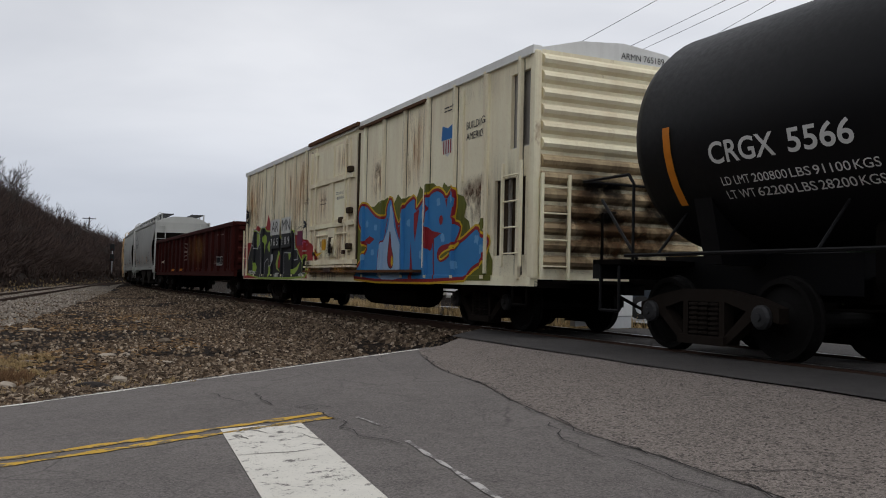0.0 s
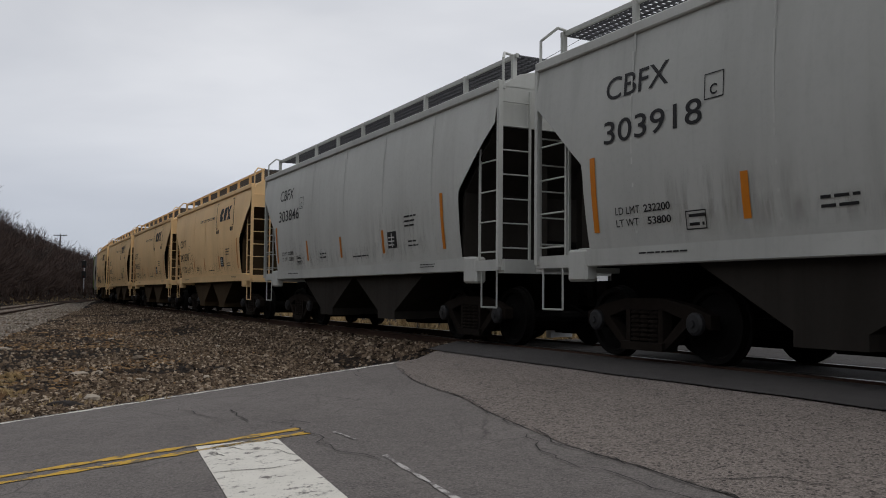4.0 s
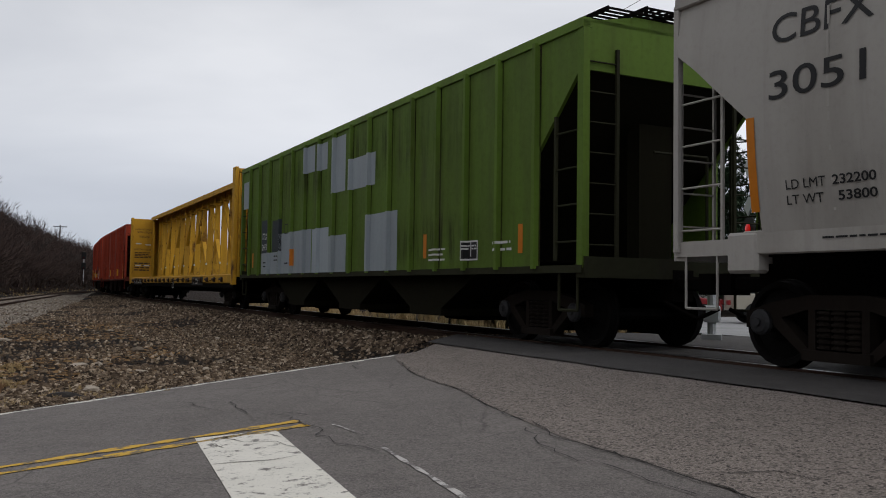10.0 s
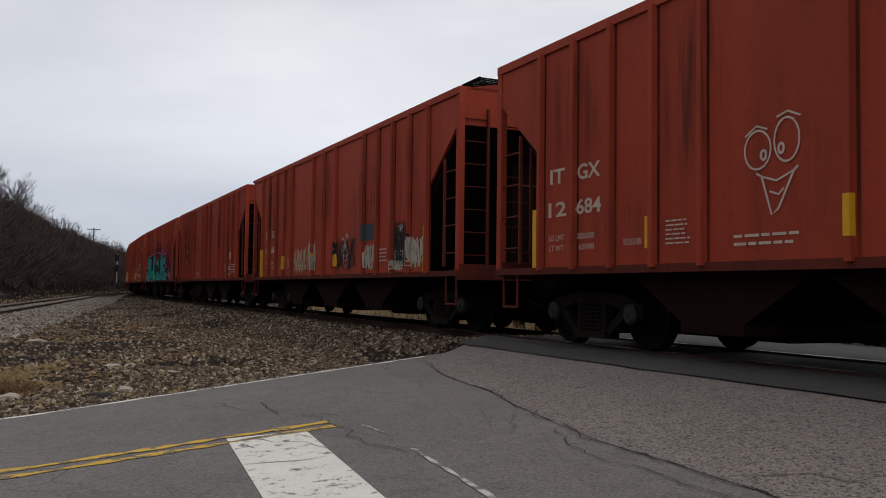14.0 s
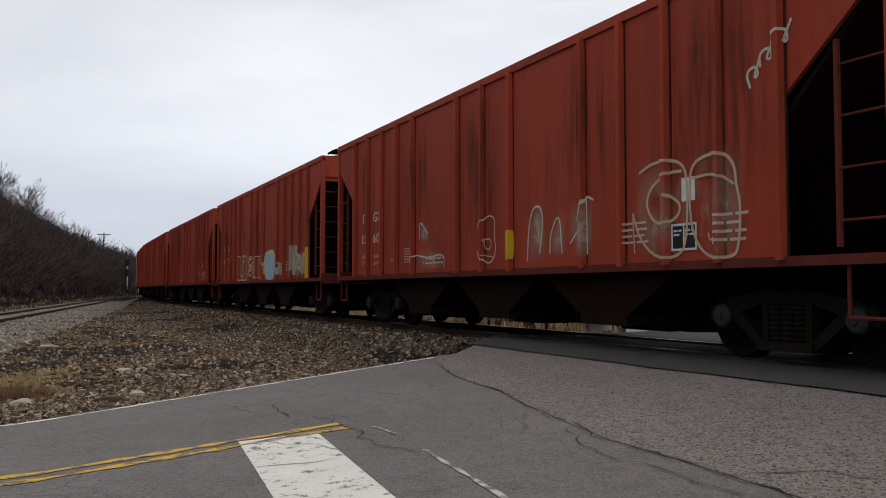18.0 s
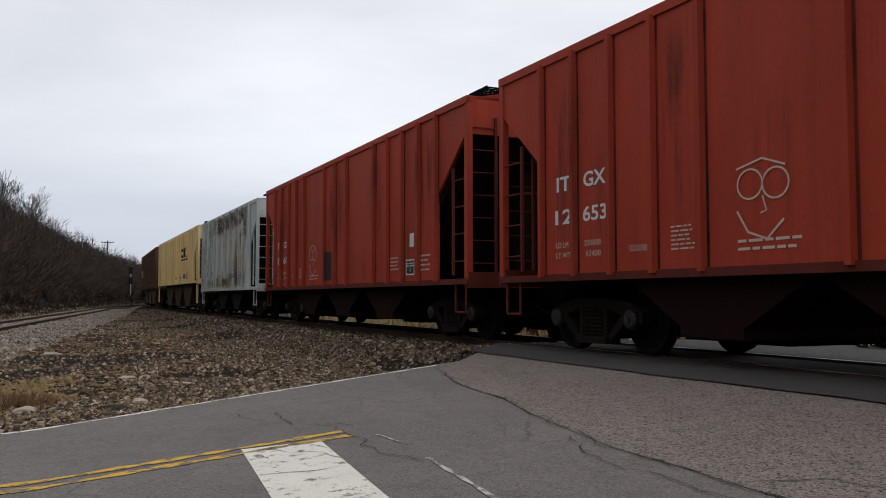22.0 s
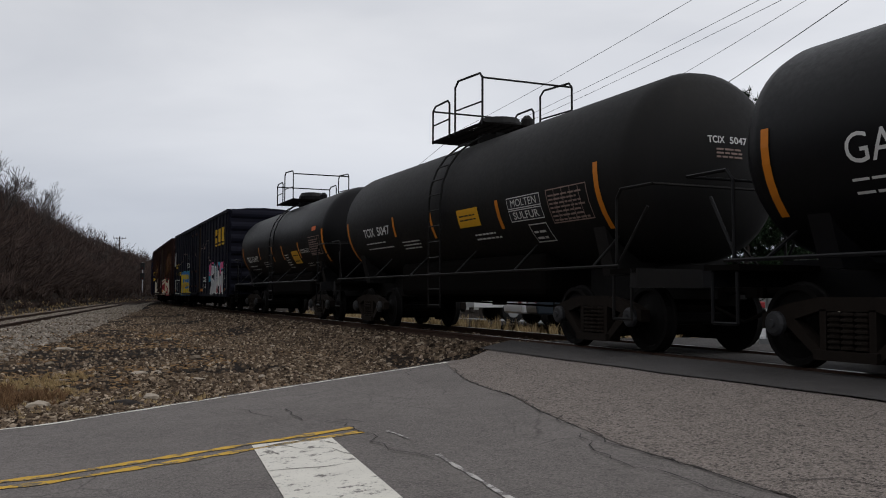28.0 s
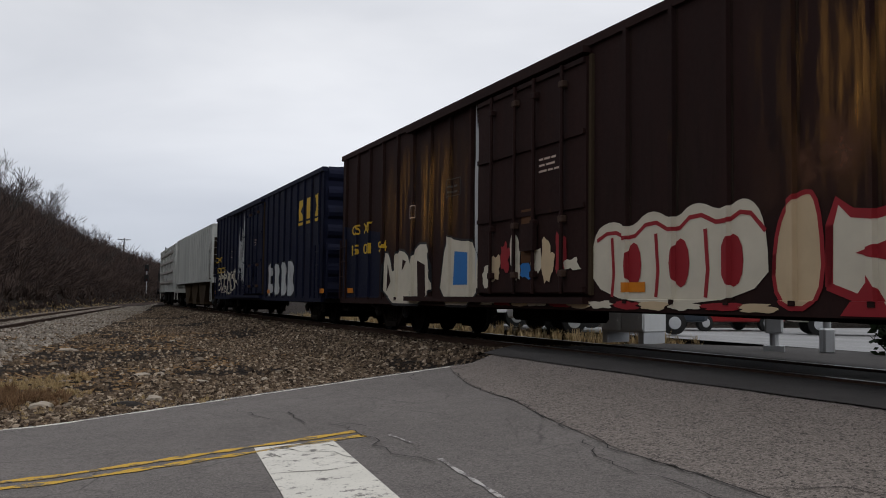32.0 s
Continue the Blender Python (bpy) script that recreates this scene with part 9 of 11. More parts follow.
def freight_box(a, b, mat, number, label, art):
    car = car_thing("box_car", label, "box car", "box cars")
    k, xs = box_car(car, length(a, b), M[mat], 4.25, 0.72, 1.53, 22, (-1.85, 1.45), 7, 0.14, None, True, 0.055, 0.72)
    gold = M["mark_gold"]
    if art != "orange":
        # emblem as plain slabs with a bar beneath
        for i, sh in enumerate(([(0.08, 0.0), (0.50, 0.0), (0.50, 0.15), (0.24, 0.28), (0.50, 0.42), (0.48, 0.60), (0.08, 0.60), (0.0, 0.30)], [(0.02, 0.0), (0.46, 0.0), (0.50, 0.26), (0.48, 0.60), (0.04, 0.60), (0.0, 0.36)],
                                [(0.0, 0.0), (0.54, 0.0), (0.37, 0.30), (0.54, 0.60), (0.0, 0.60), (0.17, 0.30)])):
            k.decal("emblem", join(blob([(6.42 + i * 0.94 + x, 3.0 + z) for x, z in sh]), blob([(6.42 + i * 0.94, 2.86), (6.96 + i * 0.94, 2.86), (6.96 + i * 0.94, 2.94), (6.42 + i * 0.94, 2.94)])), gold, car, 0.010, "gold railway emblem of three slabs")
    for t, x0, x1, z in (("CS", -9.02, -8.40, 2.24), ("XT", -8.15, -7.55, 2.24), (number[:2], -9.02, -8.48, 1.76), (number[2:4], -8.15, -7.60, 1.76), (number[4:], -7.12, -6.55, 1.76)):
        letters(k, car, t, x0, x1, z, 0.24, gold, 0.015)
    small_print(k, car, -3.28, 2.66, 0.5, 0.2, 2, M["slate"], 3)
    square(k, car, -3.36, 2.60, 0.62, 0.32, M["slate"], 0.012)
    square(k, car, -5.2, 2.35, 0.3, 0.26, M[MARK], 0.02)
    door = Skin(lambda x, z: 1.615)
    small_print(door, car, 0.2, 2.6, 0.6, 0.26, 3, M[MARK], 4)
    for x in (-1.5, 2.2, 9.0, -9.3):
        k.decal("reflector", blob([(x, 0.86), (x + 0.45, 0.86), (x + 0.45, 0.98), (x, 0.98)]), M["reflect"], car, 0.02, "orange reflective bar")
    if art == "silver":
        k.decal("graffiti_cloud", join(*[smear(4.7 + i * 0.62, 5.5 + i * 0.62, 1.3 + (i % 3) * 0.2, 2.15, 40 + i, 16, 0.4) for i in range(7)]), SPRAY["cyan"], car, 0.008)
        k.decal("graffiti_cloud", join(*[smear(4.9 + i * 0.7, 5.4 + i * 0.7, 1.5 + (i % 2) * 0.3, 2.2, 50 + i, 14, 0.4) for i in range(6)]), SPRAY["pink"], car, 0.010)
        for q, pts in enumerate(([(5.1, 1.40), (5.45, 2.0), (6.15, 2.0), (6.25, 1.72), (5.8, 1.62), (5.75, 1.42), (6.4, 1.3), (6.45, 0.74), (4.95, 0.72), (5.15, 1.05), (5.7, 1.02), (5.6, 1.18)],
                                 [(6.45, 1.9), (6.75, 2.12), (6.95, 1.25), (7.1, 1.2), (7.25, 2.05), (7.62, 2.05), (7.72, 1.0), (7.2, 0.72), (6.55, 0.80)], [(7.72, 0.74), (7.75, 1.62), (8.12, 1.45), (8.4, 1.15), (8.55, 1.78), (8.98, 1.62), (9.0, 0.74), (8.65, 0.76), (8.35, 0.98), (8.1, 0.74)])):
            k.decal("graffiti_shadow", stroke(rounded(pts) + rounded(pts)[:2], 0.20), SPRAY["black"], car, 0.0125 + q * 0.0005)
            drawn(k, car, pts, SPRAY["silver"], SPRAY["white"], 0.045, 0.015 + q * 0.0012, "graffiti", "silver sprayed letters edged in white over black")
        for g0, g1 in ((6.9, 7.5), (7.9, 8.4)):
            k.decal("graffiti_drip", shape(rounded([(g0, 0.76), (g0 + 0.1, 1.05), (g1 - 0.1, 1.25), (g1, 0.8)])), SPRAY["red"], car, 0.024)
        piece(k, car, "83", 8.95, 9.65, 0.95, 2.0, M[mat], SPRAY["silver"], None, 0.0, 0.03, 0.011, 0, 0.9, 0.1, "graffiti", "pale outlined figures")
        k.decal("graffiti_cloud", shape([(-6.4, 0.64), (-6.36, 1.59), (-6.1, 1.85), (-5.9, 1.99), (-5.6, 1.96), (-5.29, 1.93), (-5.0, 2.02), (-4.63, 2.01), (-4.29, 2.06), (-4.0, 1.98), (-3.73, 1.95), (-3.49, 2.06), (-3.04, 1.97), (-2.8, 2.0), (-2.56, 2.06), (-2.26, 1.96), (-1.98, 1.66), (-1.85, 1.28), (-1.95, 0.64)]), SPRAY["cyan"], car, 0.008, "cyan sprayed glow")
        k.decal("graffiti_shadow", shape([(-6.32, 0.64), (-6.28, 1.51), (-6.11, 1.85), (-5.69, 1.97), (-5.36, 1.87), (-5.17, 1.96), (-4.74, 1.97), (-4.51, 1.93), (-4.13, 1.99), (-3.73, 1.89), (-3.49, 1.98), (-3.09, 1.93), (-2.88, 1.8), (-2.6, 1.92), (-2.22, 1.85), (-2.05, 1.45), (-2.0, 1.28), (-2.0, 0.64)]), SPRAY["blue"], car, 0.010)
        fat = ([(-6.25, 0.64), (-6.21, 1.43), (-6.04, 1.77), (-5.69, 1.87), (-5.42, 1.8), (-5.46, 1.5), (-5.62, 1.48), (-5.46, 1.43), (-5.51, 1.18), (-5.62, 1.1), (-5.62, 0.64)], [(-5.38, 0.64), (-5.38, 1.54), (-5.23, 1.82), (-4.86, 1.87), (-4.57, 1.73), (-4.52, 1.42), (-4.65, 1.25), (-4.49, 1.08), (-4.46, 0.64), (-4.77, 0.64), (-4.89, 0.81), (-4.98, 0.64)])
        fat += ([(-4.41, 0.64), (-4.43, 1.14), (-4.52, 1.62), (-4.46, 1.89), (-4.13, 1.91), (-3.83, 1.77), (-3.76, 1.51), (-4.08, 1.51), (-4.08, 1.4), (-3.73, 1.41), (-3.71, 1.12), (-4.03, 1.1), (-3.98, 1.03), (-3.67, 1.05), (-3.64, 0.64)], [(-3.55, 0.64), (-3.57, 1.06), (-3.73, 1.44), (-3.7, 1.76), (-3.45, 1.92), (-3.13, 1.86), (-2.95, 1.69), (-2.92, 1.51), (-3.18, 1.52), (-3.18, 1.38), (-2.88, 1.39), (-2.87, 1.15), (-3.14, 1.12), (-3.1, 1.05), (-2.82, 1.05), (-2.79, 0.64)])
        fat += ([(-2.77, 0.64), (-2.79, 0.81), (-2.57, 0.92), (-2.53, 1.09), (-2.76, 1.15), (-2.87, 1.39), (-2.81, 1.68), (-2.56, 1.86), (-2.26, 1.77), (-2.19, 1.57), (-2.48, 1.53), (-2.56, 1.49), (-2.23, 1.35), (-2.13, 1.08), (-2.05, 0.64)],)
        for q, form in enumerate(fat):
            drawn(k, car, form, SPRAY["mustard"], SPRAY["blue"], 0.05, 0.0125 + q * 0.0006, "graffiti", "fat yellow sprayed letter outlined in blue", 1)
            mid_x = sum(x for x, z in form) / len(form)
            k.decal("graffiti_shade", smear(mid_x - 0.28, mid_x + 0.22, 1.02, 1.28, 80 + q, 16, 0.4), SPRAY["amber"], car, 0.0133 + q * 0.0006)
        k.decal("graffiti_gap", shape(rounded([(-4.98, 1.35), (-4.95, 1.6), (-4.85, 1.6), (-4.83, 1.38)])), SPRAY["blue"], car, 0.0165)
        piece(k, car, "UBI", -9.3, -7.1, 0.76, 1.55, M[mat], SPRAY["white"], None, 0.05, 0.06, 0.010, 0, 0.9, 0.1, "graffiti", "white outlined letters")
        scrawl(k, car, -3.2, -2.2, 2.12, 2.45, SPRAY["white"], 71, 0.022, 7)
        scrawl(k, car, -9.6, -9.15, 2.3, 3.3, SPRAY["silver"], 72, 0.035)
        k.decal("sprayed_line", join(stroke([(1.9, 2.6), (2.5, 3.2), (3.2, 3.0), (2.9, 2.2)], 0.03), stroke([(3.3, 3.1), (4.3, 3.3), (4.6, 2.2)], 0.03), stroke([(4.2, 2.4), (4.8, 2.6), (5.2, 1.9)], 0.03), stroke([(-6.9, 2.35), (-6.1, 2.7), (-6.05, 2.4), (-5.3, 2.85)], 0.022), stroke([(-5.3, 2.85), (-4.65, 3.05), (-4.6, 2.85)], 0.022), stroke([(-4.4, 2.9), (-3.8, 2.95), (-3.75, 2.1)], 0.022)), M["mark_dim"], car, 0.011)
        letters(k, car, "OGP", 2.95, 3.75, 1.30, 0.26, SPRAY["white"], 0.02, "tag")
        letters(k, car, "11-7-11", 2.95, 3.85, 0.98, 0.22, SPRAY["white"], 0.02, "tag")
    elif art == "orange":
        k.decal("paint_patch", blob([(-9.6, 0.75), (-7.0, 0.75), (-7.0, 2.2), (-9.6, 2.5)]), M["blue"], car, 0.004)
        soiled(k, car, ((-9.6, -7.0, 0.70, 2.2, "rust_run"), (4.2, 9.6, 1.5, 4.0, "rust_run"), (1.5, 4.4, 1.6, 3.0, "dirt_run"), (-6.9, -2.2, 1.6, 3.9, "rust_run"), (4.4, 6.2, 1.6, 2.6, "rust_cloud"), (6.0, 9.6, 2.0, 3.6, "rust_cloud")))
        bone, red = SPRAY["bone"], SPRAY["red"]
        # rounded letters right of the door
        top_ = [(1.5, 1.62), (1.95, 1.78), (2.35, 1.62), (2.75, 1.86), (3.2, 1.66), (3.55, 1.88), (4.0, 1.70), (4.35, 1.86), (4.62, 1.60)]
        drawn(k, car, [(1.5, 0.74)] + top_ + [(4.66, 0.74)], bone, bone, 0.02, 0.010, "graffiti", "bone-white rounded sprayed letters edged in dark red", 2)
        k.decal("graffiti_line", join(stroke([(x, z - 0.13) for x, z in rounded(top_ + top_[::-1], 1)[:18]], 0.05), *[stroke([(x, 1.55), (x + 0.04, 1.1), (x, 0.8)], 0.06) for x in (1.95, 2.85, 3.72)]), red, car, 0.014)
        for x in (2.42, 3.31, 4.16):
            k.decal("graffiti_hollow", shape([(x + 0.15 * math.cos(q * 0.524), 1.19 + 0.28 * math.sin(q * 0.524)) for q in range(12)]), red, car, 0.016)
        drawn(k, car, [(4.70, 0.70), (4.76, 1.55), (5.05, 1.82), (5.30, 1.78), (5.36, 0.70)], SPRAY["cream"], SPRAY["red"], 0.05, 0.011)
        drawn(k, car, [(5.40, 0.62), (5.42, 1.75), (5.75, 1.50), (6.4, 1.62), (7.0, 1.45), (7.5, 1.75), (8.6, 1.5), (8.8, 0.62)], bone, red, 0.09, 0.011, "graffiti", "bone-white sprayed letters edged in dark red", 1)
        k.decal("graffiti_hollow", join(shape([(5.55, 0.64), (5.85, 1.0), (6.1, 0.64)]), shape([(5.7, 1.2), (6.2, 1.35), (6.15, 1.1)]), shape([(6.6, 0.64), (6.9, 1.3), (7.2, 0.64)])), red, car, 0.016)
        # letters left of the door
        drawn(k, car, [(-6.75, 0.62), (-6.72, 1.75), (-6.35, 1.72), (-6.1, 1.2), (-5.9, 1.78), (-5.3, 1.70), (-5.1, 1.4), (-4.8, 1.85), (-4.1, 1.80), (-3.95, 0.62)], bone, SPRAY["black"], 0.05, 0.010, "graffiti", "bone-white sprayed letters", 1)
        k.decal("graffiti_hollow", join(shape([(-6.5, 0.9), (-6.45, 1.5), (-6.25, 1.1)]), shape([(-5.6, 1.3), (-5.55, 1.55), (-5.35, 1.5)]), shape([(-4.7, 0.75), (-4.75, 1.5), (-4.35, 1.4), (-4.3, 0.8)]), stroke([(-6.0, 1.1), (-5.95, 0.7)], 0.05), stroke([(-5.1, 1.2), (-5.0, 0.7)], 0.05)), M["boxbrown"], car, 0.015)
        drawn(k, car, [(-3.7, 0.62), (-3.35, 1.95), (-2.9, 1.8), (-2.0, 1.75), (-1.95, 0.62)], bone, SPRAY["black"], 0.04, 0.010, "graffiti", "bone-white sprayed letters", 1)
        k.decal("graffiti_hollow", shape([(-3.0, 1.0), (-2.95, 1.6), (-2.3, 1.55), (-2.35, 1.0)]), SPRAY["blue"], car, 0.015)
        for q in range(9):
            x = -1.7 + q * 0.33
            door.decal("peeled_spray", smear(x, x + 0.42, 0.92 + 0.1 * (q % 3), 1.35 + 0.16 * (q % 4), 120 + q, 16, 0.5), SPRAY[("bone", "cream", "red", "bone", "blue")[q % 5]], car, 0.012 + q * 0.0008)
        door.decal("rust_panel", blob([(-0.3, 1.3), (0.05, 1.3), (0.05, 2.1), (-0.3, 2.1)]), M["rustpaint"], car, 0.02)
        sill_ = Skin(lambda x, z: 1.56)
        for q in range(12):
            x = -1.9 + q * 0.55
            sill_.decal("peeled_spray", smear(x, x + 0.7, 0.64, 0.76, 140 + q, 14, 0.5), SPRAY[("bone", "red", "cream")[q % 3]], car, 0.012)
    else:
        for q in range(4):
            x = 2.3 + q * 0.98
            drawn(k, car, [(x, 0.76), (x + 0.1, 1.5), (x - 0.05, 1.8), (x + 0.45, 1.9), (x + 0.85, 1.6), (x + 0.6, 1.3), (x + 0.9, 0.95), (x + 0.5, 0.76)], SPRAY["silver"], SPRAY["black"], 0.05, 0.011 + q * 0.0006, "graffiti", "pale sprayed rounded forms", 1)
        scrawl(k, car, -8.0, -4.0, 0.8, 1.9, SPRAY["bone"], 91, 0.07)
        scrawl(k, car, -3.4, -2.1, 1.2, 3.6, SPRAY["silver"], 92, 0.05)
    k.decal("torn_seal", smear(-2.14, -2.00, 0.8, 4.1, 95, 40, 0.6), SPRAY["silver"], car, 0.012, "torn pale strip of door seal")
    return roll_out(car, a, b, 2.4)


freight_box(451.36, 472.58, "navy", "150199", "dark navy box car with silver and yellow graffiti", "silver")
freight_box(474.57, 495.99, "boxbrown", "150194", "scorched rusty brown box car with white and red graffiti", "orange")
freight_box(497.94, 517.89, "blue", "150133", "dark blue box car with pale graffiti and gold emblem", "pale")


def tail_cars():
    car = car_thing("covered_hopper", "pale gray covered hopper car with close side posts", "hopper car", HOPPERS)
    a, b = 519.29, 536.0
    post_hopper(car, length(a, b), M["gray"], M["under"], 4.15, 1.5, 1.55, 19, 3, 1.2, M["soot_shade"])
    roll_out(car, a, b)
    car = car_thing("covered_hopper", "pale gray hopper car with level side ribs", "hopper car", HOPPERS)
    a, b = 537.3, 553.0
    L = length(a, b)
    post_hopper(car, L, M["gray"], M["under"], 4.1, 1.05, 1.52, 5, 3, 0.9)
    for s in (-1, 1):
        for z in (1.6, 2.3, 3.0, 3.6):
            part("side_rib", boxes((-L / 2 + 0.9, L / 2 - 0.9, *sorted((s * 1.60, s * 1.52)), z, z + 0.16)), M["gray2"], car)
    roll_out(car, a, b)
    car = car_thing("tank_car", "black tank car at the tail of the train", "tank car", "tank cars")
    a, b = 554.4, 569.0
    tank_car(car, length(a, b), M["dusty"])
    roll_out(car, a, b, 1.55)


tail_cars()

# ---- beyond and beside the tracks ----
M.update({
    "twig": island("bare_twigs", ((0.040, 0.030, 0.027), (0.082, 0.058, 0.050), (0.115, 0.083, 0.071), (0.055, 0.042, 0.039), (0.097, 0.064, 0.050))),
    "bark": plain("gray_bark", (0.060, 0.050, 0.045), 0.9, 0, 0, 0.3, 6),
    "needle": island("pine_needles", ((0.018, 0.034, 0.018), (0.032, 0.056, 0.027), (0.044, 0.070, 0.036), (0.024, 0.043, 0.024))),
    "hedge": island("dark_hedge_leaves", ((0.010, 0.018, 0.008), (0.020, 0.034, 0.012), (0.016, 0.024, 0.010))),
    "straw": island("dry_grass", ((0.34, 0.245, 0.125), (0.52, 0.39, 0.20), (0.26, 0.18, 0.095), (0.58, 0.45, 0.26))),
    "weed": island("dead_weeds", ((0.10, 0.055, 0.030), (0.20, 0.115, 0.060), (0.28, 0.175, 0.095), (0.14, 0.085, 0.050))),
    "pole": plain("weathered_pole", (0.030, 0.024, 0.020), 0.9, 0, 0, 0.3, 5),
    "wire": plain("black_wire", (0.012, 0.012, 0.012), 0.7),
    "case": plain("silver_cabinet_paint", (0.50, 0.51, 0.51), 0.5, 0.1, 0, 0.08),
    "lamp_red": plain("lit_red_lens", (0.6, 0.008, 0.008), 0.3, 0, 0.35),
    "lamp_off": plain("dark_red_lens", (0.06, 0.006, 0.005), 0.2),
    "carwhite": plain("white_car_paint", (0.66, 0.67, 0.68), 0.3, 0, 0, 0.04),
    "cardark": plain("dark_blue_car_paint", (0.022, 0.030, 0.040), 0.3, 0, 0, 0.1),
    "carred": plain("red_car_paint", (0.20, 0.010, 0.012), 0.35, 0, 0, 0.1),
    "carbeige": plain("beige_car_paint", (0.36, 0.33, 0.27), 0.35, 0, 0, 0.06),
    "glass": plain("dark_car_glass", (0.015, 0.018, 0.022), 0.08),
    "tyre": plain("tyre_rubber", (0.012, 0.012, 0.012), 0.85),
    "wall": plain("pale_building_wall", (0.46, 0.46, 0.44), 0.8, 0, 0, 0.08, 1.5),
    "roofgray": plain("gray_flat_roof", (0.16, 0.16, 0.16), 0.85),
    "dull_stone": plain("brown_fieldstone", (0.17, 0.135, 0.10), 0.9, 0, 0, 0.3, 14),
    "dark_stone": plain("broken_asphalt", (0.035, 0.030, 0.027), 0.9, 0, 0, 0.3, 14),
    "pale_stone": plain("pale_limestone", (0.35, 0.30, 0.24), 0.9, 0, 0, 0.2, 12),
})


def blades(name, roots, mat, label, category, seed, per=30, up=1.6, fan=0.55, width=0.02, bend=0.25):
    """Thin upright blades or twigs in fans; roots: x, y, z, height."""
    rnd = random.Random(seed)
    vs, fs = [], []
    for x, y, z, h in roots:
        for _ in range(per):
            a = rnd.uniform(0, 6.283)
            t = rnd.uniform(0.0, fan)
            L = h * rnd.uniform(0.45, 1.0)
            r = rnd.uniform(0, 0.35) * h * 0.3
            bx, by = x + math.cos(a * 3.7) * r, y + math.sin(a * 3.7) * r
            dx, dy, dz = math.cos(a) * math.sin(t), math.sin(a) * math.sin(t), math.cos(t)
            w = width * rnd.uniform(0.6, 1.3)
            sx, sy = -math.sin(a) * w, math.cos(a) * w
            mx, my, mz = bx + dx * L * 0.5, by + dy * L * 0.5, z + dz * L * 0.55
            ex, ey, ez = bx + dx * L * (1 + bend * rnd.uniform(-1, 1)), by + dy * L * (1 + bend * rnd.uniform(-1, 1)), z + dz * L
            i = len(vs)
            vs += [(bx - sx, by - sy, z - 0.03), (bx + sx, by + sy, z - 0.03), (mx + sx * 0.7, my + sy * 0.7, mz), (mx - sx * 0.7, my - sy * 0.7, mz), (ex, ey, ez)]
            fs += [(i, i + 1, i + 2, i + 3), (i + 3, i + 2, i + 4)]
            # a side shoot
            k = rnd.uniform(-0.6, 0.6) * L
            vs += [(mx - sx * 0.5, my - sy * 0.5, mz - 0.02), (mx + sx * 0.5, my + sy * 0.5, mz), (mx + k * dy + dx * L * 0.2, my - k * dx + dy * L * 0.2, mz + dz * L * 0.35)]
            fs.append((i + 5, i + 6, i + 7))
    me = bpy.data.meshes.new(name)
    me.from_pydata(vs, [], fs)
    me.materials.append(mat)
    return tagged(new(name, me), label, category, "", "stuff")


def bank_roots(seed, count, s0, s1, near, deep, low, high):
    rnd = random.Random(seed)
    out = []
    for _ in range(count):
        s = s0 + (s1 - s0) * rnd.random() ** 1.25
        x, y, th = side_track(s)
        d = near - FOOT + deep * rnd.random()
        px, py = x - math.cos(th) * d, y - math.sin(th) * d
        f = min(1.0, (d + FOOT - near) / 7.0)
        out.append((px, py, ground_fast(px, py), (low + (high - low) * f) * rnd.uniform(0.6, 1.15)))
    return out


blades("brush", bank_roots(1, 3800, 8, 270, 5.8, 14.0, 1.6, 3.2), M["twig"], "dense leafless brush on the bank beside the side track", "brush", 2, 30, 1.6, 1.05, 0.05, 0.6)
def bush_clumps(seed, count):
    """Rounded leafless bushes: short twigs pointing out of many uneven domes."""
    rnd = random.Random(seed)
    vs, fs = [], []
    for _ in range(count):
        s = 6 + 250 * rnd.random() ** 1.2
        x, y, th = side_track(s)
        d = 6.4 - FOOT + 8.5 * rnd.random()
        px, py = x - math.cos(th) * d, y - math.sin(th) * d
        pz = ground_fast(px, py)
        r, h = rnd.uniform(1.0, 2.6), rnd.uniform(1.8, 4.4) * (1.0 if s < 150 else 0.8)
        for _ in range(250):
            a, e = rnd.uniform(0, 6.283), math.asin(rnd.random())
            k = rnd.uniform(0.35, 1.0)
            cx, cy, cz = px + math.cos(a) * math.cos(e) * r * k, py + math.sin(a) * math.cos(e) * r * k, pz + math.sin(e) * h * k
            L, w = rnd.uniform(0.40, 1.10), rnd.uniform(0.018, 0.042)
            ex = cx + (math.cos(a) * math.cos(e) * 0.7 + rnd.uniform(-0.5, 0.5)) * L
            ey = cy + (math.sin(a) * math.cos(e) * 0.7 + rnd.uniform(-0.5, 0.5)) * L
            ez = cz + (0.35 + 0.6 * math.sin(e) + rnd.uniform(-0.3, 0.3)) * L
            sx, sy = -math.sin(a) * w, math.cos(a) * w
            i = len(vs)
            vs += [(cx - sx, cy - sy, cz), (cx + sx, cy + sy, cz), (ex, ey, ez), (cx, cy, cz - w * 1.5), (cx, cy, cz + w * 1.5)]
            fs += [(i, i + 1, i + 2), (i + 3, i + 4, i + 2)]
    me = bpy.data.meshes.new("bushes")
    me.from_pydata(vs, [], fs)
    me.materials.append(M["twig"])
    return tagged(new("bushes", me), "rounded leafless brown bushes covering the bank", "bushes", "", "stuff")


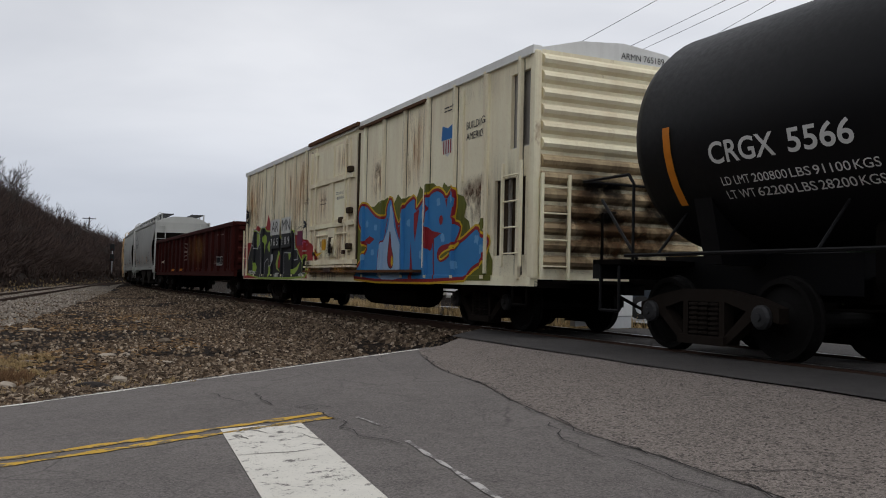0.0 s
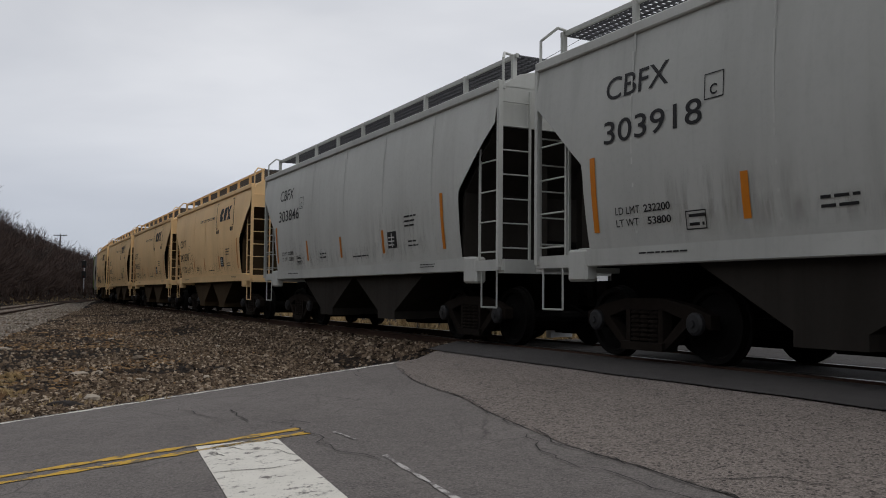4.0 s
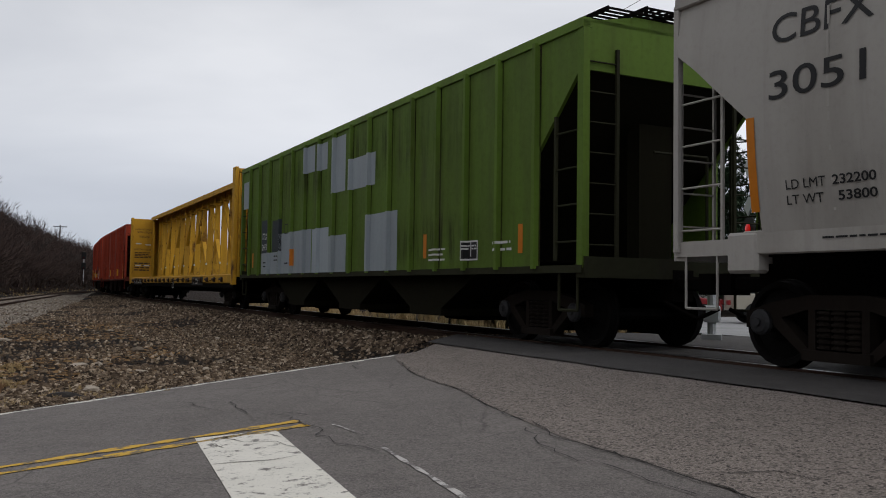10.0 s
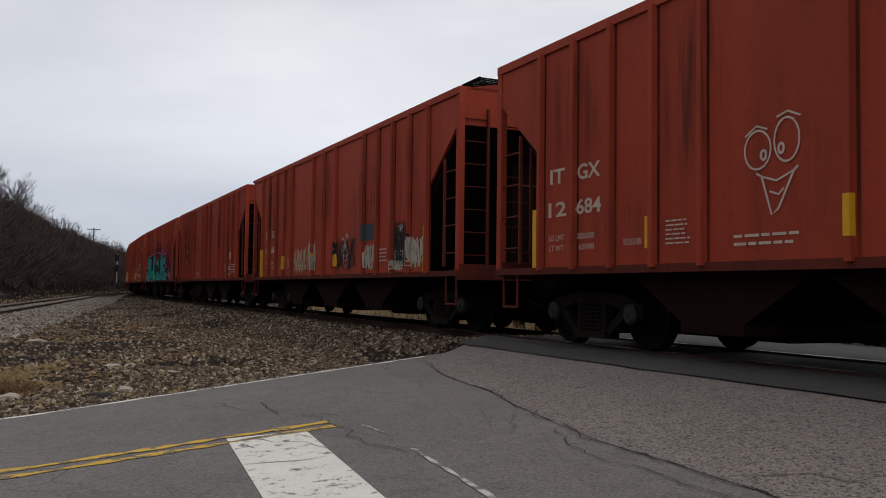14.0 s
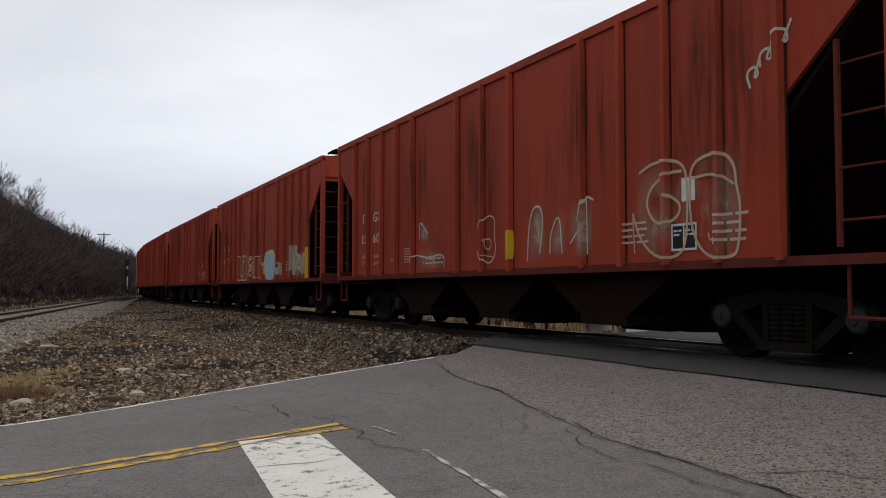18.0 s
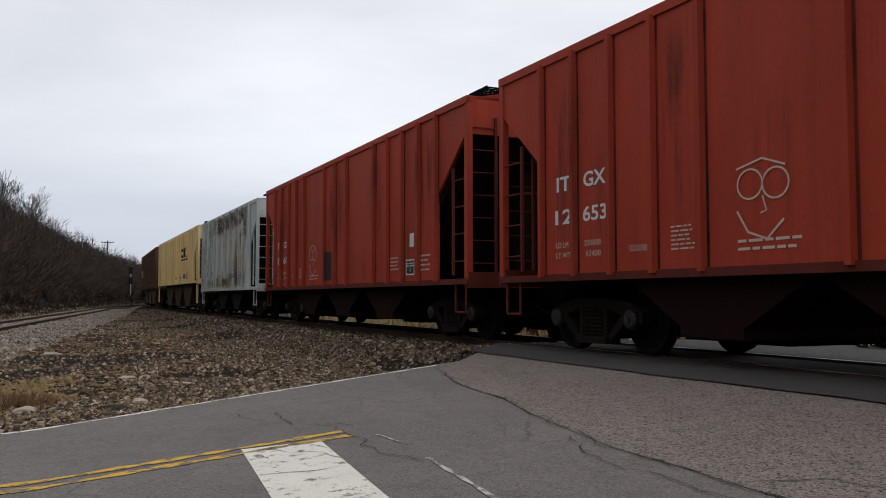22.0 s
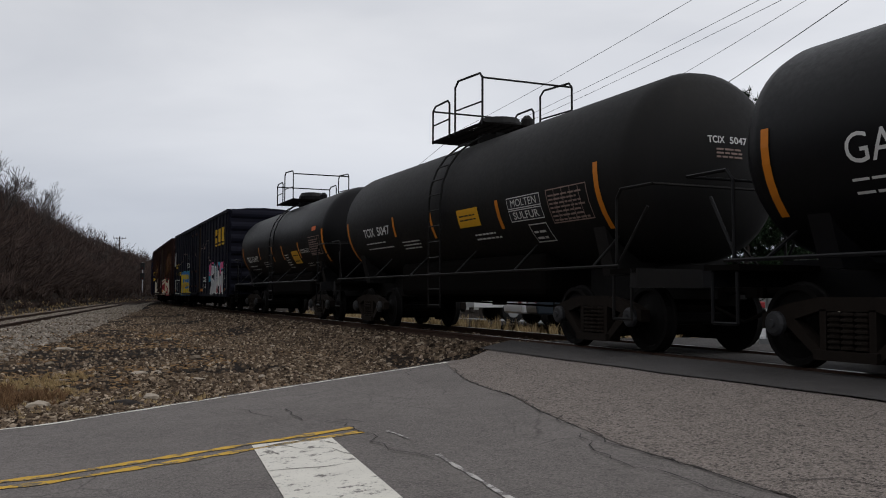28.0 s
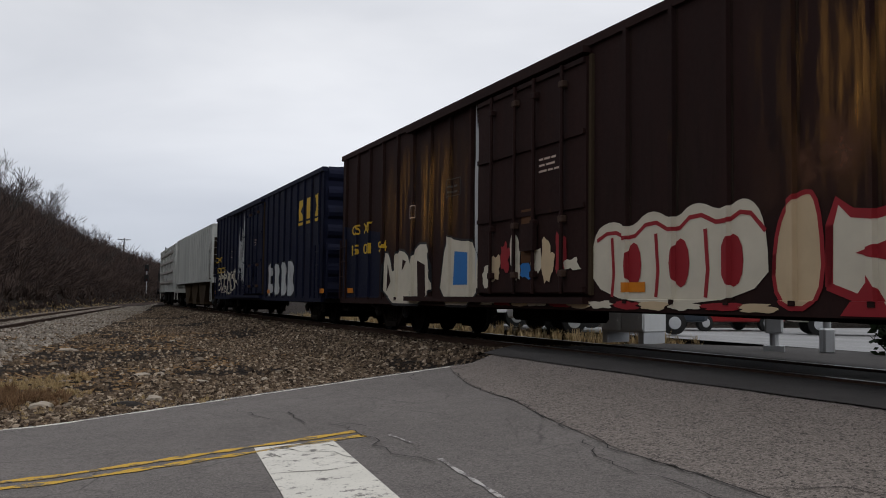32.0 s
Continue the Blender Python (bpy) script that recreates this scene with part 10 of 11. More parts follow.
bush_clumps(17, 560)
blades("undergrowth", bank_roots(5, 1800, 5, 200, 5.0, 4.0, 0.4, 1.5), M["twig"], "low brown undergrowth at the foot of the bank", "undergrowth", 6, 24, 1.0, 1.2, 0.045, 0.4)
blades("dry_grass", bank_roots(7, 900, -6, 140, 3.2, 2.6, 0.12, 0.35), M["straw"], "dry straw-coloured grass along the side track", "grass", 8, 18, 1.0, 0.9, 0.012)


def grass_roots(seed, count, u0, u1, n0, n1, h):
    rnd = random.Random(seed)
    out = []
    for _ in range(count):
        p = un(rnd.uniform(u0, u1), rnd.uniform(n0, n1))
        out.append((p.x, p.y, ground_fast(p.x, p.y), h * rnd.uniform(0.5, 1.2)))
    return out


def clump_roots(seed, spots, count, h):
    """Roots gathered round a few spots (u, n, radius), thinning outwards."""
    rnd = random.Random(seed)
    out = []
    for _ in range(count):
        u, n, r = spots[rnd.randrange(len(spots))]
        p = un(u + rnd.gauss(0, r), n + rnd.gauss(0, r * 0.6))
        if to_un(p.x, p.y)[0] > road_edge(to_un(p.x, p.y)[1]) + 0.15:
            out.append((p.x, p.y, ground_fast(p.x, p.y), h * rnd.uniform(0.5, 1.25)))
    return out


blades("grass_tuft", clump_roots(3, ((13.1, -0.15, 0.30), (13.6, 0.2, 0.22), (12.6, -0.45, 0.30), (12.5, -0.1, 0.28), (11.5, 0.1, 0.25)), 260, 0.075), M["straw"], "patch of dry straw-coloured grass in the gravel", "grass", 9, 30, 1.0, 1.35, 0.006)
blades("dead_weeds", clump_roots(31, ((10.4, -0.55, 0.32), (10.8, -0.2, 0.30), (11.0, -0.8, 0.35), (11.6, -0.7, 0.35)), 260, 0.15), M["weed"], "reddish brown dead weeds at the road's edge", "weeds", 14, 26, 1.0, 1.0, 0.005)
blades("weeds", grass_roots(4, 420, 15.5, 44, 10.6, 13.5, 0.5), M["straw"], "dry brown weeds beyond the main track", "weeds", 10, 20, 1.0, 0.6, 0.012)
blades("roadside_weeds", grass_roots(6, 150, 9.0, 10.6, -1.6, 1.6, 0.08), M["straw"], "short dead weeds at the road's edge", "weeds", 12, 14, 1.0, 0.9, 0.004)


def bare_tree(seed, height):
    """A leafless tree: tapering trunk, limbs and fine twigs."""
    rnd = random.Random(seed)
    bm = bmesh.new()

    def limb(p, d, length_, r, level):
        q = p + d * length_
        seg = 6 if level == 0 else (4 if level < 3 else 3)
        a = d.orthogonal().normalized()
        b = d.cross(a)
        r2 = max(r * 0.62, 0.011)
        lo = [bm.verts.new(p + (a * math.cos(6.283 * i / seg) + b * math.sin(6.283 * i / seg)) * r) for i in range(seg)]
        hi = [bm.verts.new(q + (a * math.cos(6.283 * i / seg) + b * math.sin(6.283 * i / seg)) * r2) for i in range(seg)]
        for i in range(seg):
            bm.faces.new((lo[i], lo[(i + 1) % seg], hi[(i + 1) % seg], hi[i]))
        if level >= 5:
            return
        for k in range(3 if level < 5 else 2):
            nd = (d + Vector((rnd.uniform(-1, 1), rnd.uniform(-1, 1), rnd.uniform(-0.1, 0.8))) * (0.75 if level else 0.55)).normalized()
            limb(p + d * length_ * rnd.uniform(0.55, 1.0), nd, length_ * rnd.uniform(0.60, 0.82), max(0.011, r2 * rnd.uniform(0.6, 0.9)), level + 1)
    limb(Vector((0, 0, -0.2)), Vector((0.03, 0.02, 1)).normalized(), height * 0.30, height * 0.022, 0)
    return link_mesh("crown", bm, M["bark"])


TREES = [bare_tree(3, 8.5), bare_tree(9, 8.0), bare_tree(21, 6.0)]
tree_rnd = random.Random(40)


def on_bank(bearing, back):
    """The spot on the bank, so far behind the side track, that lies on a bearing left of north."""
    a = radians(bearing)
    for r in range(40, 320):
        x, y = -math.sin(a) * r, math.cos(a) * r
        if off_line(SIDE, x, y) < FOOT - back:
            return x, y
    return x, y


for i, (az, back, k) in enumerate(((27.6, 9.0, 1.25), (26.9, 10.0, 1.2), (26.2, 8.5, 1.1), (25.7, 10.5, 1.35), (25.2, 9.0, 1.15), (24.5, 8.5, 0.8), (24.0, 9.5, 0.85), (23.5, 8.0, 0.7), (23.0, 9.0, 0.8), (22.5, 8.0, 0.7), (22.0, 8.5, 0.75),
                                   (21.4, 8.0, 0.7), (20.9, 7.5, 0.7), (28.3, 10.0, 1.3), (29.5, 9.5, 1.2), (31, 10, 1.2), (20.3, 7.5, 0.7), (26.5, 7.5, 0.7), (25.4, 7.2, 0.65), (24.8, 7.0, 0.6), (24.2, 11.0, 0.95), (23.3, 11.5, 0.9), (22.7, 10.5, 0.85), (22.2, 11.0, 0.8), (21.7, 10.0, 0.8), (21.1, 9.5, 0.75), (20.6, 9.0, 0.7), (20.0, 8.5, 0.65), (19.4, 8.0, 0.6), (27.2, 11.5, 1.1), (25.9, 12.0, 1.05))):
    x, y = on_bank(az, back)
    t = thing("bare_tree", "leafless gray tree standing in the brush on the bank", "tree", "bare trees")
    shift(part("crown", TREES[i % 3], None, t), 0, 0, 0, 0, 0, tree_rnd.uniform(0, 360))
    t.matrix_basis = pose(x, y, ground_fast(x, y)) @ Matrix.Scale(k * 0.80, 4)


def pine_mesh(seed, height, spread_, sparse=1.0):
    """Needle clumps on whorled boughs round a straight trunk."""
    rnd = random.Random(seed)
    vs, fs = [], []
    z = height * 0.10
    while z < height:
        f = z / height
        reach = spread_ * (1 - f) ** 0.6 * rnd.uniform(0.65, 1.1) + 0.15
        for k in range(rnd.randint(6, 9)):
            a = rnd.uniform(0, 6.283)
            if rnd.random() > sparse:
                continue
            droop = rnd.uniform(-0.05, 0.35)
            n = max(3, int(reach / 0.22))
            for j in range(n):
                d = reach * (0.25 + 0.75 * (j + rnd.random()) / n)
                cx, cy, cz = math.cos(a) * d, math.sin(a) * d, z + d * droop
                for _ in range(34):
                    b = rnd.uniform(0, 6.283)
                    e = rnd.uniform(-0.5, 1.1)
                    L = rnd.uniform(0.14, 0.42)
                    ex, ey, ez = cx + math.cos(b) * L * math.cos(e), cy + math.sin(b) * L * math.cos(e), cz + L * math.sin(e)
                    wx, wy = -math.sin(b) * 0.028, math.cos(b) * 0.028
                    cx, cy, cz = cx + rnd.uniform(-0.05, 0.05), cy + rnd.uniform(-0.05, 0.05), cz + rnd.uniform(-0.04, 0.04)
                    i = len(vs)
                    vs += [(cx - wx, cy - wy, cz), (cx + wx, cy + wy, cz), (ex, ey, ez)]
                    fs.append((i, i + 1, i + 2))
        z += height * 0.030 * rnd.uniform(0.8, 1.3)
    me = bpy.data.meshes.new("crown")
    me.from_pydata(vs, [], fs)
    me.materials.append(M["needle"])
    bm = bmesh.new()
    lathe(bm, [(height * 0.016, -0.3), (height * 0.012, height * 0.4), (0.03, height * 0.97)], "z", 8)
    trunk = link_mesh("trunk", bm, M["bark"])
    return me, trunk


PINES = [pine_mesh(1, 12.0, 4.6), pine_mesh(2, 9.0, 2.8, 0.6), pine_mesh(5, 8.0, 3.0, 0.7)]
for kind, x, y, k, turn in ((0, 15.4, 47.6, 1.0, 0), (0, 18.3, 51, 0.92, 80), (1, -1.5, 55, 1.0, 30), (1, 0.7, 58, 1.05, 200), (2, 5.0, 55, 1.0, 90), (1, 7.4, 60, 0.95, 150), (2, 10.0, 59, 1.05, 10), (1, 12.9, 60.6, 0.95, 300),
                            (2, 22.6, 45, 0.85, 60), (2, 27.0, 47, 0.8, 160), (1, 30.5, 50, 0.9, 220), (2, 35, 44, 0.9, 280), (0, 38, 36, 0.8, 40), (1, -5.5, 62, 0.8, 100), (2, 42, 26, 0.9, 10), (2, 46, 14, 1.0, 120)):
    t = thing("pine_tree", "dark green pine tree with ragged boughs behind the parking lot", "tree", "pine trees")
    crown, trunk = PINES[kind]
    shift(part("crown", crown, None, t), 0, 0, 0, 0, 0, turn)
    part("trunk", trunk, None, t)
    t.matrix_basis = pose(x, y, ground_fast(x, y)) @ Matrix.Scale(k, 4)


def utility_pole(x, y, height, turn, label):
    t = thing("utility_pole", label, "utility pole", "utility poles")
    part("pole", lathe(bmesh.new(), [(0.15, -0.4), (0.10, height)], "z", 10), M["pole"], t)
    for k, z in enumerate((height - 0.35,)):
        part("crossarm", boxes((-1.2, 1.2, -0.06, 0.06, z - 0.06, z + 0.06)), M["pole"], t)
        for xx in (-1.1, -0.55, 0.55, 1.1):
            part("insulator", lathe(bmesh.new(), [(0.03, z + 0.06), (0.06, z + 0.12), (0.06, z + 0.2), (0.02, z + 0.24)], "z", 8, (xx, 0, 0)), M["galv"], t)
    part("brace", rods(0.02, [(-0.6, 0.07, height - 0.4), (0, 0.12, height - 1.0), (0.6, 0.07, height - 0.4)]), M["pole"], t)
    part("pole_box", soft(boxes((-0.42, -0.16, -0.15, 0.15, height - 2.2, height - 1.4)), 0.04, 1), M["galv"], t)
    t.matrix_basis = pose(x, y, ground_fast(x, y), 0, 0, turn)
    return t


utility_pole(1.0, 42, 9.0, 20, "dark timber utility pole with a crossarm and insulators")
utility_pole(-13.5, 92, 9.5, 25, "distant timber utility pole with a crossarm")
utility_pole(-66.5, 170, 6.4, 15, "distant timber utility pole above the brush")
utility_pole(16.4, -8, 9.5, 17, "dark timber utility pole beside the road")


def wire(p, q, sag, r, label):
    p, q = Vector(p), Vector(q)
    bm = bmesh.new()
    d = (q - p).normalized()
    a = d.orthogonal().normalized() * r
    b = d.cross(a)
    rings = []
    for i in range(25):
        f = i / 24
        c = p.lerp(q, f) - Vector((0, 0, sag * 4 * f * (1 - f)))
        rings.append([bm.verts.new(c + v) for v in (a, b, -a, -b)])
    for r0, r1 in zip(rings, rings[1:]):
        for k in range(4):
            bm.faces.new((r0[k], r0[(k + 1) % 4], r1[(k + 1) % 4], r1[k]))
    return tagged(part("overhead_wire", bm, M["wire"]), label, "wire", "overhead wires")


for dx in (-1.1, 0.55, 1.1):
    wire((1.0 + dx * 0.94, 42 + dx * 0.34, 8.6), (16.4 + dx * 0.96, -8 + dx * 0.29, 9.1), 0.5, 0.007, "thin black overhead wire sagging between two poles")
    wire((1.0 + dx * 0.94, 42 + dx * 0.34, 8.6), (-13.5 + dx * 0.9, 92 + dx * 0.4, 9.0), 1.0, 0.010, "thin black overhead wire running to the distant pole")
wire((8.4, 56, 8.8), (11.5, -8, 9.0), 0.5, 0.012, "black service cable crossing over the tracks")
wire((3.4, 56, 8.8), (14.0, -8, 9.0), 0.5, 0.007, "thin black service wire crossing over the tracks")
wire((1.0, 42, 7.0), (34, 5, 7.2), 1.2, 0.03, "thick black telephone cable sagging between two poles")
wire((1.0, 42, 6.5), (34, 5, 6.6), 1.3, 0.025, "thick black telephone cable sagging between two poles")


def crossing_signal(u, n):
    p = un(u, n)
    t = thing("crossing_signal", "silver crossing signal mast with white crossbuck and red lamps", "crossing signal")
    part("mast", lathe(bmesh.new(), [(0.065, 0), (0.065, 3.12)], "z", 12), M["galv"], t)
    part("base", soft(boxes((-0.10, 0.10, -0.10, 0.10, 0, 0.42)), 0.03, 1), M["galv"], t)
    part("bell", lathe(bmesh.new(), [(0.02, 3.10), (0.13, 3.13), (0.15, 3.23), (0.10, 3.33), (0.02, 3.36)], "z", 14), M["galv"], t)
    for a in (45, -45):
        bm = boxes((-0.60, 0.60, -0.10, -0.075, -0.11, 0.11))
        shift(part("crossbuck_blade", bm, M["galv"], t), 0, 0, 2.68, 0, a, 0)
    part("lamp_arm", rods(0.03, [(-0.42, 0, 1.95), (0.42, 0, 1.95)]), M["wire"], t)
    for s, m in ((-1, "lamp_red"), (1, "lamp_off")):
        hd = part("lamp_hood", lathe(bmesh.new(), [(0.24, -0.05), (0.24, -0.03), (0.13, 0.0), (0.11, 0.16)], "y", 18, (s * 0.42, 0, 1.95)), M["wire"], t)
        part("lens", lathe(bmesh.new(), [(0.10, -0.06), (0.08, -0.08), (0.02, -0.09)], "y", 16, (s * 0.42, 0, 1.95)), M[m], hd)
    t.matrix_basis = pose(p.x, p.y, road_z(n), 0, 0, -87)
    t = thing("gate_stand", "low silver gate mechanism on a post", "gate stand")
    q = un(u + 0.15, n - 1.0)
    part("post", lathe(bmesh.new(), [(0.07, 0), (0.07, 1.0)], "z", 10), M["galv"], t)
    part("mechanism", soft(boxes((-0.14, 0.14, -0.12, 0.12, 0.30, 0.58)), 0.03, 1), M["galv"], t)
    part("foot", boxes((-0.16, 0.16, -0.16, 0.16, 0, 0.10)), M["galv"], t)
    t.matrix_basis = pose(q.x, q.y, road_z(n - 1), 0, 0, -22)


crossing_signal(10.9, 11.7)


def cabinet(u, n):
    p = un(u, n)
    t = thing("signal_cabinet", "silver-gray railway signal cabinet on a low stand", "cabinet")
    b = part("case", soft(boxes((-0.50, 0.50, -0.42, 0.42, 0.18, 1.72)), 0.02, 1), M["case"], t)
    part("lid", soft(boxes((-0.54, 0.54, -0.46, 0.46, 1.72, 1.80)), 0.02, 1), M["case"], t)
    for x in (-0.245, 0.245):
        dr = part("door", boxes((x - 0.23, x + 0.23, -0.445, -0.425, 0.24, 1.66)), M["case"], t)
        for i in range(4):
            part("louvre", boxes((x - 0.15, x + 0.15, -0.46, -0.445, 0.40 + i * 0.06, 0.42 + i * 0.06)), M["case"], dr)
        part("handle", rods(0.015, [(x + 0.18, -0.47, 0.85), (x + 0.18, -0.47, 1.0)]), M["galv"], dr)
    for x in (-0.42, 0.42):
        part("stand_leg", boxes((x - 0.06, x + 0.06, -0.4, 0.4, -0.05, 0.18)), M["galv"], t)
    t.matrix_basis = pose(p.x, p.y, road_z(n), 0, 0, 24.9 - 90 + 22)


cabinet(14.95, 10.75)


def parked_car(name, label, x, y, turn, mat, kind):
    t = thing(name, label, "car", "parked cars")
    W = 0.88
    if kind == "sedan":
        low, cab = [(-2.25, 0.35), (2.25, 0.35), (2.28, 0.60), (2.15, 0.78), (1.0, 0.92), (-1.35, 0.98), (-2.2, 0.95), (-2.28, 0.6)], [(-1.75, 0.96), (1.05, 0.92), (0.35, 1.42), (-0.85, 1.44)]
    elif kind == "pickup":
        low, cab = [(-2.7, 0.50), (2.7, 0.50), (2.72, 0.85), (2.6, 1.08), (1.2, 1.15), (-0.6, 1.12), (-0.62, 1.10), (-2.7, 1.10)], [(-0.65, 1.1), (1.3, 1.12), (0.75, 1.78), (-0.55, 1.80)]
    else:
        low, cab = [(-2.1, 0.45), (2.1, 0.45), (2.12, 0.75), (2.0, 1.02), (1.0, 1.08), (-2.1, 1.08)], [(-2.05, 1.06), (1.0, 1.06), (0.6, 1.75), (-1.95, 1.75)]
    bm = prism(bmesh.new(), low, "y", -W, W)
    bmesh.ops.recalc_face_normals(bm, faces=bm.faces[:])
    part("body", soft(bm, 0.06, 2), M[mat], t)
    bm = prism(bmesh.new(), cab, "y", -W + 0.12, W - 0.12)
    bmesh.ops.recalc_face_normals(bm, faces=bm.faces[:])
    part("cabin_glass", soft(bm, 0.05, 2), M["glass"], t)
    top = max(z for _, z in cab)
    xs = [x_ for x_, z in cab if z > top - 0.06]
    part("cabin_roof", soft(boxes((min(xs) - 0.02, max(xs) + 0.02, -W + 0.16, W - 0.16, top - 0.03, top + 0.03)), 0.02, 1), M[mat], t)
    r = 0.32 if kind == "sedan" else 0.38
    for sx in (-1.35, 1.38):
        for s in (-1, 1):
            w = part("wheel", lathe(bmesh.new(), [(r * 0.6, -0.11), (r, -0.09), (r, 0.09), (r * 0.6, 0.11)], "y", 18, (sx, s * (W - 0.06), r)), M["tyre"], t)
            part("rim", lathe(bmesh.new(), [(r * 0.58, s * 0.10), (r * 0.5, s * 0.118), (0.05, s * 0.12)], "y", 14, (sx, s * (W - 0.06), r)), M["galv"], w)
    for s in (-1, 1):
        part("headlight", soft(boxes((2.12, 2.26, *sorted((s * 0.80, s * 0.50)), 0.62, 0.76)), 0.02, 1), M["case"], t)
        part("tail_light", soft(boxes((-2.29, -2.18, *sorted((s * 0.82, s * 0.55)), 0.66, 0.84)), 0.02, 1), M["carred"], t)
    part("bumper", soft(boxes((2.14, 2.32, -0.82, 0.82, 0.38, 0.56)), 0.03, 1), M[mat], t)
    t.matrix_basis = pose(x, y, max(ground_fast(x, y), road_z(to_un(x, y)[1]) + 0.02), 0, 0, turn)


for nm, lb, u, n, turn, mat, kind in (("pickup_truck", "white pickup truck parked across the tracks", 26.0, 15.0, 20, "carwhite", "pickup"), ("sedan_car", "white sedan parked beside a dark car", 23.0, 14.8, 15, "carwhite", "sedan"),
                                      ("sedan_car", "dark blue sedan parked beside a white car", 20.6, 14.2, 5, "cardark", "sedan"), ("sedan_car", "red car parked at the back of the lot", 27.0, 23.5, 20, "carred", "sedan"),
                                      ("utility_car", "beige off-road car parked on the lot", 22.5, 25.5, -10, "carbeige", "suv"), ("sedan_car", "silver-white car parked at the back of the lot", 30.5, 20.5, 30, "case", "sedan")):
    p = un(u, n)
    parked_car(nm, lb, p.x, p.y, turn, mat, kind)


def hedge(u0, u1, n0, n1, h):
    rnd = random.Random(8)
    vs, fs = [], []
    for _ in range(13000):
        u, n = rnd.uniform(u0, u1), rnd.uniform(n0, n1)
        z = h * rnd.random() ** 0.6 * (0.9 + 0.2 * noise.noise((u * 2, n * 2, 1)))
        p = un(u, n, road_z(n) + z)
        a, b, k = rnd.uniform(0, 6.283), rnd.uniform(-1, 1), rnd.uniform(0.05, 0.11)
        ax = Vector((math.cos(a), math.sin(a), b)).normalized() * k
        ay = ax.orthogonal().normalized() * k * 0.6
        i = len(vs)
        vs += [tuple(p - ax), tuple(p + ay), tuple(p + ax), tuple(p - ay)]
        fs.append((i, i + 1, i + 2, i + 3))
    me = bpy.data.meshes.new("hedge")
    me.from_pydata(vs, [], fs)
    me.materials.append(M["hedge"])
    return tagged(new("hedge", me), "dark evergreen hedge beside the crossing", "hedge", "", "stuff")


hedge(5.0, 10.8, 12.5, 14.6, 0.74)


def low_building(x, y, turn, w, d, h, label):
    t = thing("building", label, "building", "low buildings")
    part("wall", boxes((-w / 2, w / 2, -d / 2, d / 2, -0.3, h)), M["wall"], t)
    part("roof", soft(boxes((-w / 2 - 0.3, w / 2 + 0.3, -d / 2 - 0.3, d / 2 + 0.3, h, h + 0.35)), 0.03, 1), M["roofgray"], t)
    n = int(w / 4)
    for i in range(n):
        xx = -w / 2 + (i + 0.5) * w / n
        wd = part("window", boxes((xx - 1.0, xx + 1.0, -d / 2 - 0.05, -d / 2 + 0.02, 0.9, 2.3)), M["glass"], t)
        part("frame", boxes((xx - 1.08, xx + 1.08, -d / 2 - 0.08, -d / 2 - 0.03, 2.3, 2.38), (xx - 1.08, xx + 1.08, -d / 2 - 0.08, -d / 2 - 0.03, 0.82, 0.9), (xx - 0.03, xx + 0.03, -d / 2 - 0.08, -d / 2 - 0.04, 0.9, 2.3)), M["wall"], wd)
    for i in range(2):
        part("roof_unit", soft(boxes((-w / 4 + i * w / 2 - 0.9, -w / 4 + i * w / 2 + 0.9, -0.8, 0.8, h + 0.35, h + 1.3)), 0.04, 1), M["case"], t)
    t.matrix_basis = pose(x, y, ground_fast(x, y), 0, 0, turn)


low_building(33, 58, -25, 26, 10, 3.6, "low pale commercial building with a flat gray roof")
low_building(6, 72, 0, 22, 10, 3.4, "low pale building behind the pine trees")


def far_signal(x, y):
    t = thing("railway_signal", "distant railway signal mast with black heads", "railway signal")
    part("mast", lathe(bmesh.new(), [(0.08, 0), (0.08, 5.2)], "z", 8), M["galv"], t)
    for z in (4.6, 3.0):
        hd = part("signal_head", soft(boxes((-0.35, 0.35, -0.12, 0.02, z - 0.55, z + 0.55)), 0.1, 2), M["wire"], t)
        part("lens", lathe(bmesh.new(), [(0.10, -0.13), (0.02, -0.15)], "y", 10, (0, 0, z - 0.3)), M["lamp_off"], hd)
    t.matrix_basis = pose(x, y, ground_fast(x, y))


far_signal(-50.2, 138)


def lump(name, label, x, y, size, mat, seed, category="stone"):
    rnd = random.Random(seed)
    bm = bmesh.new()
    bmesh.ops.create_icosphere(bm, subdivisions=2, radius=1)
    for v in bm.verts:
        k = 1 + 0.45 * noise.noise(v.co * 1.3 + Vector((seed, 0, 0))) + 0.08 * rnd.uniform(-1, 1)
        v.co = Vector((v.co.x * size[0] * k, v.co.y * size[1] * k, v.co.z * size[2] * k))
    t = tagged(part(name, bm, mat), label, category)
    t.matrix_basis = pose(x, y, ground_fast(x, y) + size[2] * 0.5, 0, 0, seed * 40)


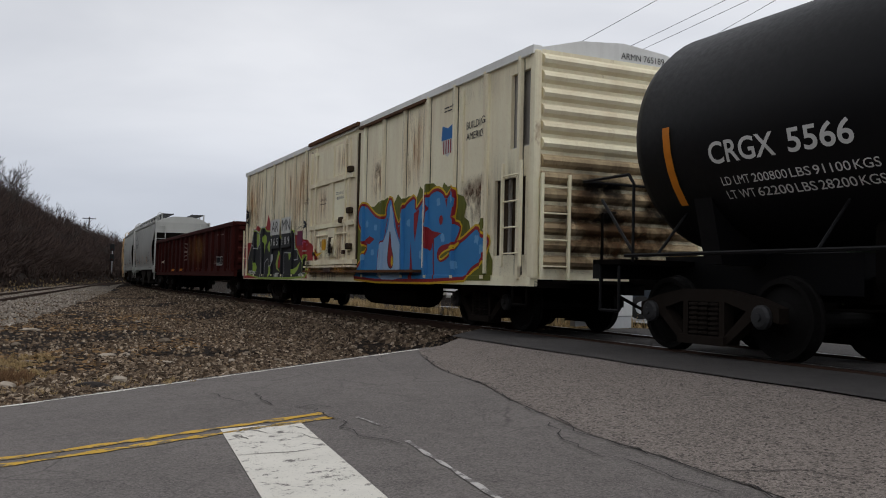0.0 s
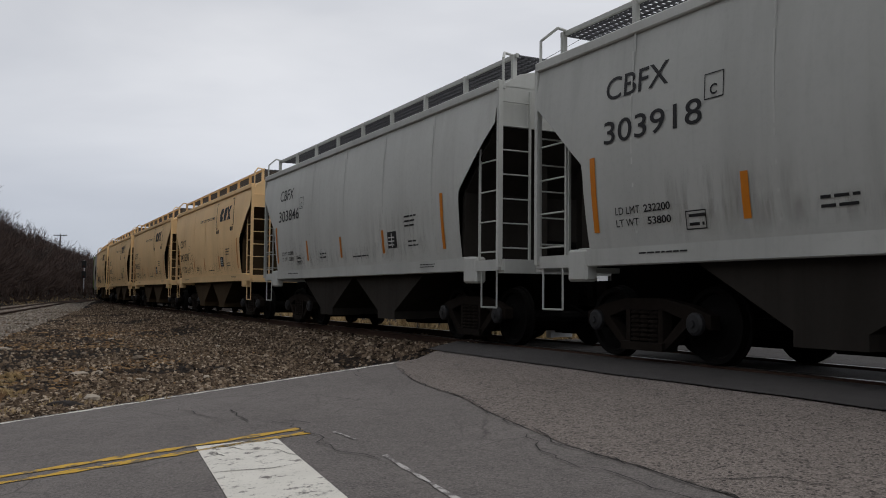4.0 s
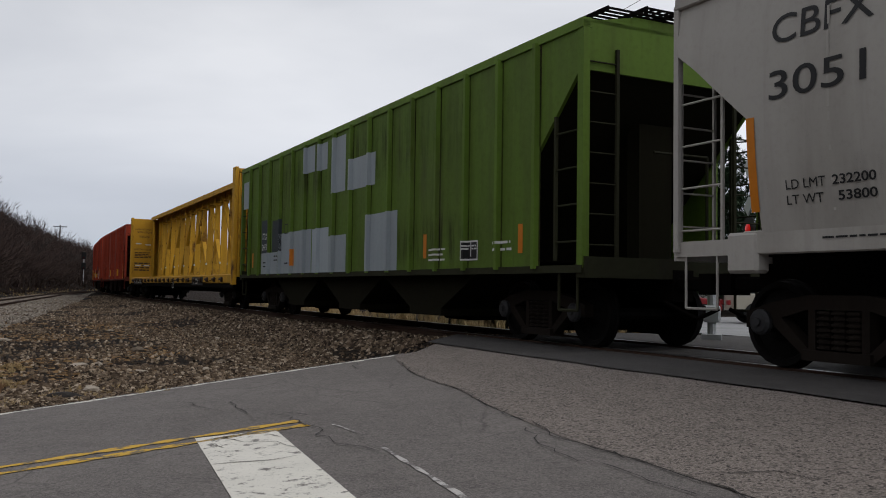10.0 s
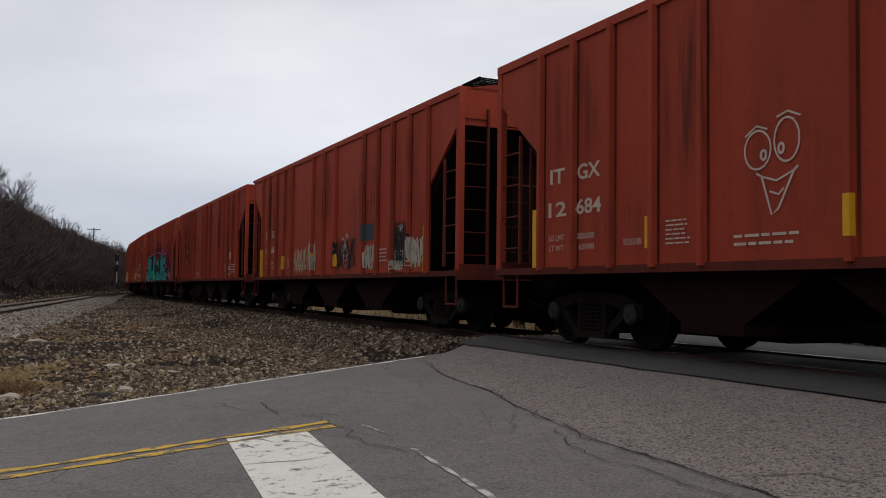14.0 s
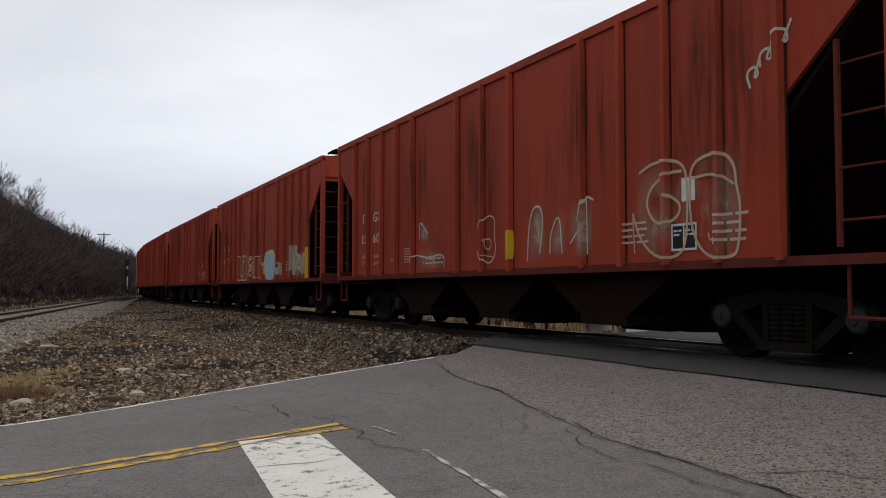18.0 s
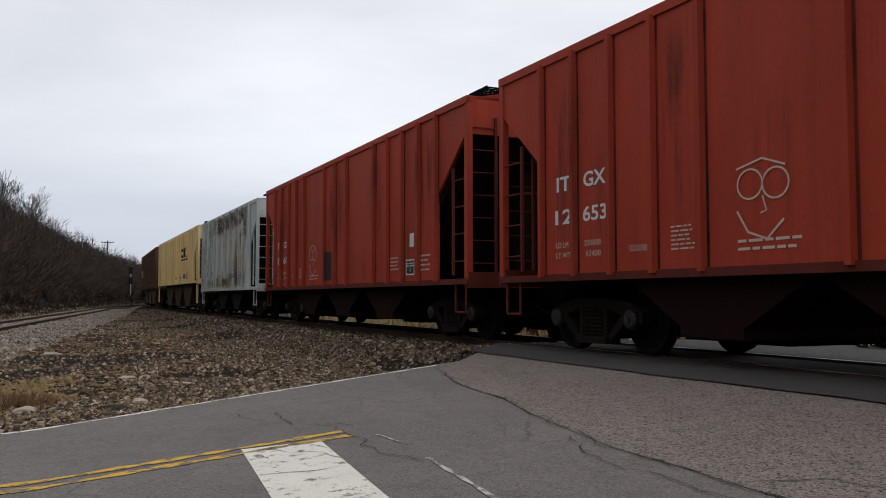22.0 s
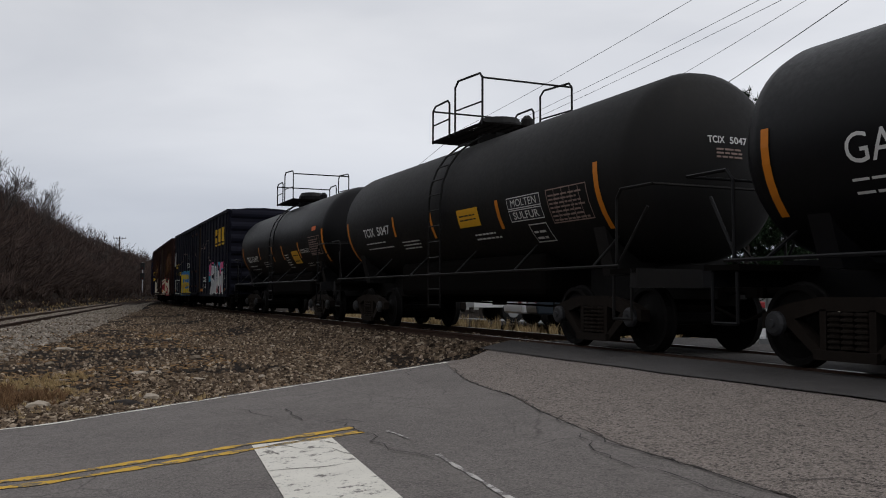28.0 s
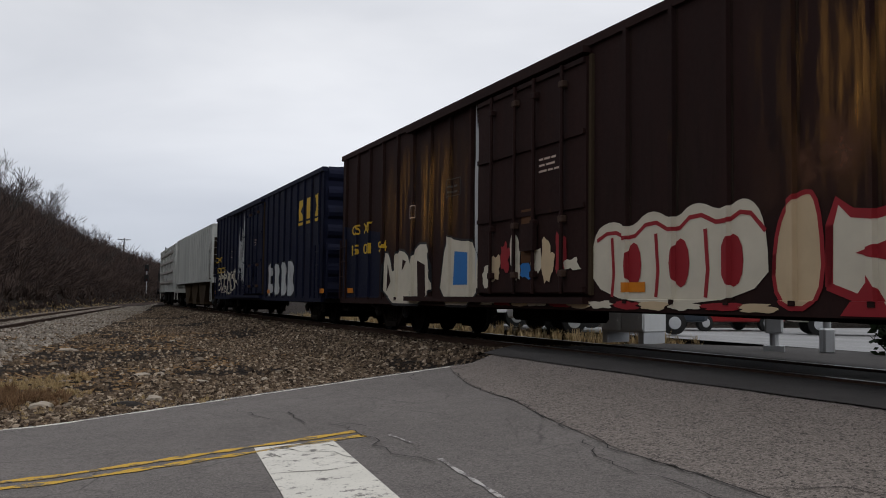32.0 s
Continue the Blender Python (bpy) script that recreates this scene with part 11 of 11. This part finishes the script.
for i, (u, n, size, mat, label) in enumerate((
        (10.28, 1.0, (0.13, 0.08, 0.05), "pale_stone", "pale limestone rock lying at the road's edge"), (9.70, 0.72, (0.20, 0.07, 0.05), "dark_stone", "dark slab of broken asphalt at the road's edge"),
        (20.2, 0.2, (0.20, 0.09, 0.04), "pale_stone", "flat pale rock on the bare ground"), (13.64, 1.15, (0.15, 0.09, 0.035), "pale_stone", "flat pale rock among the gravel"), (13.7, 1.42, (0.09, 0.06, 0.04), "pale_stone", "small pale rock among the gravel"),
        (13.1, 0.12, (0.09, 0.06, 0.03), "dull_stone", "brown rock beside the dry grass"), (12.7, 1.85, (0.12, 0.05, 0.03), "pale_stone", "flat pale rock among the gravel"), (9.98, -0.13, (0.11, 0.08, 0.055), "pale_stone", "pale chipped rock at the road's edge"),
        (10.05, 0.12, (0.07, 0.05, 0.035), "dull_stone", "brown rock at the road's edge"), (16.5, -0.05, (0.12, 0.08, 0.04), "dull_stone", "brown rock on the bare ground"), (16.8, 2.4, (0.12, 0.08, 0.05), "dull_stone", "brown rock among the gravel"))):
    p = un(u, n)
    lump("rock", label, p.x, p.y, size, M[mat], i + 3)
for i in range(9):
    rnd = random.Random(100 + i)
    p = un(rnd.uniform(10.6, 24), rnd.uniform(0.8, 5.0))
    if to_un(p.x, p.y)[0] > road_edge(to_un(p.x, p.y)[1]) + 0.4:
        lump("rock", "small loose rock among the gravel", p.x, p.y, (rnd.uniform(0.05, 0.08), rnd.uniform(0.04, 0.06), rnd.uniform(0.03, 0.045)), M["pale_stone"] if i % 3 == 0 else M["dull_stone"], i + 25)


def far_woods(name, x0, y0, x1, y1, h, depth, label, seed):
    """A wooded ridge closing the view: an uneven dark mass with bare crowns."""
    rnd = random.Random(seed)
    bm = bmesh.new()
    a, b = Vector((x0, y0, 0)), Vector((x1, y1, 0))
    d = (b - a).normalized()
    nrm = Vector((-d.y, d.x, 0))
    n = int((b - a).length / 3)
    rows = []
    for i in range(n + 1):
        p = a.lerp(b, i / n)
        k = h * (0.75 + 0.35 * noise.noise((i * 0.35, seed, 0)) + rnd.uniform(-0.08, 0.08))
        rows.append([bm.verts.new(p + nrm * off + Vector((0, 0, z * k - 0.8))) for off, z in ((0, 0), (depth * 0.1, 0.55), (depth * 0.25, 0.9), (depth * 0.5, 1.0), (depth, 0.8))])
    for r0, r1 in zip(rows, rows[1:]):
        for j in range(4):
            bm.faces.new((r0[j], r1[j], r1[j + 1], r0[j + 1]))
    return tagged(part(name, bm, M["bank"], None, "", True), label, "backdrop", "", "structure")


far_woods("backdrop", -260, 60, -75, 330, 11, 60, "distant leafless woods on a low ridge", 3)
far_woods("backdrop", -75, 330, 260, 330, 12, 60, "distant leafless woods on a low ridge", 4)
far_woods("backdrop", 260, 330, 300, -200, 11, 60, "distant leafless woods on a low ridge", 5)
# Out of view: added behind the camera to cut low sky light on the train.
far_woods("backdrop", 120, -75, -70, -45, 13, 30, "unseen wooded rise added behind the camera to block low sky light", 6)
far_woods("backdrop", -70, -45, -95, 25, 13, 30, "unseen wooded rise added behind the camera to block low sky light", 7)


# ---- what moves ----
def car_pose(centre, arm, t):
    s = centre - run_out(t)
    ax, ay, _ = rail_at(s - arm)
    bx, by, _ = rail_at(s + arm)
    return pose((ax + bx) / 2, (ay + by) / 2, 0, 0, 0, math.degrees(math.atan2(ay - by, ax - bx)))


def motions():
    for car, centre, arm in TRAIN:
        walk(car, [(i * 0.5, car_pose(centre, arm, i * 0.5)) for i in range(65)])
    # wheels turn while their car is near the crossing
    where = {car.name: centre for car, centre, arm in TRAIN}
    for wheels, car in WHEELSETS:
        rest = wheels.matrix_basis.copy()
        near = [i for i in range(961) if -13 < where[car.name] - run_out(i / 30) < 22]
        if not near:
            continue
        rows = [(i / 30, rest @ pose(0, 0, 0, 0, math.degrees(run_out(i / 30) / WHEEL_R) % 360)) for i in near]
        if near[0] > 0:
            rows.insert(0, (0, rows[0][1]))
        if near[-1] < 960:
            rows.append((32.0, rows[-1][1]))
        walk(wheels, rows)


motions()
